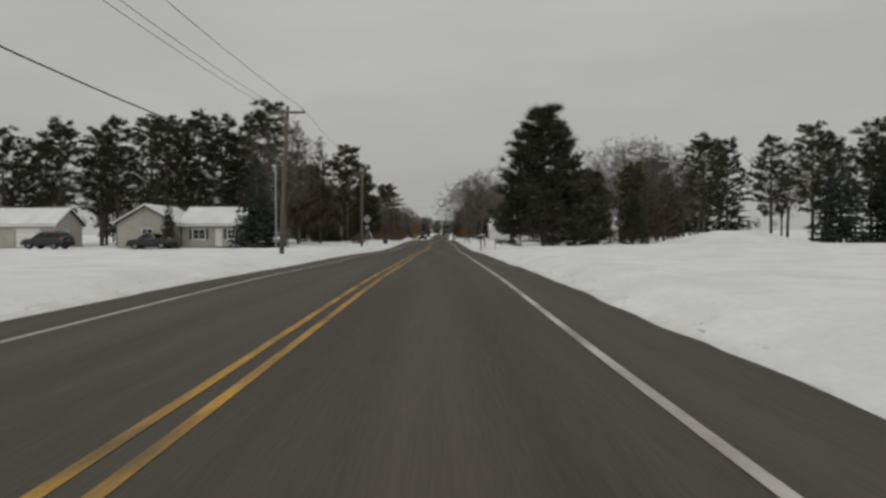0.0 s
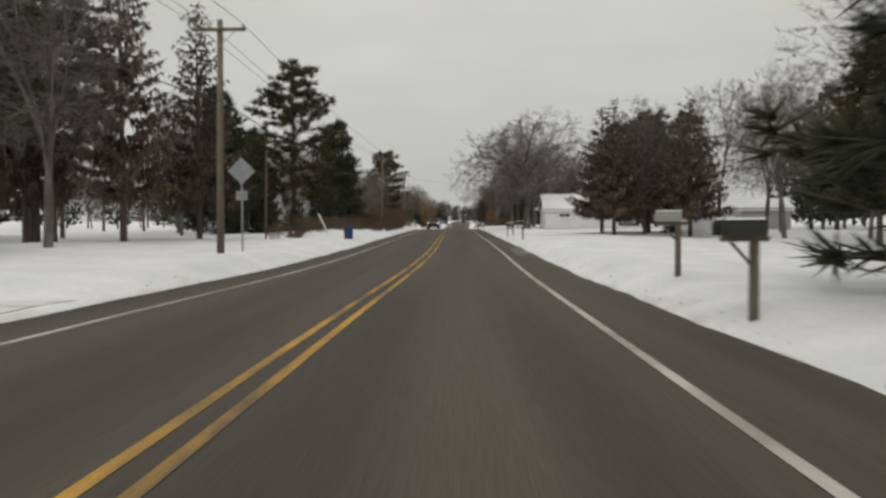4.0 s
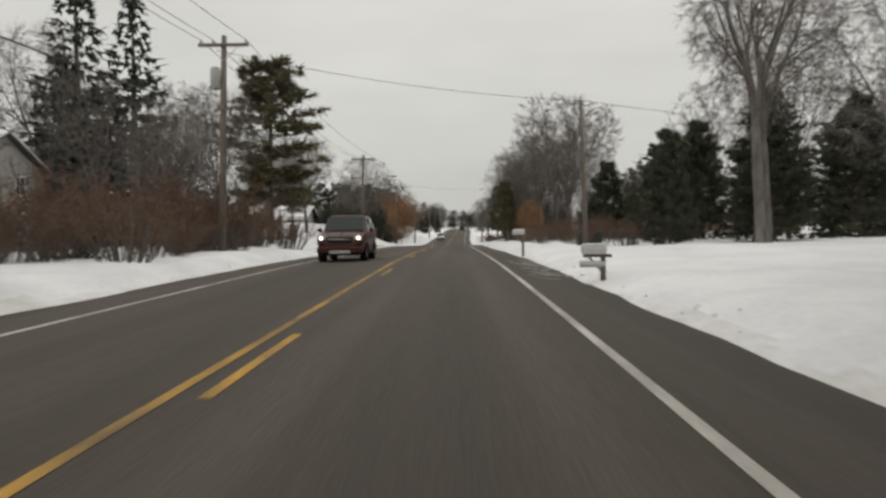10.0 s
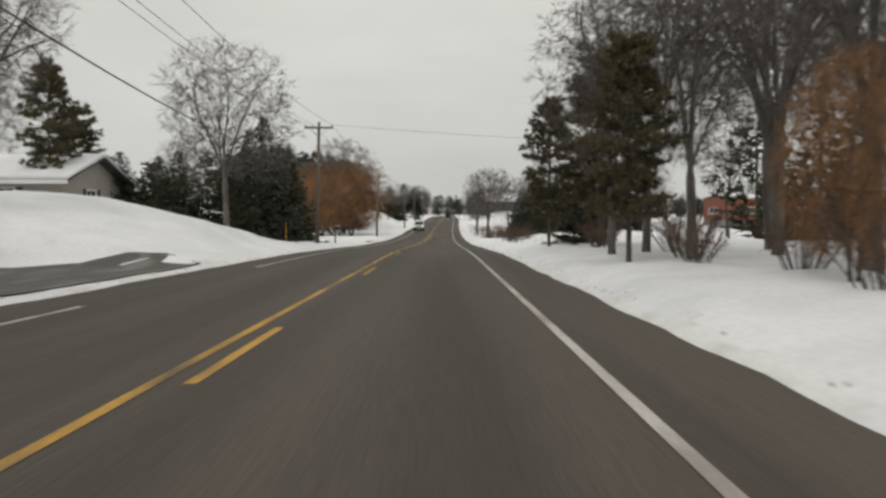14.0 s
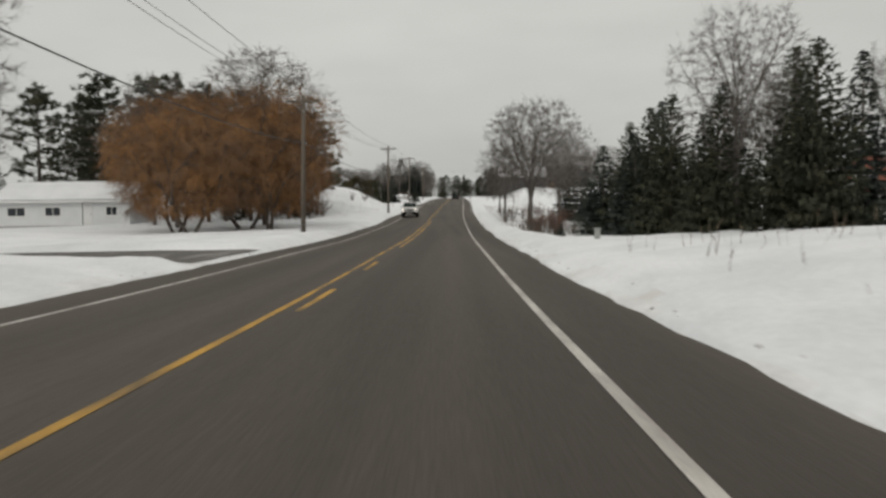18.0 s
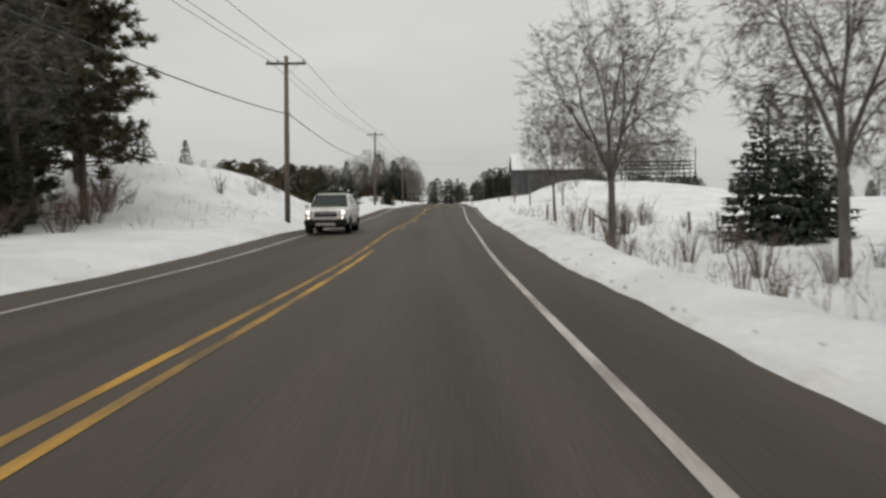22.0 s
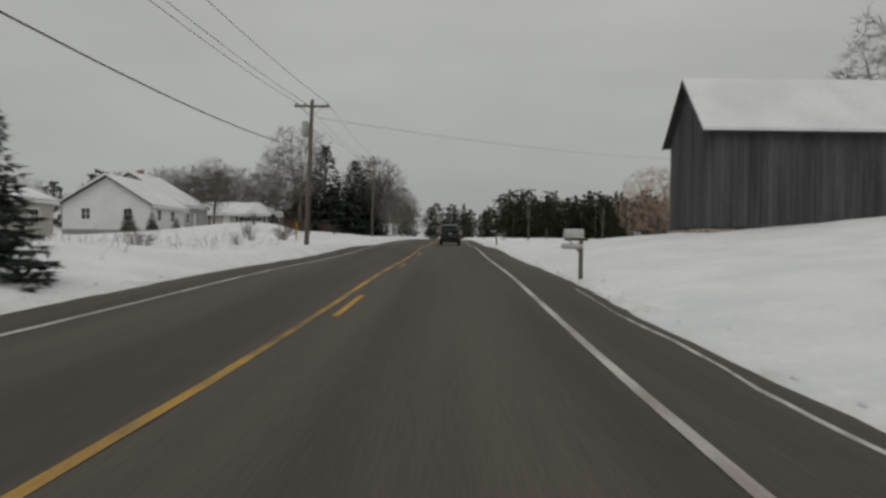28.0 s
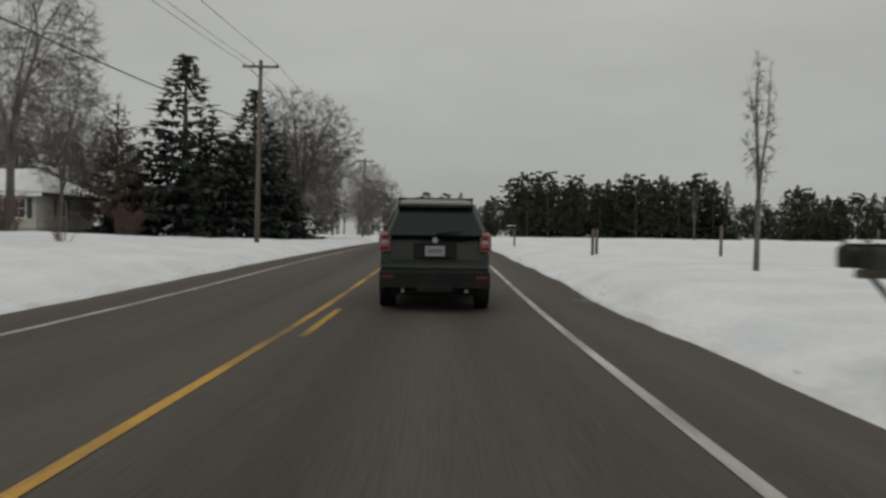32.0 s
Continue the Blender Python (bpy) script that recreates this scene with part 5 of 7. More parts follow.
def building(name, u, y, L, W, h, ridge, wall, label, category="house", axis="x", turn=0.0, holes=None, trim="trim_white", over=0.35, snow=0.16,
             hip=0.0, shutters=False, base=0.25, dz=0.0, siding=0.0, chimney=None, parent_kind=""):
    """A house L along x and W along y, from its near left corner; holes: wall side -> list of (x0, z0, x1, z1, kind)."""
    holes = holes or {}
    o = spot(u + L / 2, y + W / 2)
    o.z = min(spot(a, b).z for a in (u, u + L) for b in (y, y + W)) + dz
    root = empty(name, o, turn, label=label, category=category)
    zt = h
    frames = {"s": Matrix.Translation((-L / 2, -W / 2, base)), "e": Matrix.Translation((L / 2, -W / 2, base)) @ Matrix.Rotation(radians(90), 4, "Z"),
              "n": Matrix.Translation((L / 2, W / 2, base)) @ Matrix.Rotation(radians(180), 4, "Z"), "w": Matrix.Translation((-L / 2, W / 2, base)) @ Matrix.Rotation(radians(-90), 4, "Z")}
    part("foundation", box(-L / 2 - 0.03, -W / 2 - 0.03, -0.9, L / 2 + 0.03, W / 2 + 0.03, base), M["foundation"], root)
    for side, m in frames.items():
        ln_ = L if side in "sn" else W
        hs = [q[:4] for q in holes.get(side, [])]
        geo = wall_geo(ln_ if side in "sn" else ln_, h, hs)
        if side in "ew":
            geo = ([(min(max(a, 0.16), ln_ - 0.16) if a < 0.17 or a > ln_ - 0.17 else a, b, c) for a, b, c in geo[0]], geo[1])
        wob = part("wall", moved(geo, m), M[wall], root)
        if siding:
            nb = int(h / siding)
            for b in range(1, nb):
                segs, x = [], 0.02
                for x0, z0, x1, z1 in sorted(hs):
                    if z0 - 0.05 < b * siding < z1 + 0.05:
                        segs.append((x, x0))
                        x = x1
                segs.append((x, ln_ - 0.02))
                gg = [([(a, -0.018, b * siding - 0.012), (c, -0.018, b * siding - 0.012), (c, -0.002, b * siding + siding * 0.9), (a, -0.002, b * siding + siding * 0.9),
                        (a, 0.0, b * siding - 0.012), (c, 0.0, b * siding - 0.012)], [(0, 1, 2, 3), (4, 5, 1, 0)]) for a, c in segs if c - a > 0.05]
                for g in gg:
                    part("clapboard", moved(g, m), M[wall], wob)
        for x0, z0, x1, z1, kd in holes.get(side, []):
            if kd == "door":
                d = part("door", moved(box(x0 + 0.06, 0.05, z0, x1 - 0.06, 0.10, z1 - 0.06), m), M["trim_white"], root, "white panelled door")
                part("door_handle", moved(box(x1 - 0.2, 0.0, z0 + 0.95, x1 - 0.14, 0.05, z0 + 1.05, 0.01), m), M["chrome"], d)
                continue
            if kd == "garage":
                d = part("garage_door", moved(box(x0 + 0.04, 0.06, z0, x1 - 0.04, 0.10, z1 - 0.02), m), M["trim_white"], root, "white sectional garage door")
                for q in range(1, 4):
                    zz = z0 + (z1 - z0) * q / 4
                    part("panel_rail", moved(box(x0 + 0.05, 0.045, zz - 0.02, x1 - 0.05, 0.06, zz + 0.02), m), M["gray_siding"], d)
                continue
            fr = 0.06
            w = part("window", moved(join(box(x0 - 0.03, -0.03, z0 - 0.03, x0 + fr, 0.08, z1 + 0.03), box(x1 - fr, -0.03, z0 - 0.03, x1 + 0.03, 0.08, z1 + 0.03),
                                          box(x0 + fr, -0.03, z0 - 0.03, x1 - fr, 0.08, z0 + fr), box(x0 + fr, -0.03, z1 - fr, x1 - fr, 0.08, z1 + 0.03)), m), M[trim], root, "window in a painted frame")
            part("pane", moved(box(x0 + fr, 0.05, z0 + fr, x1 - fr, 0.07, z1 - fr), m), M["pane"], w)
            part("sill", moved(box(x0 - 0.07, -0.07, z0 - 0.08, x1 + 0.07, -0.0, z0 - 0.03), m), M[trim], w)
            if x1 - x0 > 0.9:
                xm = (x0 + x1) / 2
                part("mullion", moved(box(xm - 0.025, 0.02, z0 + fr, xm + 0.025, 0.05, z1 - fr), m), M[trim], w)
            if kd == "sash":
                zm = (z0 + z1) / 2
                part("sash_rail", moved(box(x0 + fr, 0.015, zm - 0.025, x1 - fr, 0.045, zm + 0.025), m), M[trim], w)
            if shutters and kd == "sash":
                for a in (x0 - 0.36, x1 + 0.06):
                    part("shutter", moved(box(a, -0.04, z0 - 0.02, a + 0.3, -0.003, z1 + 0.02, 0.008), m), M["shutter"], w, "dark louvred shutter")
    # gables and roof, worked out along x and turned if the ridge runs along y
    LL, WW = (L, W) if axis == "x" else (W, L)
    turn_m = Matrix.Identity(4) if axis == "x" else Matrix.Rotation(radians(90), 4, "Z")
    z0, z1 = base + h, base + ridge
    if hip <= 0:
        for s in (-1, 1):
            x0, x1 = s * LL / 2, s * (LL / 2 - 0.16)
            v = [(x0, -WW / 2, z0), (x0, WW / 2, z0), (x0, 0, z1), (x1, -WW / 2, z0), (x1, WW / 2, z0), (x1, 0, z1)]
            part("gable", moved((v, [(0, 1, 2), (5, 4, 3), (0, 2, 5, 3), (1, 4, 5, 2), (0, 3, 4, 1)]), turn_m), M[wall], root)
    slope = (z1 - z0) / (WW / 2)
    for s in (-1, 1):
        for nm, mt, lift, th, ov in (("roof", "shingle", 0.02, 0.12, over), ("roof_snow", "snow", 0.145, snow, over + 0.04)):
            if nm == "roof_snow" and snow <= 0:
                continue
            e = WW / 2 + ov * 0.8
            n = 10
            v, f = [], []
            for i in range(n + 1):
                x = -LL / 2 - ov + (LL + 2 * ov) * i / n
                xr = max(-LL / 2 - ov + hip * (LL / 2 + ov) * 0.9, min(LL / 2 + ov - hip * (LL / 2 + ov) * 0.9, x)) if hip else x
                wob = 0.03 * math.sin(i * 1.7 + s) if nm == "roof_snow" else 0
                v += [(x, s * e, z0 - slope * (e - WW / 2) + lift), (xr, 0, z1 + lift), (x, s * e, z0 - slope * (e - WW / 2) + lift + th * (0.75 if nm == "roof_snow" else 1) + wob), (xr, 0, z1 + lift + th + wob)]
            for i in range(n):
                a, b = i * 4, i * 4 + 4
                f += [(a, b, b + 1, a + 1), (a + 2, a + 3, b + 3, b + 2), (a, a + 2, b + 2, b), (a + 1, b + 1, b + 3, a + 3)]
            f += [(0, 1, 3, 2), (n * 4, n * 4 + 2, n * 4 + 3, n * 4 + 1)]
            part(nm, moved((v, f), turn_m), M[mt], root, "thick snow lying on the roof" if nm == "roof_snow" else "", smooth=False)
    if hip:
        for s in (-1, 1):
            for nm, mt, lift in (("hip_roof", "shingle", 0.03), ("hip_snow", "snow", 0.26)):
                if nm == "hip_snow" and snow <= 0:
                    continue
                x0 = s * (LL / 2 + over)
                xr = s * (LL / 2 + over) * (1 - hip * 0.9)
                e = WW / 2 + over * 0.8
                zb = z0 - slope * (e - WW / 2) + lift
                v = [(x0, -e, zb), (x0, e, zb), (xr, 0, z1 + lift), (x0, -e, zb - 0.12), (x0, e, zb - 0.12), (xr, 0, z1 + lift - 0.12)]
                part(nm, moved((v, [(0, 1, 2), (3, 5, 4), (0, 3, 4, 1), (1, 4, 5, 2), (2, 5, 3, 0)]), turn_m), M[mt], root)
    for s in (-1, 1):
        e = WW / 2 + over * 0.8
        zb = z0 - slope * (e - WW / 2)
        part("fascia", moved(box(-LL / 2 - over, s * e - 0.02, zb - 0.10, LL / 2 + over, s * e + 0.02, zb + 0.10), turn_m), M[trim], root)
    if chimney:
        cx_, cy_ = chimney
        ch = part("chimney", box(cx_ - 0.3, cy_ - 0.3, z0, cx_ + 0.3, cy_ + 0.3, z1 + 0.8, 0.02), M["brick_red"], root, "red brick chimney")
        part("chimney_cap", box(cx_ - 0.36, cy_ - 0.36, z1 + 0.803, cx_ + 0.36, cy_ + 0.36, z1 + 0.95, 0.03), M["snow"], ch, "snow on the chimney cap")
    return root


# houses at the start
building("garage_building", -55.5, 79, 13.0, 6.5, 2.6, 4.3, "tan_siding", "long tan outbuilding with snow on its roof", "outbuilding", holes={"s": [(1.5, 0.9, 2.4, 1.8, "plain"), (8.5, 0, 11.3, 2.2, "garage")], "e": [(2.5, 0.9, 3.4, 1.8, "plain")]})
building("house", -33.4, 74.5, 6.2, 9.5, 2.5, 4.3, "tan_siding", "tan ranch house gable wing with snow-covered roof", axis="y", holes={"s": [(2.6, 0.9, 3.8, 1.9, "sash")], "e": []}, siding=0.0)
building("house", -27.0, 76.0, 6.4, 7.5, 2.45, 4.2, "tan_siding", "tan ranch house main body with snow-covered roof and dark windows", holes={"s": [(1.2, 0.8, 2.6, 1.9, "sash"), (3.6, 0, 4.5, 2.05, "door"), (5.0, 0.8, 5.9, 1.9, "sash")]}, shutters=True)
# white garage and house by the oak
building("garage_building", 10.9, 130.7, 7.9, 4.2, 2.0, 3.45, "white_siding", "white clapboard garage with small dark windows and snow on its roof", "garage", base=0.1, over=0.2,
         holes={"s": [(1.5, 1.15, 2.75, 1.58, "plain"), (3.85, 1.15, 5.1, 1.58, "plain"), (6.15, 1.15, 7.4, 1.58, "plain")], "w": [(1.3, 1.15, 1.7, 1.55, "plain"), (2.4, 1.15, 2.8, 1.55, "plain")]}, siding=0.25)
building("house", 12.6, 144.0, 7.5, 6.0, 2.0, 3.3, "white_siding", "white house with dark shutters and snowy hipped porch roof", base=0.35, over=0.7, hip=0.4, shutters=True,
         holes={"s": [(1.5, 0.55, 2.4, 1.65, "sash"), (3.6, 0.55, 5.0, 1.65, "sash")], "w": [(2.0, 0.6, 3.0, 1.65, "sash")]}, siding=0.2)
building("house", 17.5, 150.5, 8.0, 9.0, 3.6, 6.4, "white_siding", "tall white farmhouse with a snowy gabled roof", axis="y", base=0.4, holes={"s": [(1.5, 2.3, 2.4, 3.3, "sash"), (5.2, 2.3, 6.1, 3.3, "sash")], "w": [(3, 2.2, 4, 3.2, "sash")]})
building("shed", 21.0, 114.0, 4.0, 3.0, 1.9, 2.6, "white_siding", "small white shed with a snow cap", "shed", base=0.05, over=0.2)
building("shed", 27.0, 118.0, 4.5, 3.0, 1.9, 2.6, "gray_siding", "small gray shed with a snow cap", "shed", base=0.05, over=0.2)
# house behind the brush
building("house", -31.0, 176, 8.0, 8.0, 4.4, 6.3, "gray_siding", "gray two-storey house half hidden behind trees", base=0.3, holes={"s": [(1.2, 0.8, 2.2, 2.0, "sash"), (5.4, 0.8, 6.4, 2.0, "sash"), (1.2, 3.0, 2.2, 4.1, "sash"), (5.4, 3.0, 6.4, 4.1, "sash")],
                                                                                                                    "e": [(1.5, 0.8, 2.5, 2.0, "sash"), (5, 0.8, 6, 2.0, "sash"), (1.5, 3.0, 2.5, 4.1, "sash"), (5, 3.0, 6, 4.1, "sash")]}, siding=0.25)
# ranch on the knoll
building("house", -31.0, 226.5, 15.0, 7.0, 2.1, 3.3, "tan_siding", "low tan ranch house with snow roof on a knoll", base=0.2, over=0.5,
         holes={"s": [(1.5, 0.6, 2.9, 1.7, "sash"), (4.2, 0.6, 5.2, 1.7, "sash"), (6.4, 0, 7.3, 1.95, "door"), (8.4, 0.6, 10.2, 1.7, "sash"), (11.8, 0.6, 12.8, 1.7, "sash")], "e": [(2.5, 0.6, 3.6, 1.7, "sash")]}, shutters=True)
building("shed", -36.3, 305.0, 11.2, 5.0, 2.2, 3.5, "white_siding", "small white cottage with snowy roof behind the willows", "shed", base=0.1, holes={"s": [(0.8, 0.8, 2.4, 1.6, "plain"), (4.0, 0.8, 5.4, 1.6, "plain"), (7.2, 0, 8.1, 1.95, "door"), (9.2, 0.8, 10.2, 1.6, "plain")]})
building("building", 56.0, 330.0, 34.0, 14.0, 4.2, 4.9, "brick_red", "long low red brick building with a snowy flat roof", "building", base=0.2, holes={"s": [(3, 1.2, 9, 2.4, "plain"), (12, 1.2, 18, 2.4, "plain")], "w": [(3, 1.2, 8, 2.4, "plain")]}, dz=1.5)
# houses near the end
building("house", -37.0, 428.5, 10.5, 8.0, 2.5, 4.4, "tan_siding", "beige house with white garage door and snowy roof", axis="y", base=0.2, holes={"s": [(1.0, 0, 3.8, 2.1, "garage"), (6.2, 0.9, 7.6, 1.9, "sash")], "e": [(2, 0.9, 3.2, 1.9, "sash"), (5, 0.9, 6.2, 1.9, "sash")]})
building("house", -34.4, 452.5, 8.2, 9.0, 2.4, 4.9, "white_siding", "white gabled house with small windows and thick snow on its roof", axis="y", base=0.3, over=0.4, dz=0.3,
         holes={"s": [(1.7, 0.9, 2.6, 2.0, "sash"), (5.6, 0.9, 6.5, 2.0, "sash")], "e": [(1.5, 0.9, 2.6, 2.0, "sash"), (5.0, 0.9, 6.2, 2.0, "sash")]}, siding=0.25)
building("house", -38.0, 462.4, 11.0, 8.5, 2.8, 6.0, "gray_siding", "gray rear wing of the white house with a steep snowy roof", axis="y", base=0.3, over=0.35, dz=0.3,
         holes={"s": [(9.2, 0.9, 10.4, 2.0, "sash")], "e": [(1.5, 0.9, 2.6, 2.0, "sash"), (4.0, 0, 5.0, 2.05, "door")]}, chimney=(-0.8, 0.5))
row("dense", [(-26.2, 448, 2.6), (-24.6, 449, 2.2), (-23.2, 451, 1.8)], "foundation evergreens")
row("weedy", [(-10.2, 428, 1.2), (-11.6, 432, 1.4), (-9.6, 423, 1.0), (-12.4, 437, 1.2), (-8.6, 430, 0.9)], "field shrubs")
building("house", -34.0, 483.0, 11.0, 7.5, 2.2, 3.6, "tan_siding", "low ranch house with hipped snow roof and brick front", base=0.6, over=0.6, hip=0.45,
         holes={"s": [(1.4, 0.6, 3.0, 1.8, "sash"), (5.0, 0.0, 6.0, 2.05, "door"), (7.2, 0.6, 9.0, 1.8, "sash"), (9.5, 0.6, 10.4, 1.8, "sash")], "e": [(2.5, 0.7, 3.7, 1.8, "sash")]}, shutters=True)

# arborvitae wrapped for winter
for u, h in ((-14.9, 3.3), (-13.9, 3.0), (-13.1, 2.9), (-12.3, 3.1), (-11.3, 3.4)):
    plant("larch", u, 199.4, h, "column shrubs", wide=0.42)


# ---------------------------------------------------------------- the old barn
def barn():
    o = on_road(17.42, 416.05)
    zb = float(road_z(417.0))
    o.z = zb + 1.45
    L, W, h, r = 10.6, 5.0, 4.1, 6.4
    root = empty("barn", o, -1.0, label="old gray weathered board barn on a fieldstone base", category="barn")
    rnd = random.Random(77)
    # board walls: near long side and road gable
    bw = 0.24
    n = int(L / bw)
    for side in (-1, 1):
        for i in range(n):
            x0 = -L / 2 + i * L / n
            d = rnd.uniform(-0.012, 0.012)
            zz = rnd.uniform(-0.06, 0.06)
            y = side * W / 2
            a = box(x0 + 0.006, y - 0.015 + d, zz, x0 + L / n - 0.006, y + 0.015 + d, h)
            part("board", a, M["barn"], root)
    m = int(W / bw)
    for side in (-1, 1):
        for i in range(m):
            y0 = -W / 2 + i * W / m
            y1 = y0 + W / m
            d = rnd.uniform(-0.012, 0.012)
            zz = rnd.uniform(-0.06, 0.06)
            t0, t1 = h + (r - h) * (1 - abs(y0) / (W / 2)), h + (r - h) * (1 - abs(y1) / (W / 2))
            x = side * L / 2
            v = [(x - 0.015 + d, y0 + 0.006, zz), (x + 0.015 + d, y0 + 0.006, zz), (x + 0.015 + d, y1 - 0.006, zz), (x - 0.015 + d, y1 - 0.006, zz),
                 (x - 0.015 + d, y0 + 0.006, t0), (x + 0.015 + d, y0 + 0.006, t0), (x + 0.015 + d, y1 - 0.006, t1), (x - 0.015 + d, y1 - 0.006, t1)]
            part("board", (v, [(3, 2, 1, 0), (4, 5, 6, 7), (0, 1, 5, 4), (1, 2, 6, 5), (2, 3, 7, 6), (3, 0, 4, 7)]), M["barn"], root)
    part("inner_frame", join(box(-L / 2 + 0.06, -W / 2 + 0.06, 0.1, L / 2 - 0.06, -W / 2 + 0.16, h - 0.05), box(-L / 2 + 0.06, W / 2 - 0.16, 0.1, L / 2 - 0.06, W / 2 - 0.06, h - 0.05),
                             box(-L / 2 + 0.06, -W / 2 + 0.16, 0.1, -L / 2 + 0.16, W / 2 - 0.16, h - 0.05), box(L / 2 - 0.16, -W / 2 + 0.16, 0.1, L / 2 - 0.06, W / 2 - 0.16, h - 0.05)), M["shutter"], root)
    # stone base course
    for sx, ln_, along in (("s", L, 0), ("w", W, 1)):
        x = 0.0
        while x < ln_ - 0.2:
            w = rnd.uniform(0.35, 0.75)
            for lv in range(2):
                d = rnd.uniform(0, 0.05)
                zz0, zz1 = -0.85 + lv * 0.43, -0.45 + lv * 0.43
                x1 = min(x + w, ln_) - 0.03
                if along == 0:
                    g = box(-L / 2 + x, -W / 2 - 0.12 - d, zz0, -L / 2 + x1, -W / 2 + 0.2, zz1, 0.05)
                else:
                    g = box(-L / 2 - 0.12 - d, -W / 2 + x, zz0, -L / 2 + 0.2, -W / 2 + x1, zz1, 0.05)
                part("stone", g, M["stone"], root)
            x += w
    slope = (r - h) / (W / 2)
    e = W / 2 + 0.3
    for s in (-1, 1):
        for nm, mt, lift, th in (("roof", "shingle", 0.03, 0.08), ("roof_snow", "snow", 0.115, 0.12)):
            v = []
            for x in np.linspace(-L / 2 - 0.3, L / 2 + 0.3, 9):
                v += [(x, s * e, h - slope * 0.3 + lift), (x, 0, r + lift), (x, s * e, h - slope * 0.3 + lift + th), (x, 0, r + lift + th)]
            f = []
            for i in range(8):
                a, b = i * 4, i * 4 + 4
                f += [(a, b, b + 1, a + 1), (a + 2, a + 3, b + 3, b + 2), (a, a + 2, b + 2, b), (a + 1, b + 1, b + 3, a + 3)]
            f += [(0, 1, 3, 2), (32, 34, 35, 33)]
            part(nm, (v, f), M[mt], root, "smooth snow on the barn roof" if nm == "roof_snow" else "")
        part("rake_board", ([(-L / 2 - 0.33, s * e, h - slope * 0.3 - 0.06), (-L / 2 - 0.33, 0, r - 0.04), (-L / 2 - 0.33, 0, r + 0.12), (-L / 2 - 0.33, s * e, h - slope * 0.3 + 0.1),
                              (-L / 2 - 0.29, s * e, h - slope * 0.3 - 0.06), (-L / 2 - 0.29, 0, r - 0.04), (-L / 2 - 0.29, 0, r + 0.12), (-L / 2 - 0.29, s * e, h - slope * 0.3 + 0.1)],
                             [(0, 1, 2, 3), (7, 6, 5, 4), (0, 4, 5, 1), (3, 2, 6, 7), (0, 3, 7, 4), (1, 5, 6, 2)]), M["barn"], root)


barn()
rack = empty("corn_crib_frame", spot(31.5, 420.0, 0.6), 3, label="open weathered timber crib frame beside the barn", category="crib")
for i in range(7):
    part("post", tube([(i * 2.0, 0, -1.2), (i * 2.0, 0, 4.2 + (2.2 if i == 6 else 0))], [0.08, 0.07], 5), M["barn"], rack)
    part("rear_post", tube([(i * 2.0, 2.2, -1.2), (i * 2.0, 2.2, 4.0)], [0.08, 0.07], 5), M["barn"], rack)
for z in (1.2, 2.0, 2.8, 3.4, 4.0):
    part("rail", box(-0.1, -0.06, z, 12.1, 0.0, z + 0.14), M["barn"], rack)
    part("rear_rail", box(-0.1, 2.2, z, 12.1, 2.26, z + 0.14), M["barn"], rack)


# ---------------------------------------------------------------- vehicles
def ring_profile(prof, x0, n=24, cx=0.0, cy=0.0, cz=0.0):
    """Turns (offset along x, radius) round the x axis."""
    v, f, m = [], [], len(prof)
    for i in range(n):
        a = 2 * math.pi * i / n
        for dx, r in prof:
            v.append((cx + x0 + dx, cy + r * math.cos(a), cz + r * math.sin(a)))
    for i in range(n):
        for k in range(m - 1):
            j = (i + 1) % n
            f.append((i * m + k, i * m + k + 1, j * m + k + 1, j * m + k))
    return v, f


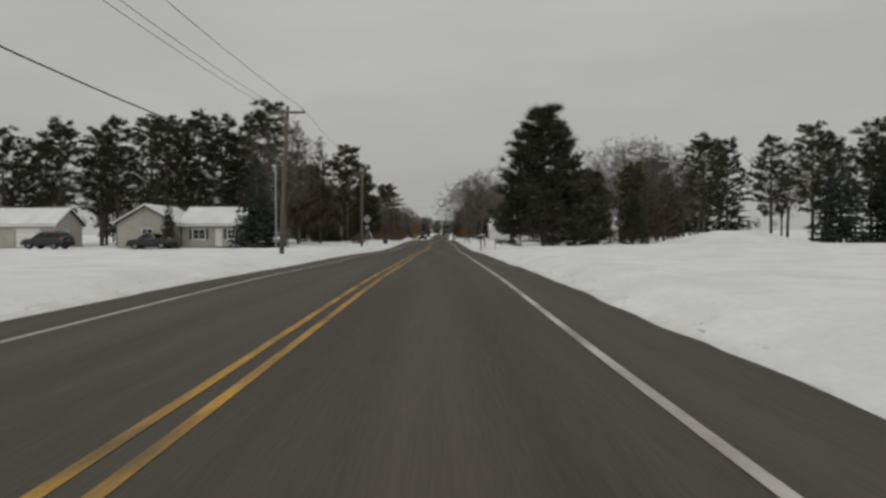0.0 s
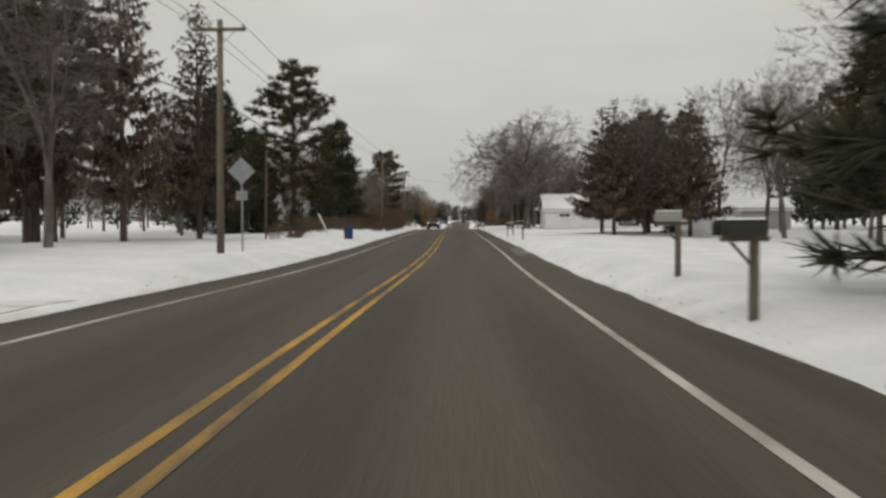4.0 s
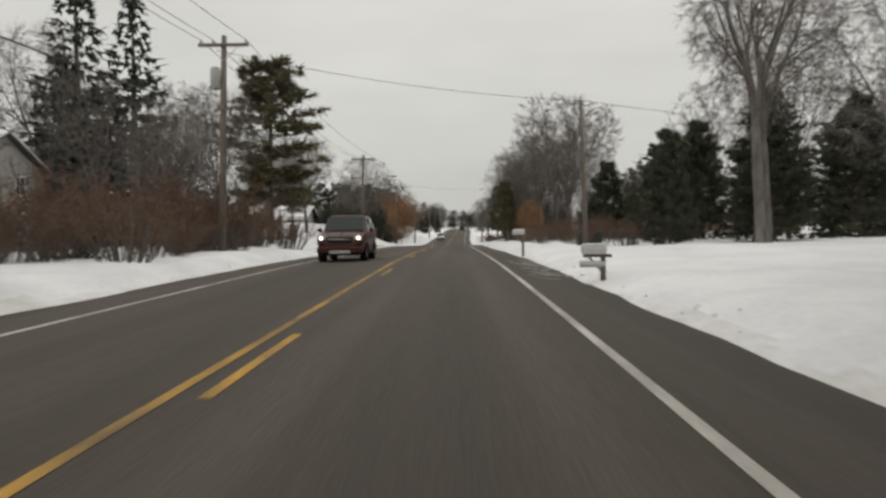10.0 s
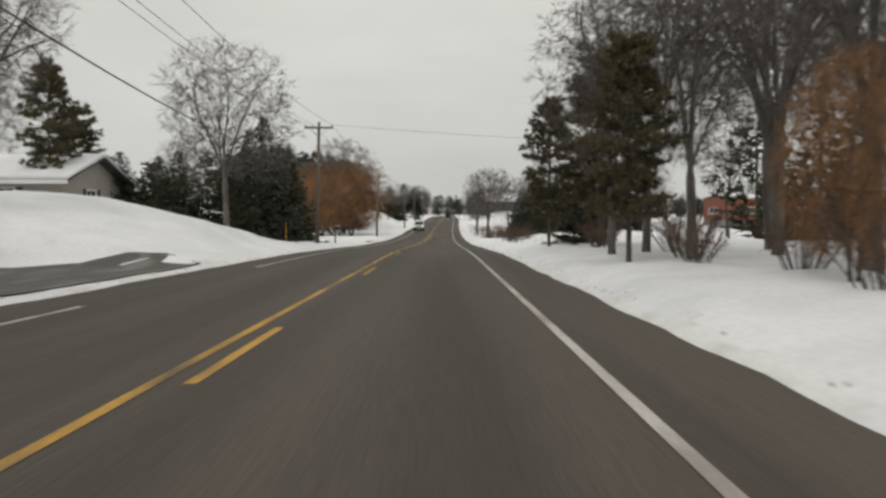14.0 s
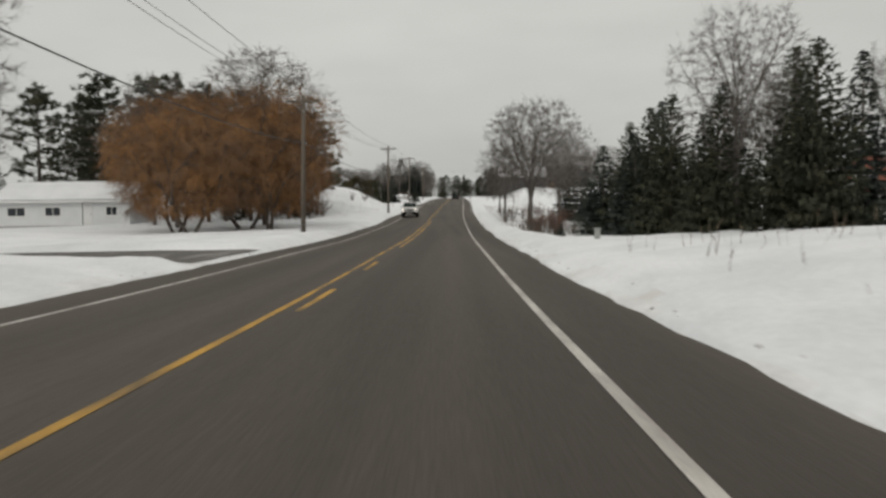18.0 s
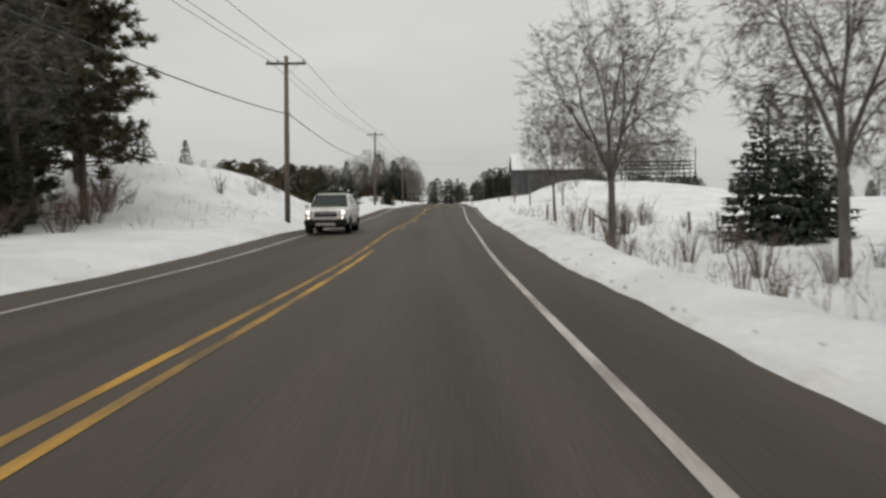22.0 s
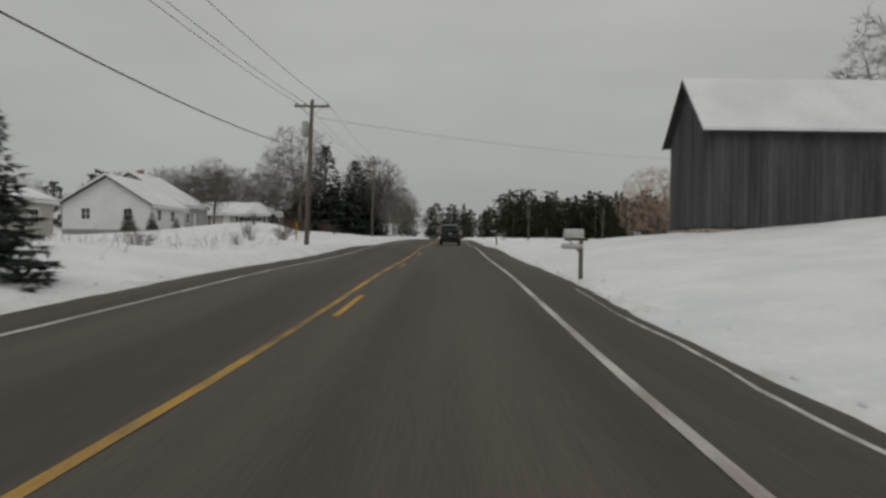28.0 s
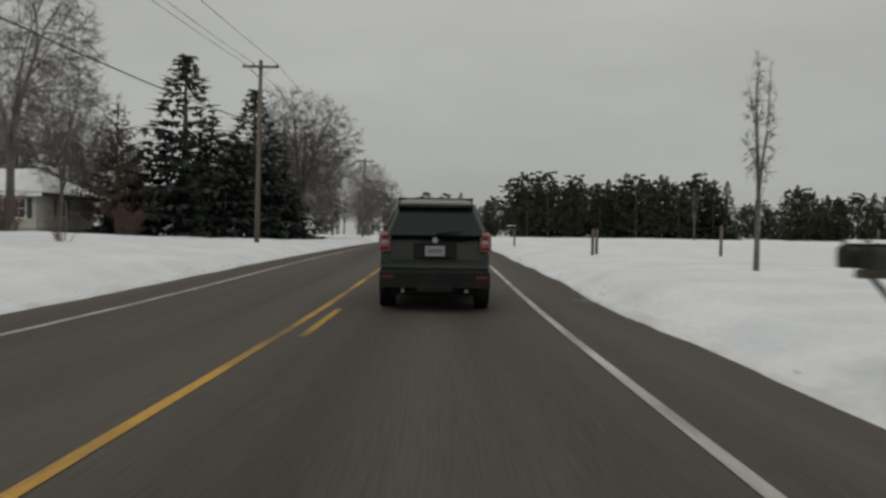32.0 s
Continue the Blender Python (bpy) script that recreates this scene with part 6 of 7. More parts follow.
def vehicle(name, place, heading, paint, label, style="suv", W=1.80, Ht=1.66, lights=False, rails=True, trim="plastic", pickup=False):
    root = empty(name, place, heading, label=label, category="car")
    hw = W / 2
    k = Ht / 1.66
    boxy = style == "boxy"
    rf = 0.57 if not boxy else 0.62
    # y low, y belt, y roof, half width low, mid, belt, roof, z low, z mid, z belt, z roof
    S = [(-2.26, -2.25, -1.92, .76, .86, .84, rf, .42, .72, 1.05, 1.55), (-2.16, -2.13, -1.80, .86, .90, .88, rf + .06, .34, .72, 1.05, 1.60), (-1.3, -1.3, -1.25, .88, .92, .90, rf + .10, .30, .70, 1.04, 1.65),
         (0, 0, -.15, .88, .92, .90, rf + .10, .28, .70, 1.03, 1.66), (.75, .78, .30, .88, .92, .90, rf + .07, .28, .70, 1.02, 1.63), (1.05, 1.08, 1.12, .88, .92, .89, .66, .30, .70, 1.01, 1.06),
         (1.9, 1.9, 1.9, .86, .90, .86, .60, .32, .68, .92, .97), (2.22, 2.20, 2.16, .78, .82, .74, .5, .38, .62, .82, .87), (2.30, 2.28, 2.22, .66, .70, .6, .4, .42, .60, .76, .80)]
    if pickup:
        S = [(-2.28, -2.28, -2.27, .84, .88, .87, .80, .46, .72, 1.02, 1.05), (-2.20, -2.20, -2.19, .88, .92, .90, .84, .42, .72, 1.02, 1.06), (-.72, -.72, -.71, .88, .92, .90, .84, .34, .70, 1.03, 1.07),
             (-.66, -.66, -.52, .88, .92, .90, rf + .06, .32, .70, 1.03, 1.60), (0, 0, -.10, .88, .92, .90, rf + .10, .28, .70, 1.03, 1.66)] + S[4:]
    v, f = [], []
    for yl, yb, yr, a, b, c, d, z0, z1, z2, z3 in S:
        a, b, c, d = a * W / 1.84, b * W / 1.84, c * W / 1.84, d * W / 1.84
        z1, z2, z3 = z1 * k, z2 * k, z3 * k
        half_pts = [(0, yl, z0), (a * .9, yl, z0), (a, yl, z0 + .08), (b, (yl + yb) / 2, z1), (c, yb, z2), (c - .03, yb + (yr - yb) * .08, z2 + .04), (d + .04, yr + (yb - yr) * .08, z3 - .05), (d - .05, yr, z3 - .005), (0, yr, z3 + .01)]
        v += [(-x, y, z) for x, y, z in reversed(half_pts[1:])] + half_pts[:1] + half_pts[1:]
    m = 17
    # order: left top centre ... bottom ... right top centre
    for s in range(len(S) - 1):
        for q in range(m - 1):
            f.append((s * m + q, s * m + q + 1, (s + 1) * m + q + 1, (s + 1) * m + q))
        f.append((s * m + m - 1, s * m, (s + 1) * m, (s + 1) * m + m - 1))
    f.append(tuple(range(m - 1, -1, -1)))
    f.append(tuple((len(S) - 1) * m + q for q in range(m)))
    body = part("body", (v, f), M[paint], root, smooth=True)
    md = body.modifiers.new("round", "BEVEL")
    md.width, md.segments, md.limit_method, md.angle_limit = 0.03, 2, "ANGLE", radians(28)

    def sec(s):
        i = min(int(s), len(S) - 2)
        t = s - i
        return [S[i][q] * (1 - t) + S[i + 1][q] * t for q in range(11)]

    def side_pt(s, t, x, out):
        yl, yb, yr, a, b, c, d, z0, z1, z2, z3 = sec(s)
        c, d = c * W / 1.84, d * W / 1.84
        lo, hi = (c - .03, yb + (yr - yb) * .08, (z2 + .04 / k) * k), (d + .04, yr + (yb - yr) * .08, z3 * k - .05)
        return (x * (lo[0] + (hi[0] - lo[0]) * t + out), lo[1] + (hi[1] - lo[1]) * t, lo[2] + (hi[2] - lo[2]) * t)

    def slab(pts, d):
        """A thin solid over four corners, thickness along d."""
        q = [Vector(p) for p in pts]
        v_ = [tuple(p) for p in q] + [tuple(p + Vector(d)) for p in q]
        return v_, [(3, 2, 1, 0), (4, 5, 6, 7), (0, 1, 5, 4), (1, 2, 6, 5), (2, 3, 7, 6), (3, 0, 4, 7)]

    for x in (-1, 1):
        for a, b in (((3.15, 3.95), (4.05, 4.85)) if pickup else ((0.75, 1.75), (1.85, 2.75), (2.85, 3.85))):
            pts = [side_pt(a, .08, x, .004), side_pt(b, .08, x, .004), side_pt(b, .86, x, .004), side_pt(a, .86, x, .004)]
            part("side_window", slab(pts, (x * .012, 0, .004)), M["car_glass"], root)
    c0, d0 = S[0][5] * W / 1.84, S[0][6] * W / 1.84
    if pickup:
        part("bed_rail", box(-hw + .05, -2.2, 1.075 * k, hw - .05, -.75, 1.10 * k, .01), M["plastic"], root, "black bed cover")
        part("cab_window", box(-d0 + .05, -.70, 1.20 * k, d0 - .05, -.60, 1.48 * k, .01), M["car_glass"], root)
    else:
        rw = [(-c0 + .08, -2.262, 1.10 * k), (c0 - .08, -2.262, 1.10 * k), (d0 + .01, -1.965, 1.505 * k), (-d0 - .01, -1.965, 1.505 * k)]
        g = part("rear_window", slab(rw, (0, -.014, .012)), M["car_glass"], root)
        part("wiper", tube([(0.02, -2.285, 1.14 * k), (0.30, -2.275, 1.16 * k), (0.44, -2.27, 1.18 * k)], [.016, .012, .008], 5), M["plastic"], g)
        # pale gray panel: the sky's reflection on the roof, put into its colour
        part("roof_salt", box(-d0 + .06, -1.72, 1.665 * k, d0 - .06, .05, 1.678 * k, .004), M["box_grey"], root, "roof panel painted pale as reflected sky")
        # pale strip paints the sky's reflection along the rear edge of the roof
        part("roof_edge", box(-d0 - .02, -1.90, 1.598 * k, d0 + .02, -1.78, 1.65 * k, .02), M["box_grey"], root, "rear roof edge painted pale as reflected sky")
        part("spoiler", box(-d0 - .06, -2.06, 1.545 * k, d0 + .06, -1.80, 1.59 * k, .015), M[paint], root)
    ws = [(-.76 * W / 1.84, 1.115, 1.085 * k), (.76 * W / 1.84, 1.115, 1.085 * k), (d0 + .06, .41, 1.575 * k), (-d0 - .06, .41, 1.575 * k)]
    part("windscreen", slab(ws, (0, .02, .022)), M["car_glass"], root)
    # rear details
    part("rear_bumper", box(-hw + .03, -2.36, .36, hw - .03, -2.20, .66, .05), M["plastic"], root)
    part("bumper_top", box(-hw + .06, -2.33, .661, hw - .06, -2.22, .72, .02), M[paint], root)
    part("tailgate_trim", box(-.36, -2.292, .965 * k, .36, -2.25, 1.005 * k, .012), M["chrome" if lights else "plastic"], root)
    pl = part("number_plate", box(-.16, -2.298, .80 * k, .16, -2.262, .95 * k), M["plate"], root, "white number plate")
    part("plate_bar", box(-.12, -2.303, .85 * k, .12, -2.299, .91 * k), M["plate_bar"], pl)
    part("tailgate_crease", box(-hw + .20, -2.285, .735 * k, hw - .20, -2.25, .745 * k, .003), M[paint], root)
    part("plate_recess", box(-.36, -2.277, .78 * k, .36, -2.245, .965 * k, .01), M["plastic"], root)
    part("tow_cover", box(-.30, -2.372, .30, .30, -2.30, .40, .02), M["plastic"], root)
    for x in (-.52, .52):
        part("tailpipe", tube([(x, -2.39, .31), (x, -2.1, .31)], [.035, .035], 10), M["chrome"], root, "bright exhaust tip")
    part("badge", tube([(0, -2.288, 1.035 * k), (0, -2.262, 1.035 * k)], [.05, .055], 12), M["chrome"], root)
    for x in (-1, 1):
        def corner(i0, i1, y0, y1, z0, z1, c):
            return box(min(x * i0, x * i1), y0, z0, max(x * i0, x * i1), y1, z1, c)
        tl = part("tail_light", corner(hw - .20, hw - .015, -2.285, -1.98, .865 * k, 1.16 * k, .045), M["tail_clear"], root, "pale red and clear tail light")
        part("brake_lens", corner(hw - .185, hw - .04, -2.296, -2.2, .885 * k, .945 * k, .015), M["tail_red"], tl, "deep red brake lens")
        part("reverse_lens", corner(hw - .175, hw - .06, -2.296, -2.2, .985 * k, 1.03 * k, .012), M["lens_pale"], tl, "clear reversing lens")
        part("upper_lens", corner(hw - .175, hw - .06, -2.294, -2.2, 1.05 * k, 1.12 * k, .02), M["tail_red"], tl)
        part("reflector", corner(hw - .26, hw - .08, -2.372, -2.35, .51, .55, .006), M["tail_red"], root, "red bumper reflector")
        mi = part("mirror", box(min(x * (hw + .0), x * (hw + .18)), .62, 1.04 * k, max(x * (hw + .0), x * (hw + .18)), .74, 1.18 * k, .03), M[paint], root)
        part("mirror_glass", box(min(x * (hw + .02), x * (hw + .16)), .612, 1.055 * k, max(x * (hw + .02), x * (hw + .16)), .619, 1.165 * k), M["chrome"], mi)
        part("sill", box(min(x * (hw - .10), x * (hw - .01)), -1.0, .27, max(x * (hw - .10), x * (hw - .01)), 1.0, .40, .02), M["plastic"], root)
        if rails:
            part("roof_rail", tube([(x * (d0 + .03), -1.65, 1.60 * k), (x * (d0 + .05), -1.5, 1.70 * k), (x * (d0 + .05), -.1, 1.715 * k), (x * (d0 + .05), .15, 1.62 * k)], [.02, .02, .02, .02], 6), M["plastic"], root)
        hl = part("headlight", box(min(x * (hw - .42), x * (hw - .09)), 2.10, .76 * k, max(x * (hw - .42), x * (hw - .09)), 2.27, .88 * k, .03), M["tail_clear"] if not lights else M["chrome"], root, "clear headlight")
        part("headlight_lamp", tube([(x * (hw - .22), 2.26, .82 * k), (x * (hw - .22), 2.29, .82 * k)], [.075, .06], 14), M["head_on"] if lights else M["silver"], hl)
        fl = part("fog_light", box(min(x * (hw - .36), x * (hw - .14)), 2.20, .56 * k, max(x * (hw - .36), x * (hw - .14)), 2.31, .66 * k, .02), M["plastic"], root)
        if lights and paint == "paint_white":
            part("fog_lamp_lens", tube([(x * (hw - .25), 2.305, .61 * k), (x * (hw - .25), 2.33, .61 * k)], [.05, .045], 12), M["head_on"], fl)
    part("grille", box(-.46, 2.20, .68 * k, .46, 2.315, .86 * k, .03), M["plastic"], root)
    part("grille_bar", box(-.42, 2.30, .76 * k, .42, 2.33, .79 * k, .008), M["chrome"], root)
    part("front_bumper", box(-hw + .06, 2.12, .34, hw - .06, 2.34, .56, .05), M["plastic" if paint != "paint_red" else paint], root)
    part("skid_plate", box(-.4, 2.2, .30, .4, 2.352, .42, .02), M["silver"], root)
    part("underbody", box(-hw + .22, -2.1, .22, hw - .22, 2.05, .34), M["plastic"], root)
    if rails:
        for y in (-1.15, -.35):
            part("cross_bar", tube([(-d0 - .05, y, 1.71 * k), (d0 + .05, y, 1.71 * k)], [.018, .018], 6), M["plastic"], root)
    for x in (-1, 1):
        for y in (-1.32, 1.36):
            w = part("wheel", ring_profile([(-.10, .20), (-.105, .29), (-.085, .335), (-.04, .345), (.04, .345), (.085, .335), (.105, .29), (.10, .20)], x * (hw - .12), 26, 0, y, .345), M["rubber"], root, "black winter tyre", smooth=True)
            part("rim", ring_profile([(-.02, .0), (x * .03, .06), (x * .06, .10), (x * .05, .17), (x * .095, .21)], x * (hw - .12), 20, 0, y, .345), M["rim"], w, smooth=True)
            part("wheel_arch", ring_profile([(-.13, .37), (.115, .37), (.12, .40), (-.13, .40)], x * (hw - .12), 26, 0, y, .36), M["plastic"], root, smooth=True)
    return root


vehicle("suv", on_road(1.72, 452.3), -0.6, "paint_green", "dark green SUV with roof bars, dusty with road salt, sky reflection painted on its roof", W=1.88, Ht=1.82)
vehicle("suv", on_road(-2.7, 329.0), 180, "paint_white", "pearl white SUV with its headlights on in the oncoming lane", W=1.88, Ht=1.68, lights=True)
vehicle("suv", on_road(-2.3, 169.2), 180, "paint_red", "dark maroon boxy SUV with its headlights on in the oncoming lane", style="boxy", W=1.86, Ht=1.78, lights=True)
vehicle("suv", spot(-36.5, 66.5), 80, "paint_dark", "dark SUV parked in the snowy yard", W=1.8, Ht=1.6)
vehicle("pickup_truck", spot(-28.0, 70.5), 88, "paint_dark", "black pickup truck parked before the tan house", W=1.85, Ht=1.62, rails=False, pickup=True)
vehicle("car", spot(-31.5, 222.5), 80, "paint_white", "white car parked before the ranch house under snow", W=1.75, Ht=1.45, rails=False)


# ---------------------------------------------------------------- mailboxes, signs, posts
def mailbox(u, y, mat="box_black", h=1.0, two=False, tube_box=False, heading=0.0, label="", big=False):
    root = empty("mailbox", spot(u, y), heading, label=label or "rural mailbox on a wooden post in the snow bank", category="mailbox", group="mailboxes")
    part("post", box(-.05, -.05, -.5, .05, .05, h, .008), M["post_wood"], root)
    part("arm", box(-.42, -.045, h, .18, .045, h + .07, .006), M["post_wood"], root)
    part("arm_brace", tube([(.0, 0, h - .34), (-.30, 0, h)], [.028, .028], 4), M["post_wood"], root)
    for i in range(2 if two else 1):
        oy = (-.16 + .32 * i) if two else 0
        prof = [(math.cos(a) * .085, .11 + math.sin(a) * .085) for a in np.linspace(0, math.pi, 9)]
        prof = [(.085, 0)] + prof + [(-.085, 0)]
        n = len(prof)
        v = [(-.44, oy + a, h + .075 + b) for a, b in prof] + [(.06, oy + a, h + .075 + b) for a, b in prof]
        f = [(j, (j + 1) % n, n + (j + 1) % n, n + j) for j in range(n)] + [tuple(range(n - 1, -1, -1)), tuple(range(n, 2 * n))]
        bx = part("box", (v, f), M[mat], root)
        part("door", box(-.455, oy - .082, h + .078, -.441, oy + .082, h + .24, .01), M[mat], bx)
        part("flag", box(-.2, oy + .088, h + .16, -.02, oy + .096, h + .22), M["tail_red"], bx, "red flag")
        part("snow_cap", ([(-.44 + (.5) * i2 / 4, oy + a * 1.02, h + .075 + b + (.03 if 2 < q < n - 3 else .0)) for i2 in range(5) for q, (a, b) in enumerate(prof)],
                          [(i2 * n + q, i2 * n + q + 1, (i2 + 1) * n + q + 1, (i2 + 1) * n + q) for i2 in range(4) for q in range(3, n - 4)]), M["snow"], bx)
    if tube_box:
        part("paper_tube", tube([(-.5, 0, h - .14), (.05, 0, h - .14)], [.075, .075], 10), M["box_white"], root, "white newspaper tube")
    return root


mailbox(5.4, 60.6, label="dark mailbox pair on a post by the drive", two=True)
mailbox(6.0, 66.0, mat="box_grey", label="gray mailbox beside the lane")
mailbox(5.7, 100.3, h=0.95, label="dark mailbox on a thin post before the garage")
big = empty("mailbox_stand", spot(5.75, 111.8), label="heavy timber stand carrying two snow-capped mailboxes", category="mailbox")
for dx in (-.42, .42):
    part("post", box(dx - .07, -.07, -.5, dx + .07, .07, .95, .012), M["post_wood"], big)
part("beam", box(-.62, -.08, .95, .62, .08, 1.08, .012), M["post_wood"], big)
for s in (-1, 1):
    part("knee_brace", tube([(s * .42, 0, .45), (s * .02, 0, .95)], [.05, .05], 4), M["post_wood"], big)
for dx in (-.3, .3):
    b_ = part("box", box(dx - .24, -.17, 1.083, dx + .24, .28, 1.40, .07), M["box_black"], big)
    part("snow_cap", box(dx - .23, -.16, 1.404, dx + .23, .27, 1.47, .06), M["snow"], b_)
big.scale = (0.56, 0.73, 0.73)
mailbox(5.2, 155.1, mat="box_white", h=0.5, tube_box=True, label="white mailbox and paper tube on one post")
mailbox(5.0, 171.0, mat="box_white", h=0.85, label="white mailbox on a dark post in the plowed bank")
mailbox(-5.9, 246.5, heading=180, label="dark mailbox under the spruces")
mailbox(5.2, 403.0, mat="box_white", tube_box=True, label="leaning white mailbox near the barn")
mailbox(5.5, 443.6, h=0.85, two=True, label="pair of dark mailboxes on a weathered post")
mailbox(6.2, 483.0, label="dark mailbox far along the road")


def signpost(u, y, h, kind, label):
    root = empty("road_sign", spot(u, y), label=label, category="sign")
    part("post", box(-.03, -.02, -.5, .03, .02, h, 0), M["galv"], root)
    if kind == "diamond":
        r = .53
        v = [(0, -.03, h - .75), (r, -.03, h - .75 + r), (0, -.03, h - .75 + 2 * r), (-r, -.03, h - .75 + r)]
        v += [(a, -.022, c) for a, b, c in v]
        part("panel", (v, [(0, 1, 2, 3), (7, 6, 5, 4), (0, 4, 5, 1), (1, 5, 6, 2), (2, 6, 7, 3), (3, 7, 4, 0)]), M["galv"], root, "bare metal back of a diamond sign")
        part("plaque", box(-.22, -.03, h - 1.35, .22, -.022, h - .98), M["galv"], root)
    else:
        part("panel", box(-.26, -.03, h - .42, .26, -.022, h), M["box_white"], root, "small pale rectangular panel")
        part("bar", box(-.16, -.035, h - .26, .16, -.031, h - .18), M["plate_bar"], root)
    return root


signpost(-6.9, 79.6, 3.35, "diamond", "diamond road sign seen from its bare metal back")
signpost(-7.4, 203.4, 1.6, "panel", "thin street sign at the side street")
signpost(-10.6, 437.0, 1.3, "panel", "small white sign in the snowy yard")
yard = empty("yard_sign", spot(17.9, 447.4), label="small real-estate style yard sign frame on two legs", category="sign")
for s in (-.3, .3):
    part("leg", box(s - .03, -.03, -.4, s + .03, .03, 1.05), M["galv"], yard)
part("board", box(-.269, -.025, .35, .269, .025, .98), M["galv"], yard)


def post(u, y, h=1.0, r=.065, mat="post_wood", label="weathered wooden fence post in the snow", group="fence posts", lean=0.0, name="fence_post"):
    ob = mesh_object(name, *tube([(0, 0, -.5), (lean * h * .5, 0, h * .5), (lean * h, .01, h)], [r, r * .95, r * .9], 7), M[mat])
    ob.matrix_world = Matrix.Translation(spot(u, y))
    return tagged(ob, label, "post", group)


for u, y, h in ((9.7, 334.6, 1.0), (8.9, 329.5, 1.0), (10.6, 330.8, 1.0), (13.8, 331.2, 1.0), (8.3, 341.0, 0.9), (8.2, 389.8, 1.2), (8.9, 373.2, 1.1), (9.4, 361.9, 1.45), (11.3, 355.0, 1.4),
                (10.4, 396.6, 1.5), (10.8, 395.8, 1.5), (7.6, 466.2, 1.0), (7.9, 466.9, 1.0), (6.9, 190.2, .9), (7.2, 190.8, .9), (12.5, 466, 1.2), (24, 475, 1.2)):
    post(u, y, h, lean=0.03 * math.sin(y))
rail_a, rail_b = spot(9.0, 330.0, 0.85), spot(10.4, 330.6, 0.3)
tagged(mesh_object("fence_rail", *tube([tuple(rail_a), tuple(rail_b)], [.05, .045], 6), M["post_wood"]), "fallen split rail leaning between fence posts", "rail")
for i in range(7):
    post(-5.9 - i * 1.1, 199.3 - i * .12, .8, .025, "galv", "thin metal yard fence post", "yard fence", name="yard_fence_post")
for a in range(6):
    p, q = spot(-5.9 - a * 1.1, 199.3 - a * .12, .72), spot(-7.0 - a * 1.1, 199.18 - a * .12, .72)
    tagged(mesh_object("fence_wire", *tube([tuple(p), tuple(q)], [.008, .008], 4), M["galv"]), "thin wire strung along the yard fence", "wire", "yard fence")
for u, y, h in ((-7.9, 238.6, 1.3), (6.1, 52.5, .75), (-8.2, 431.5, 1.2), (-7.3, 107.5, .7)):
    ob = mesh_object("marker_post", *tube([(0, 0, -.3), (0, 0, h * .8), (0, 0, h)], [.04, .04, .025], 8), M["marker_yellow"])
    ob.matrix_world = Matrix.Translation(spot(u, y))
    tagged(ob, "yellow plastic utility marker post in the snow", "marker post", "marker posts")

bin_ = empty("trash_bin", spot(-6.75, 106.0), 12, label="dark blue wheeled rubbish bin in the snow bank", category="bin")
part("body", ([(-.27, -.3, .05), (.27, -.3, .05), (.27, .27, .05), (-.27, .27, .05), (-.32, -.36, .98), (.32, -.36, .98), (.32, .32, .98), (-.32, .32, .98)],
              [(3, 2, 1, 0), (4, 5, 6, 7), (0, 1, 5, 4), (1, 2, 6, 5), (2, 3, 7, 6), (3, 0, 4, 7)]), M["bin_blue"], bin_)
part("lid", box(-.34, -.38, .985, .34, .36, 1.06, .03), M["bin_blue"], bin_)
part("handle", tube([(-.25, .38, .95), (.25, .38, .95)], [.02, .02], 6), M["bin_blue"], bin_)
for s in (-.29, .29):
    part("wheel", ring_profile([(-.03, .0), (-.03, .11), (.03, .11), (.03, 0)], s, 14, 0, .27, .12), M["rubber"], bin_)
dump = empty("dumpster", spot(9.2, 178.5, -0.28), label="dark green metal refuse container behind the snow bank", category="dumpster")
part("body", box(-.6, -.4, .05, .6, .4, .9, .03), M["box_green"], dump)
part("lid", box(-.64, -.44, .905, .64, .44, .98, .03), M["box_green"], dump)
part("stripe", box(-.4, -.41, .70, .4, -.402, .76), M["tail_red"], dump, "red painted stripe")
util = empty("utility_box", spot(-7.0, 200.8, -0.2), label="gray-green utility pedestal in the snow", category="utility box")
part("body", box(-.25, -.2, -.2, .25, .2, .75, .03), M["box_grey"], util)
part("snow_cap", box(-.25, -.2, .753, .25, .2, .85, .06), M["snow"], util)
util2 = empty("utility_box", spot(7.7, 269.6), label="small gray utility box below the spruces", category="utility box")
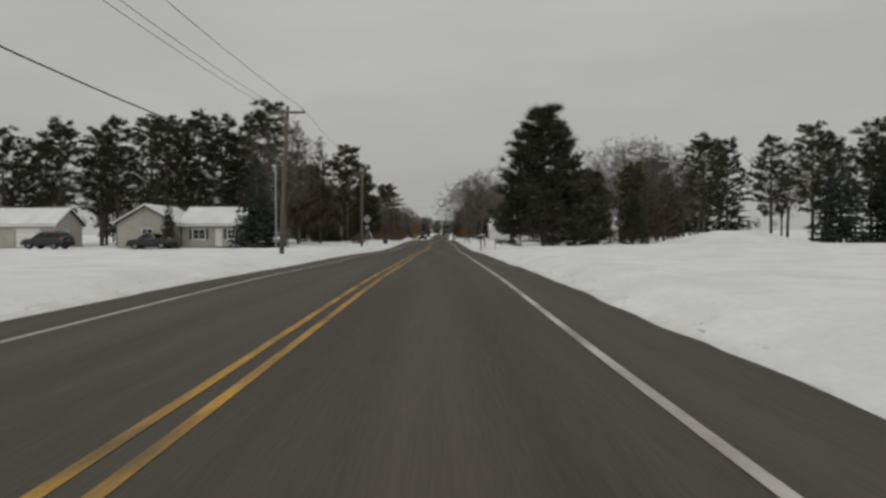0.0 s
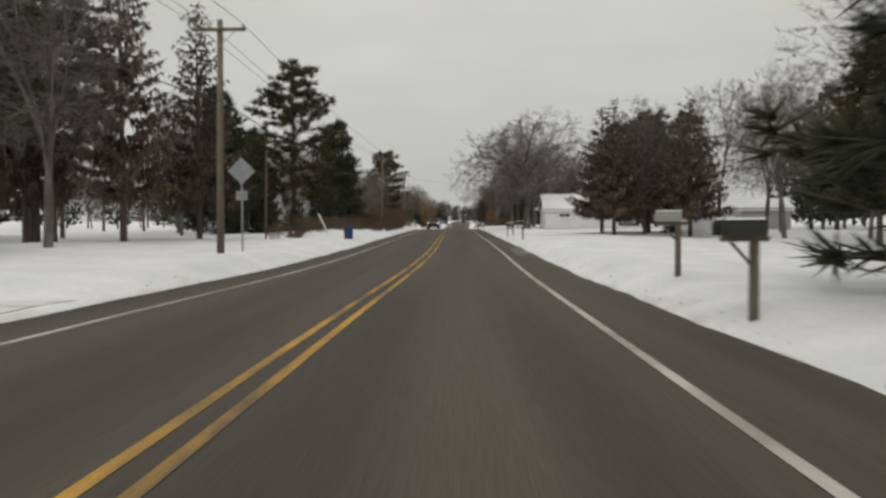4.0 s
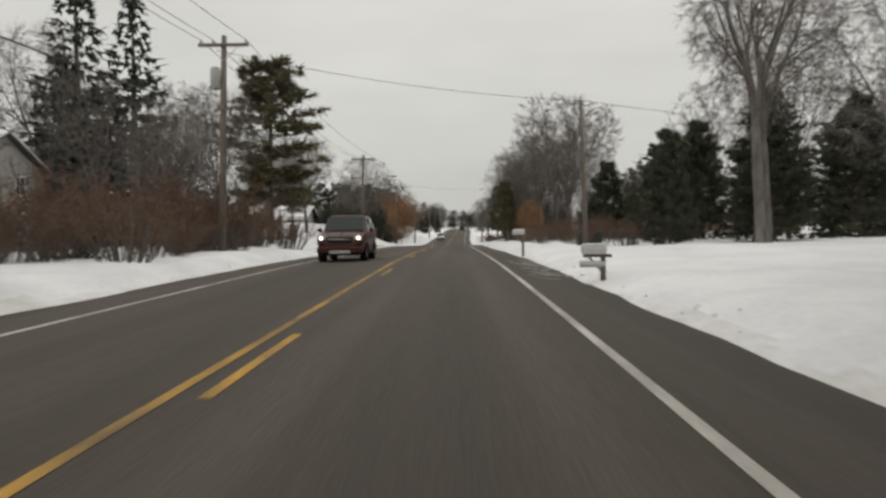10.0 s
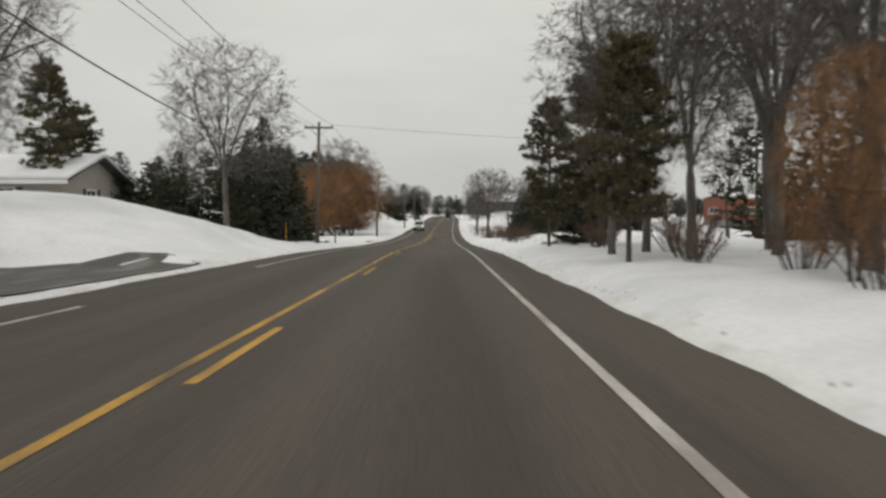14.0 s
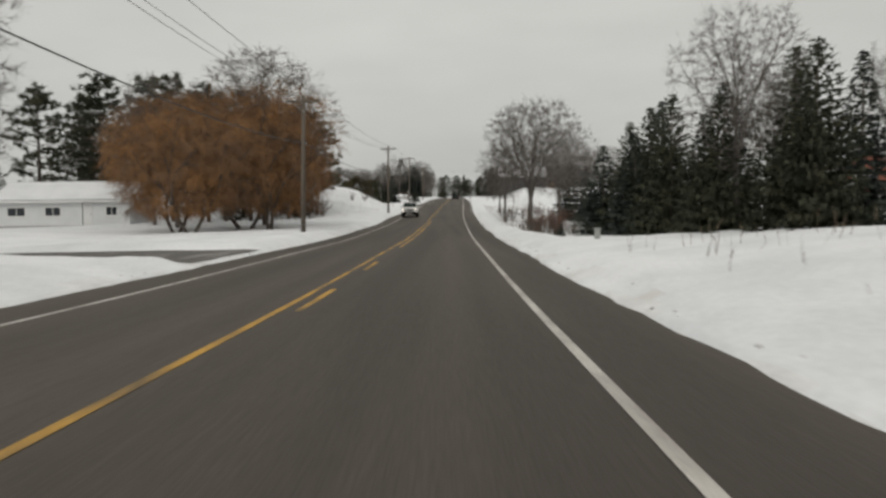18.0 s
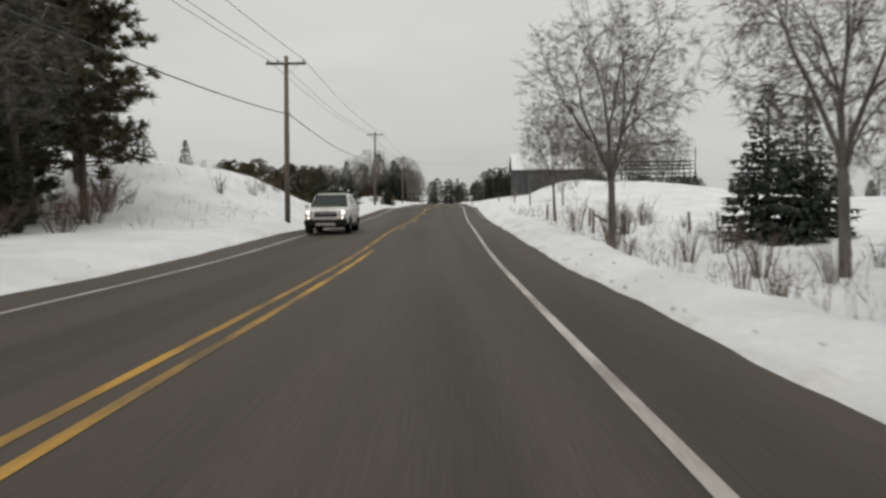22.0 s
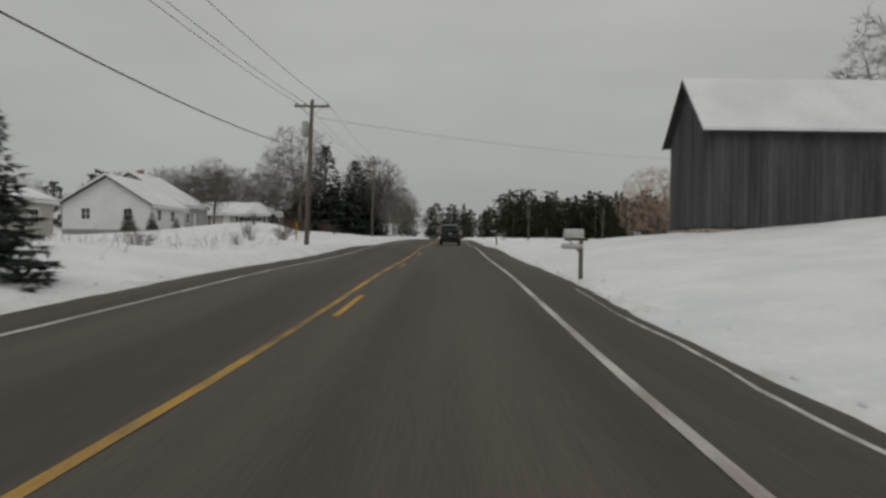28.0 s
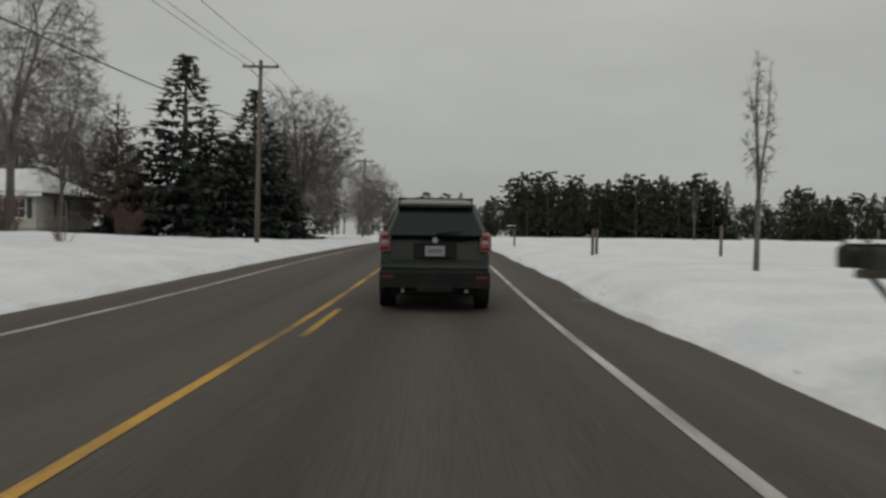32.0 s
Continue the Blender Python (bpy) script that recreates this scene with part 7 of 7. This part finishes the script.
part("body", box(-.10, -.09, -.2, .10, .09, .36, .015), M["box_grey"], util2)
part("lid", box(-.115, -.105, .363, .115, .105, .40, .012), M["box_grey"], util2)

# plowed snow lumps along the edges and dry weeds in the fields
rnd = random.Random(5)
v, f = [], []
for i in range(900):
    s = rnd.choice((-1, 1))
    y = rnd.uniform(-20, 500)
    u = s * (5.05 + abs(rnd.gauss(0, .22)))
    r = rnd.uniform(.02, .045)
    c = spot(u, y, r * .3)
    n = len(v)
    for a in range(6):
        for b in (-.5, .45):
            q = r * rnd.uniform(.7, 1.2) * math.cos(b)
            v.append((c.x + q * math.cos(a * 1.047), c.y + q * math.sin(a * 1.047), c.z + r * math.sin(b)))
    v += [(c.x, c.y, c.z - r), (c.x + rnd.uniform(-.02, .02), c.y, c.z + r * .85)]
    for a in range(6):
        p, q = n + a * 2, n + (a + 1) % 6 * 2
        f += [(p, q, q + 1, p + 1), (p, n + 12, q), (p + 1, q + 1, n + 13)]
tagged(mesh_object("snow_lumps", v, f, M["dirty_snow"], True), "broken lumps of plowed dirty snow on the verge", "snow", kind="stuff")
v, f = [], []
for y0, y1, u0, u1, n in ((296, 352, 6.6, 15, 1500), (326, 366, -26, -7, 900), (398, 440, -14, -7, 350), (345, 372, 10, 16, 250), (226, 262, 6.5, 12, 200)):
    for i in range(n):
        p = spot(rnd.uniform(u0, u1), rnd.uniform(y0, y1), -.03)
        q = p + Vector((rnd.gauss(0, .10), rnd.gauss(0, .10), rnd.uniform(.2, .65)))
        strip(v, f, p, q, .008)
        if rnd.random() < .5:
            strip(v, f, p.lerp(q, .6), q + Vector((rnd.gauss(0, .1), rnd.gauss(0, .1), .05)), .014)
tagged(mesh_object("dry_weeds", v, f, M["weed"]), "dry brown weed stalks standing through the snow", "weeds", kind="stuff")

guard = mesh_object("tree_guard", *tube([(0, 0, -.1), (0, 0, .55), (0, 0, .56)], [.17, .16, .15], 12), M["box_white"])
guard.matrix_world = Matrix.Translation(spot(8.9, 142.4))
tagged(guard, "white plastic guard wrapped round a tree trunk", "tree guard")
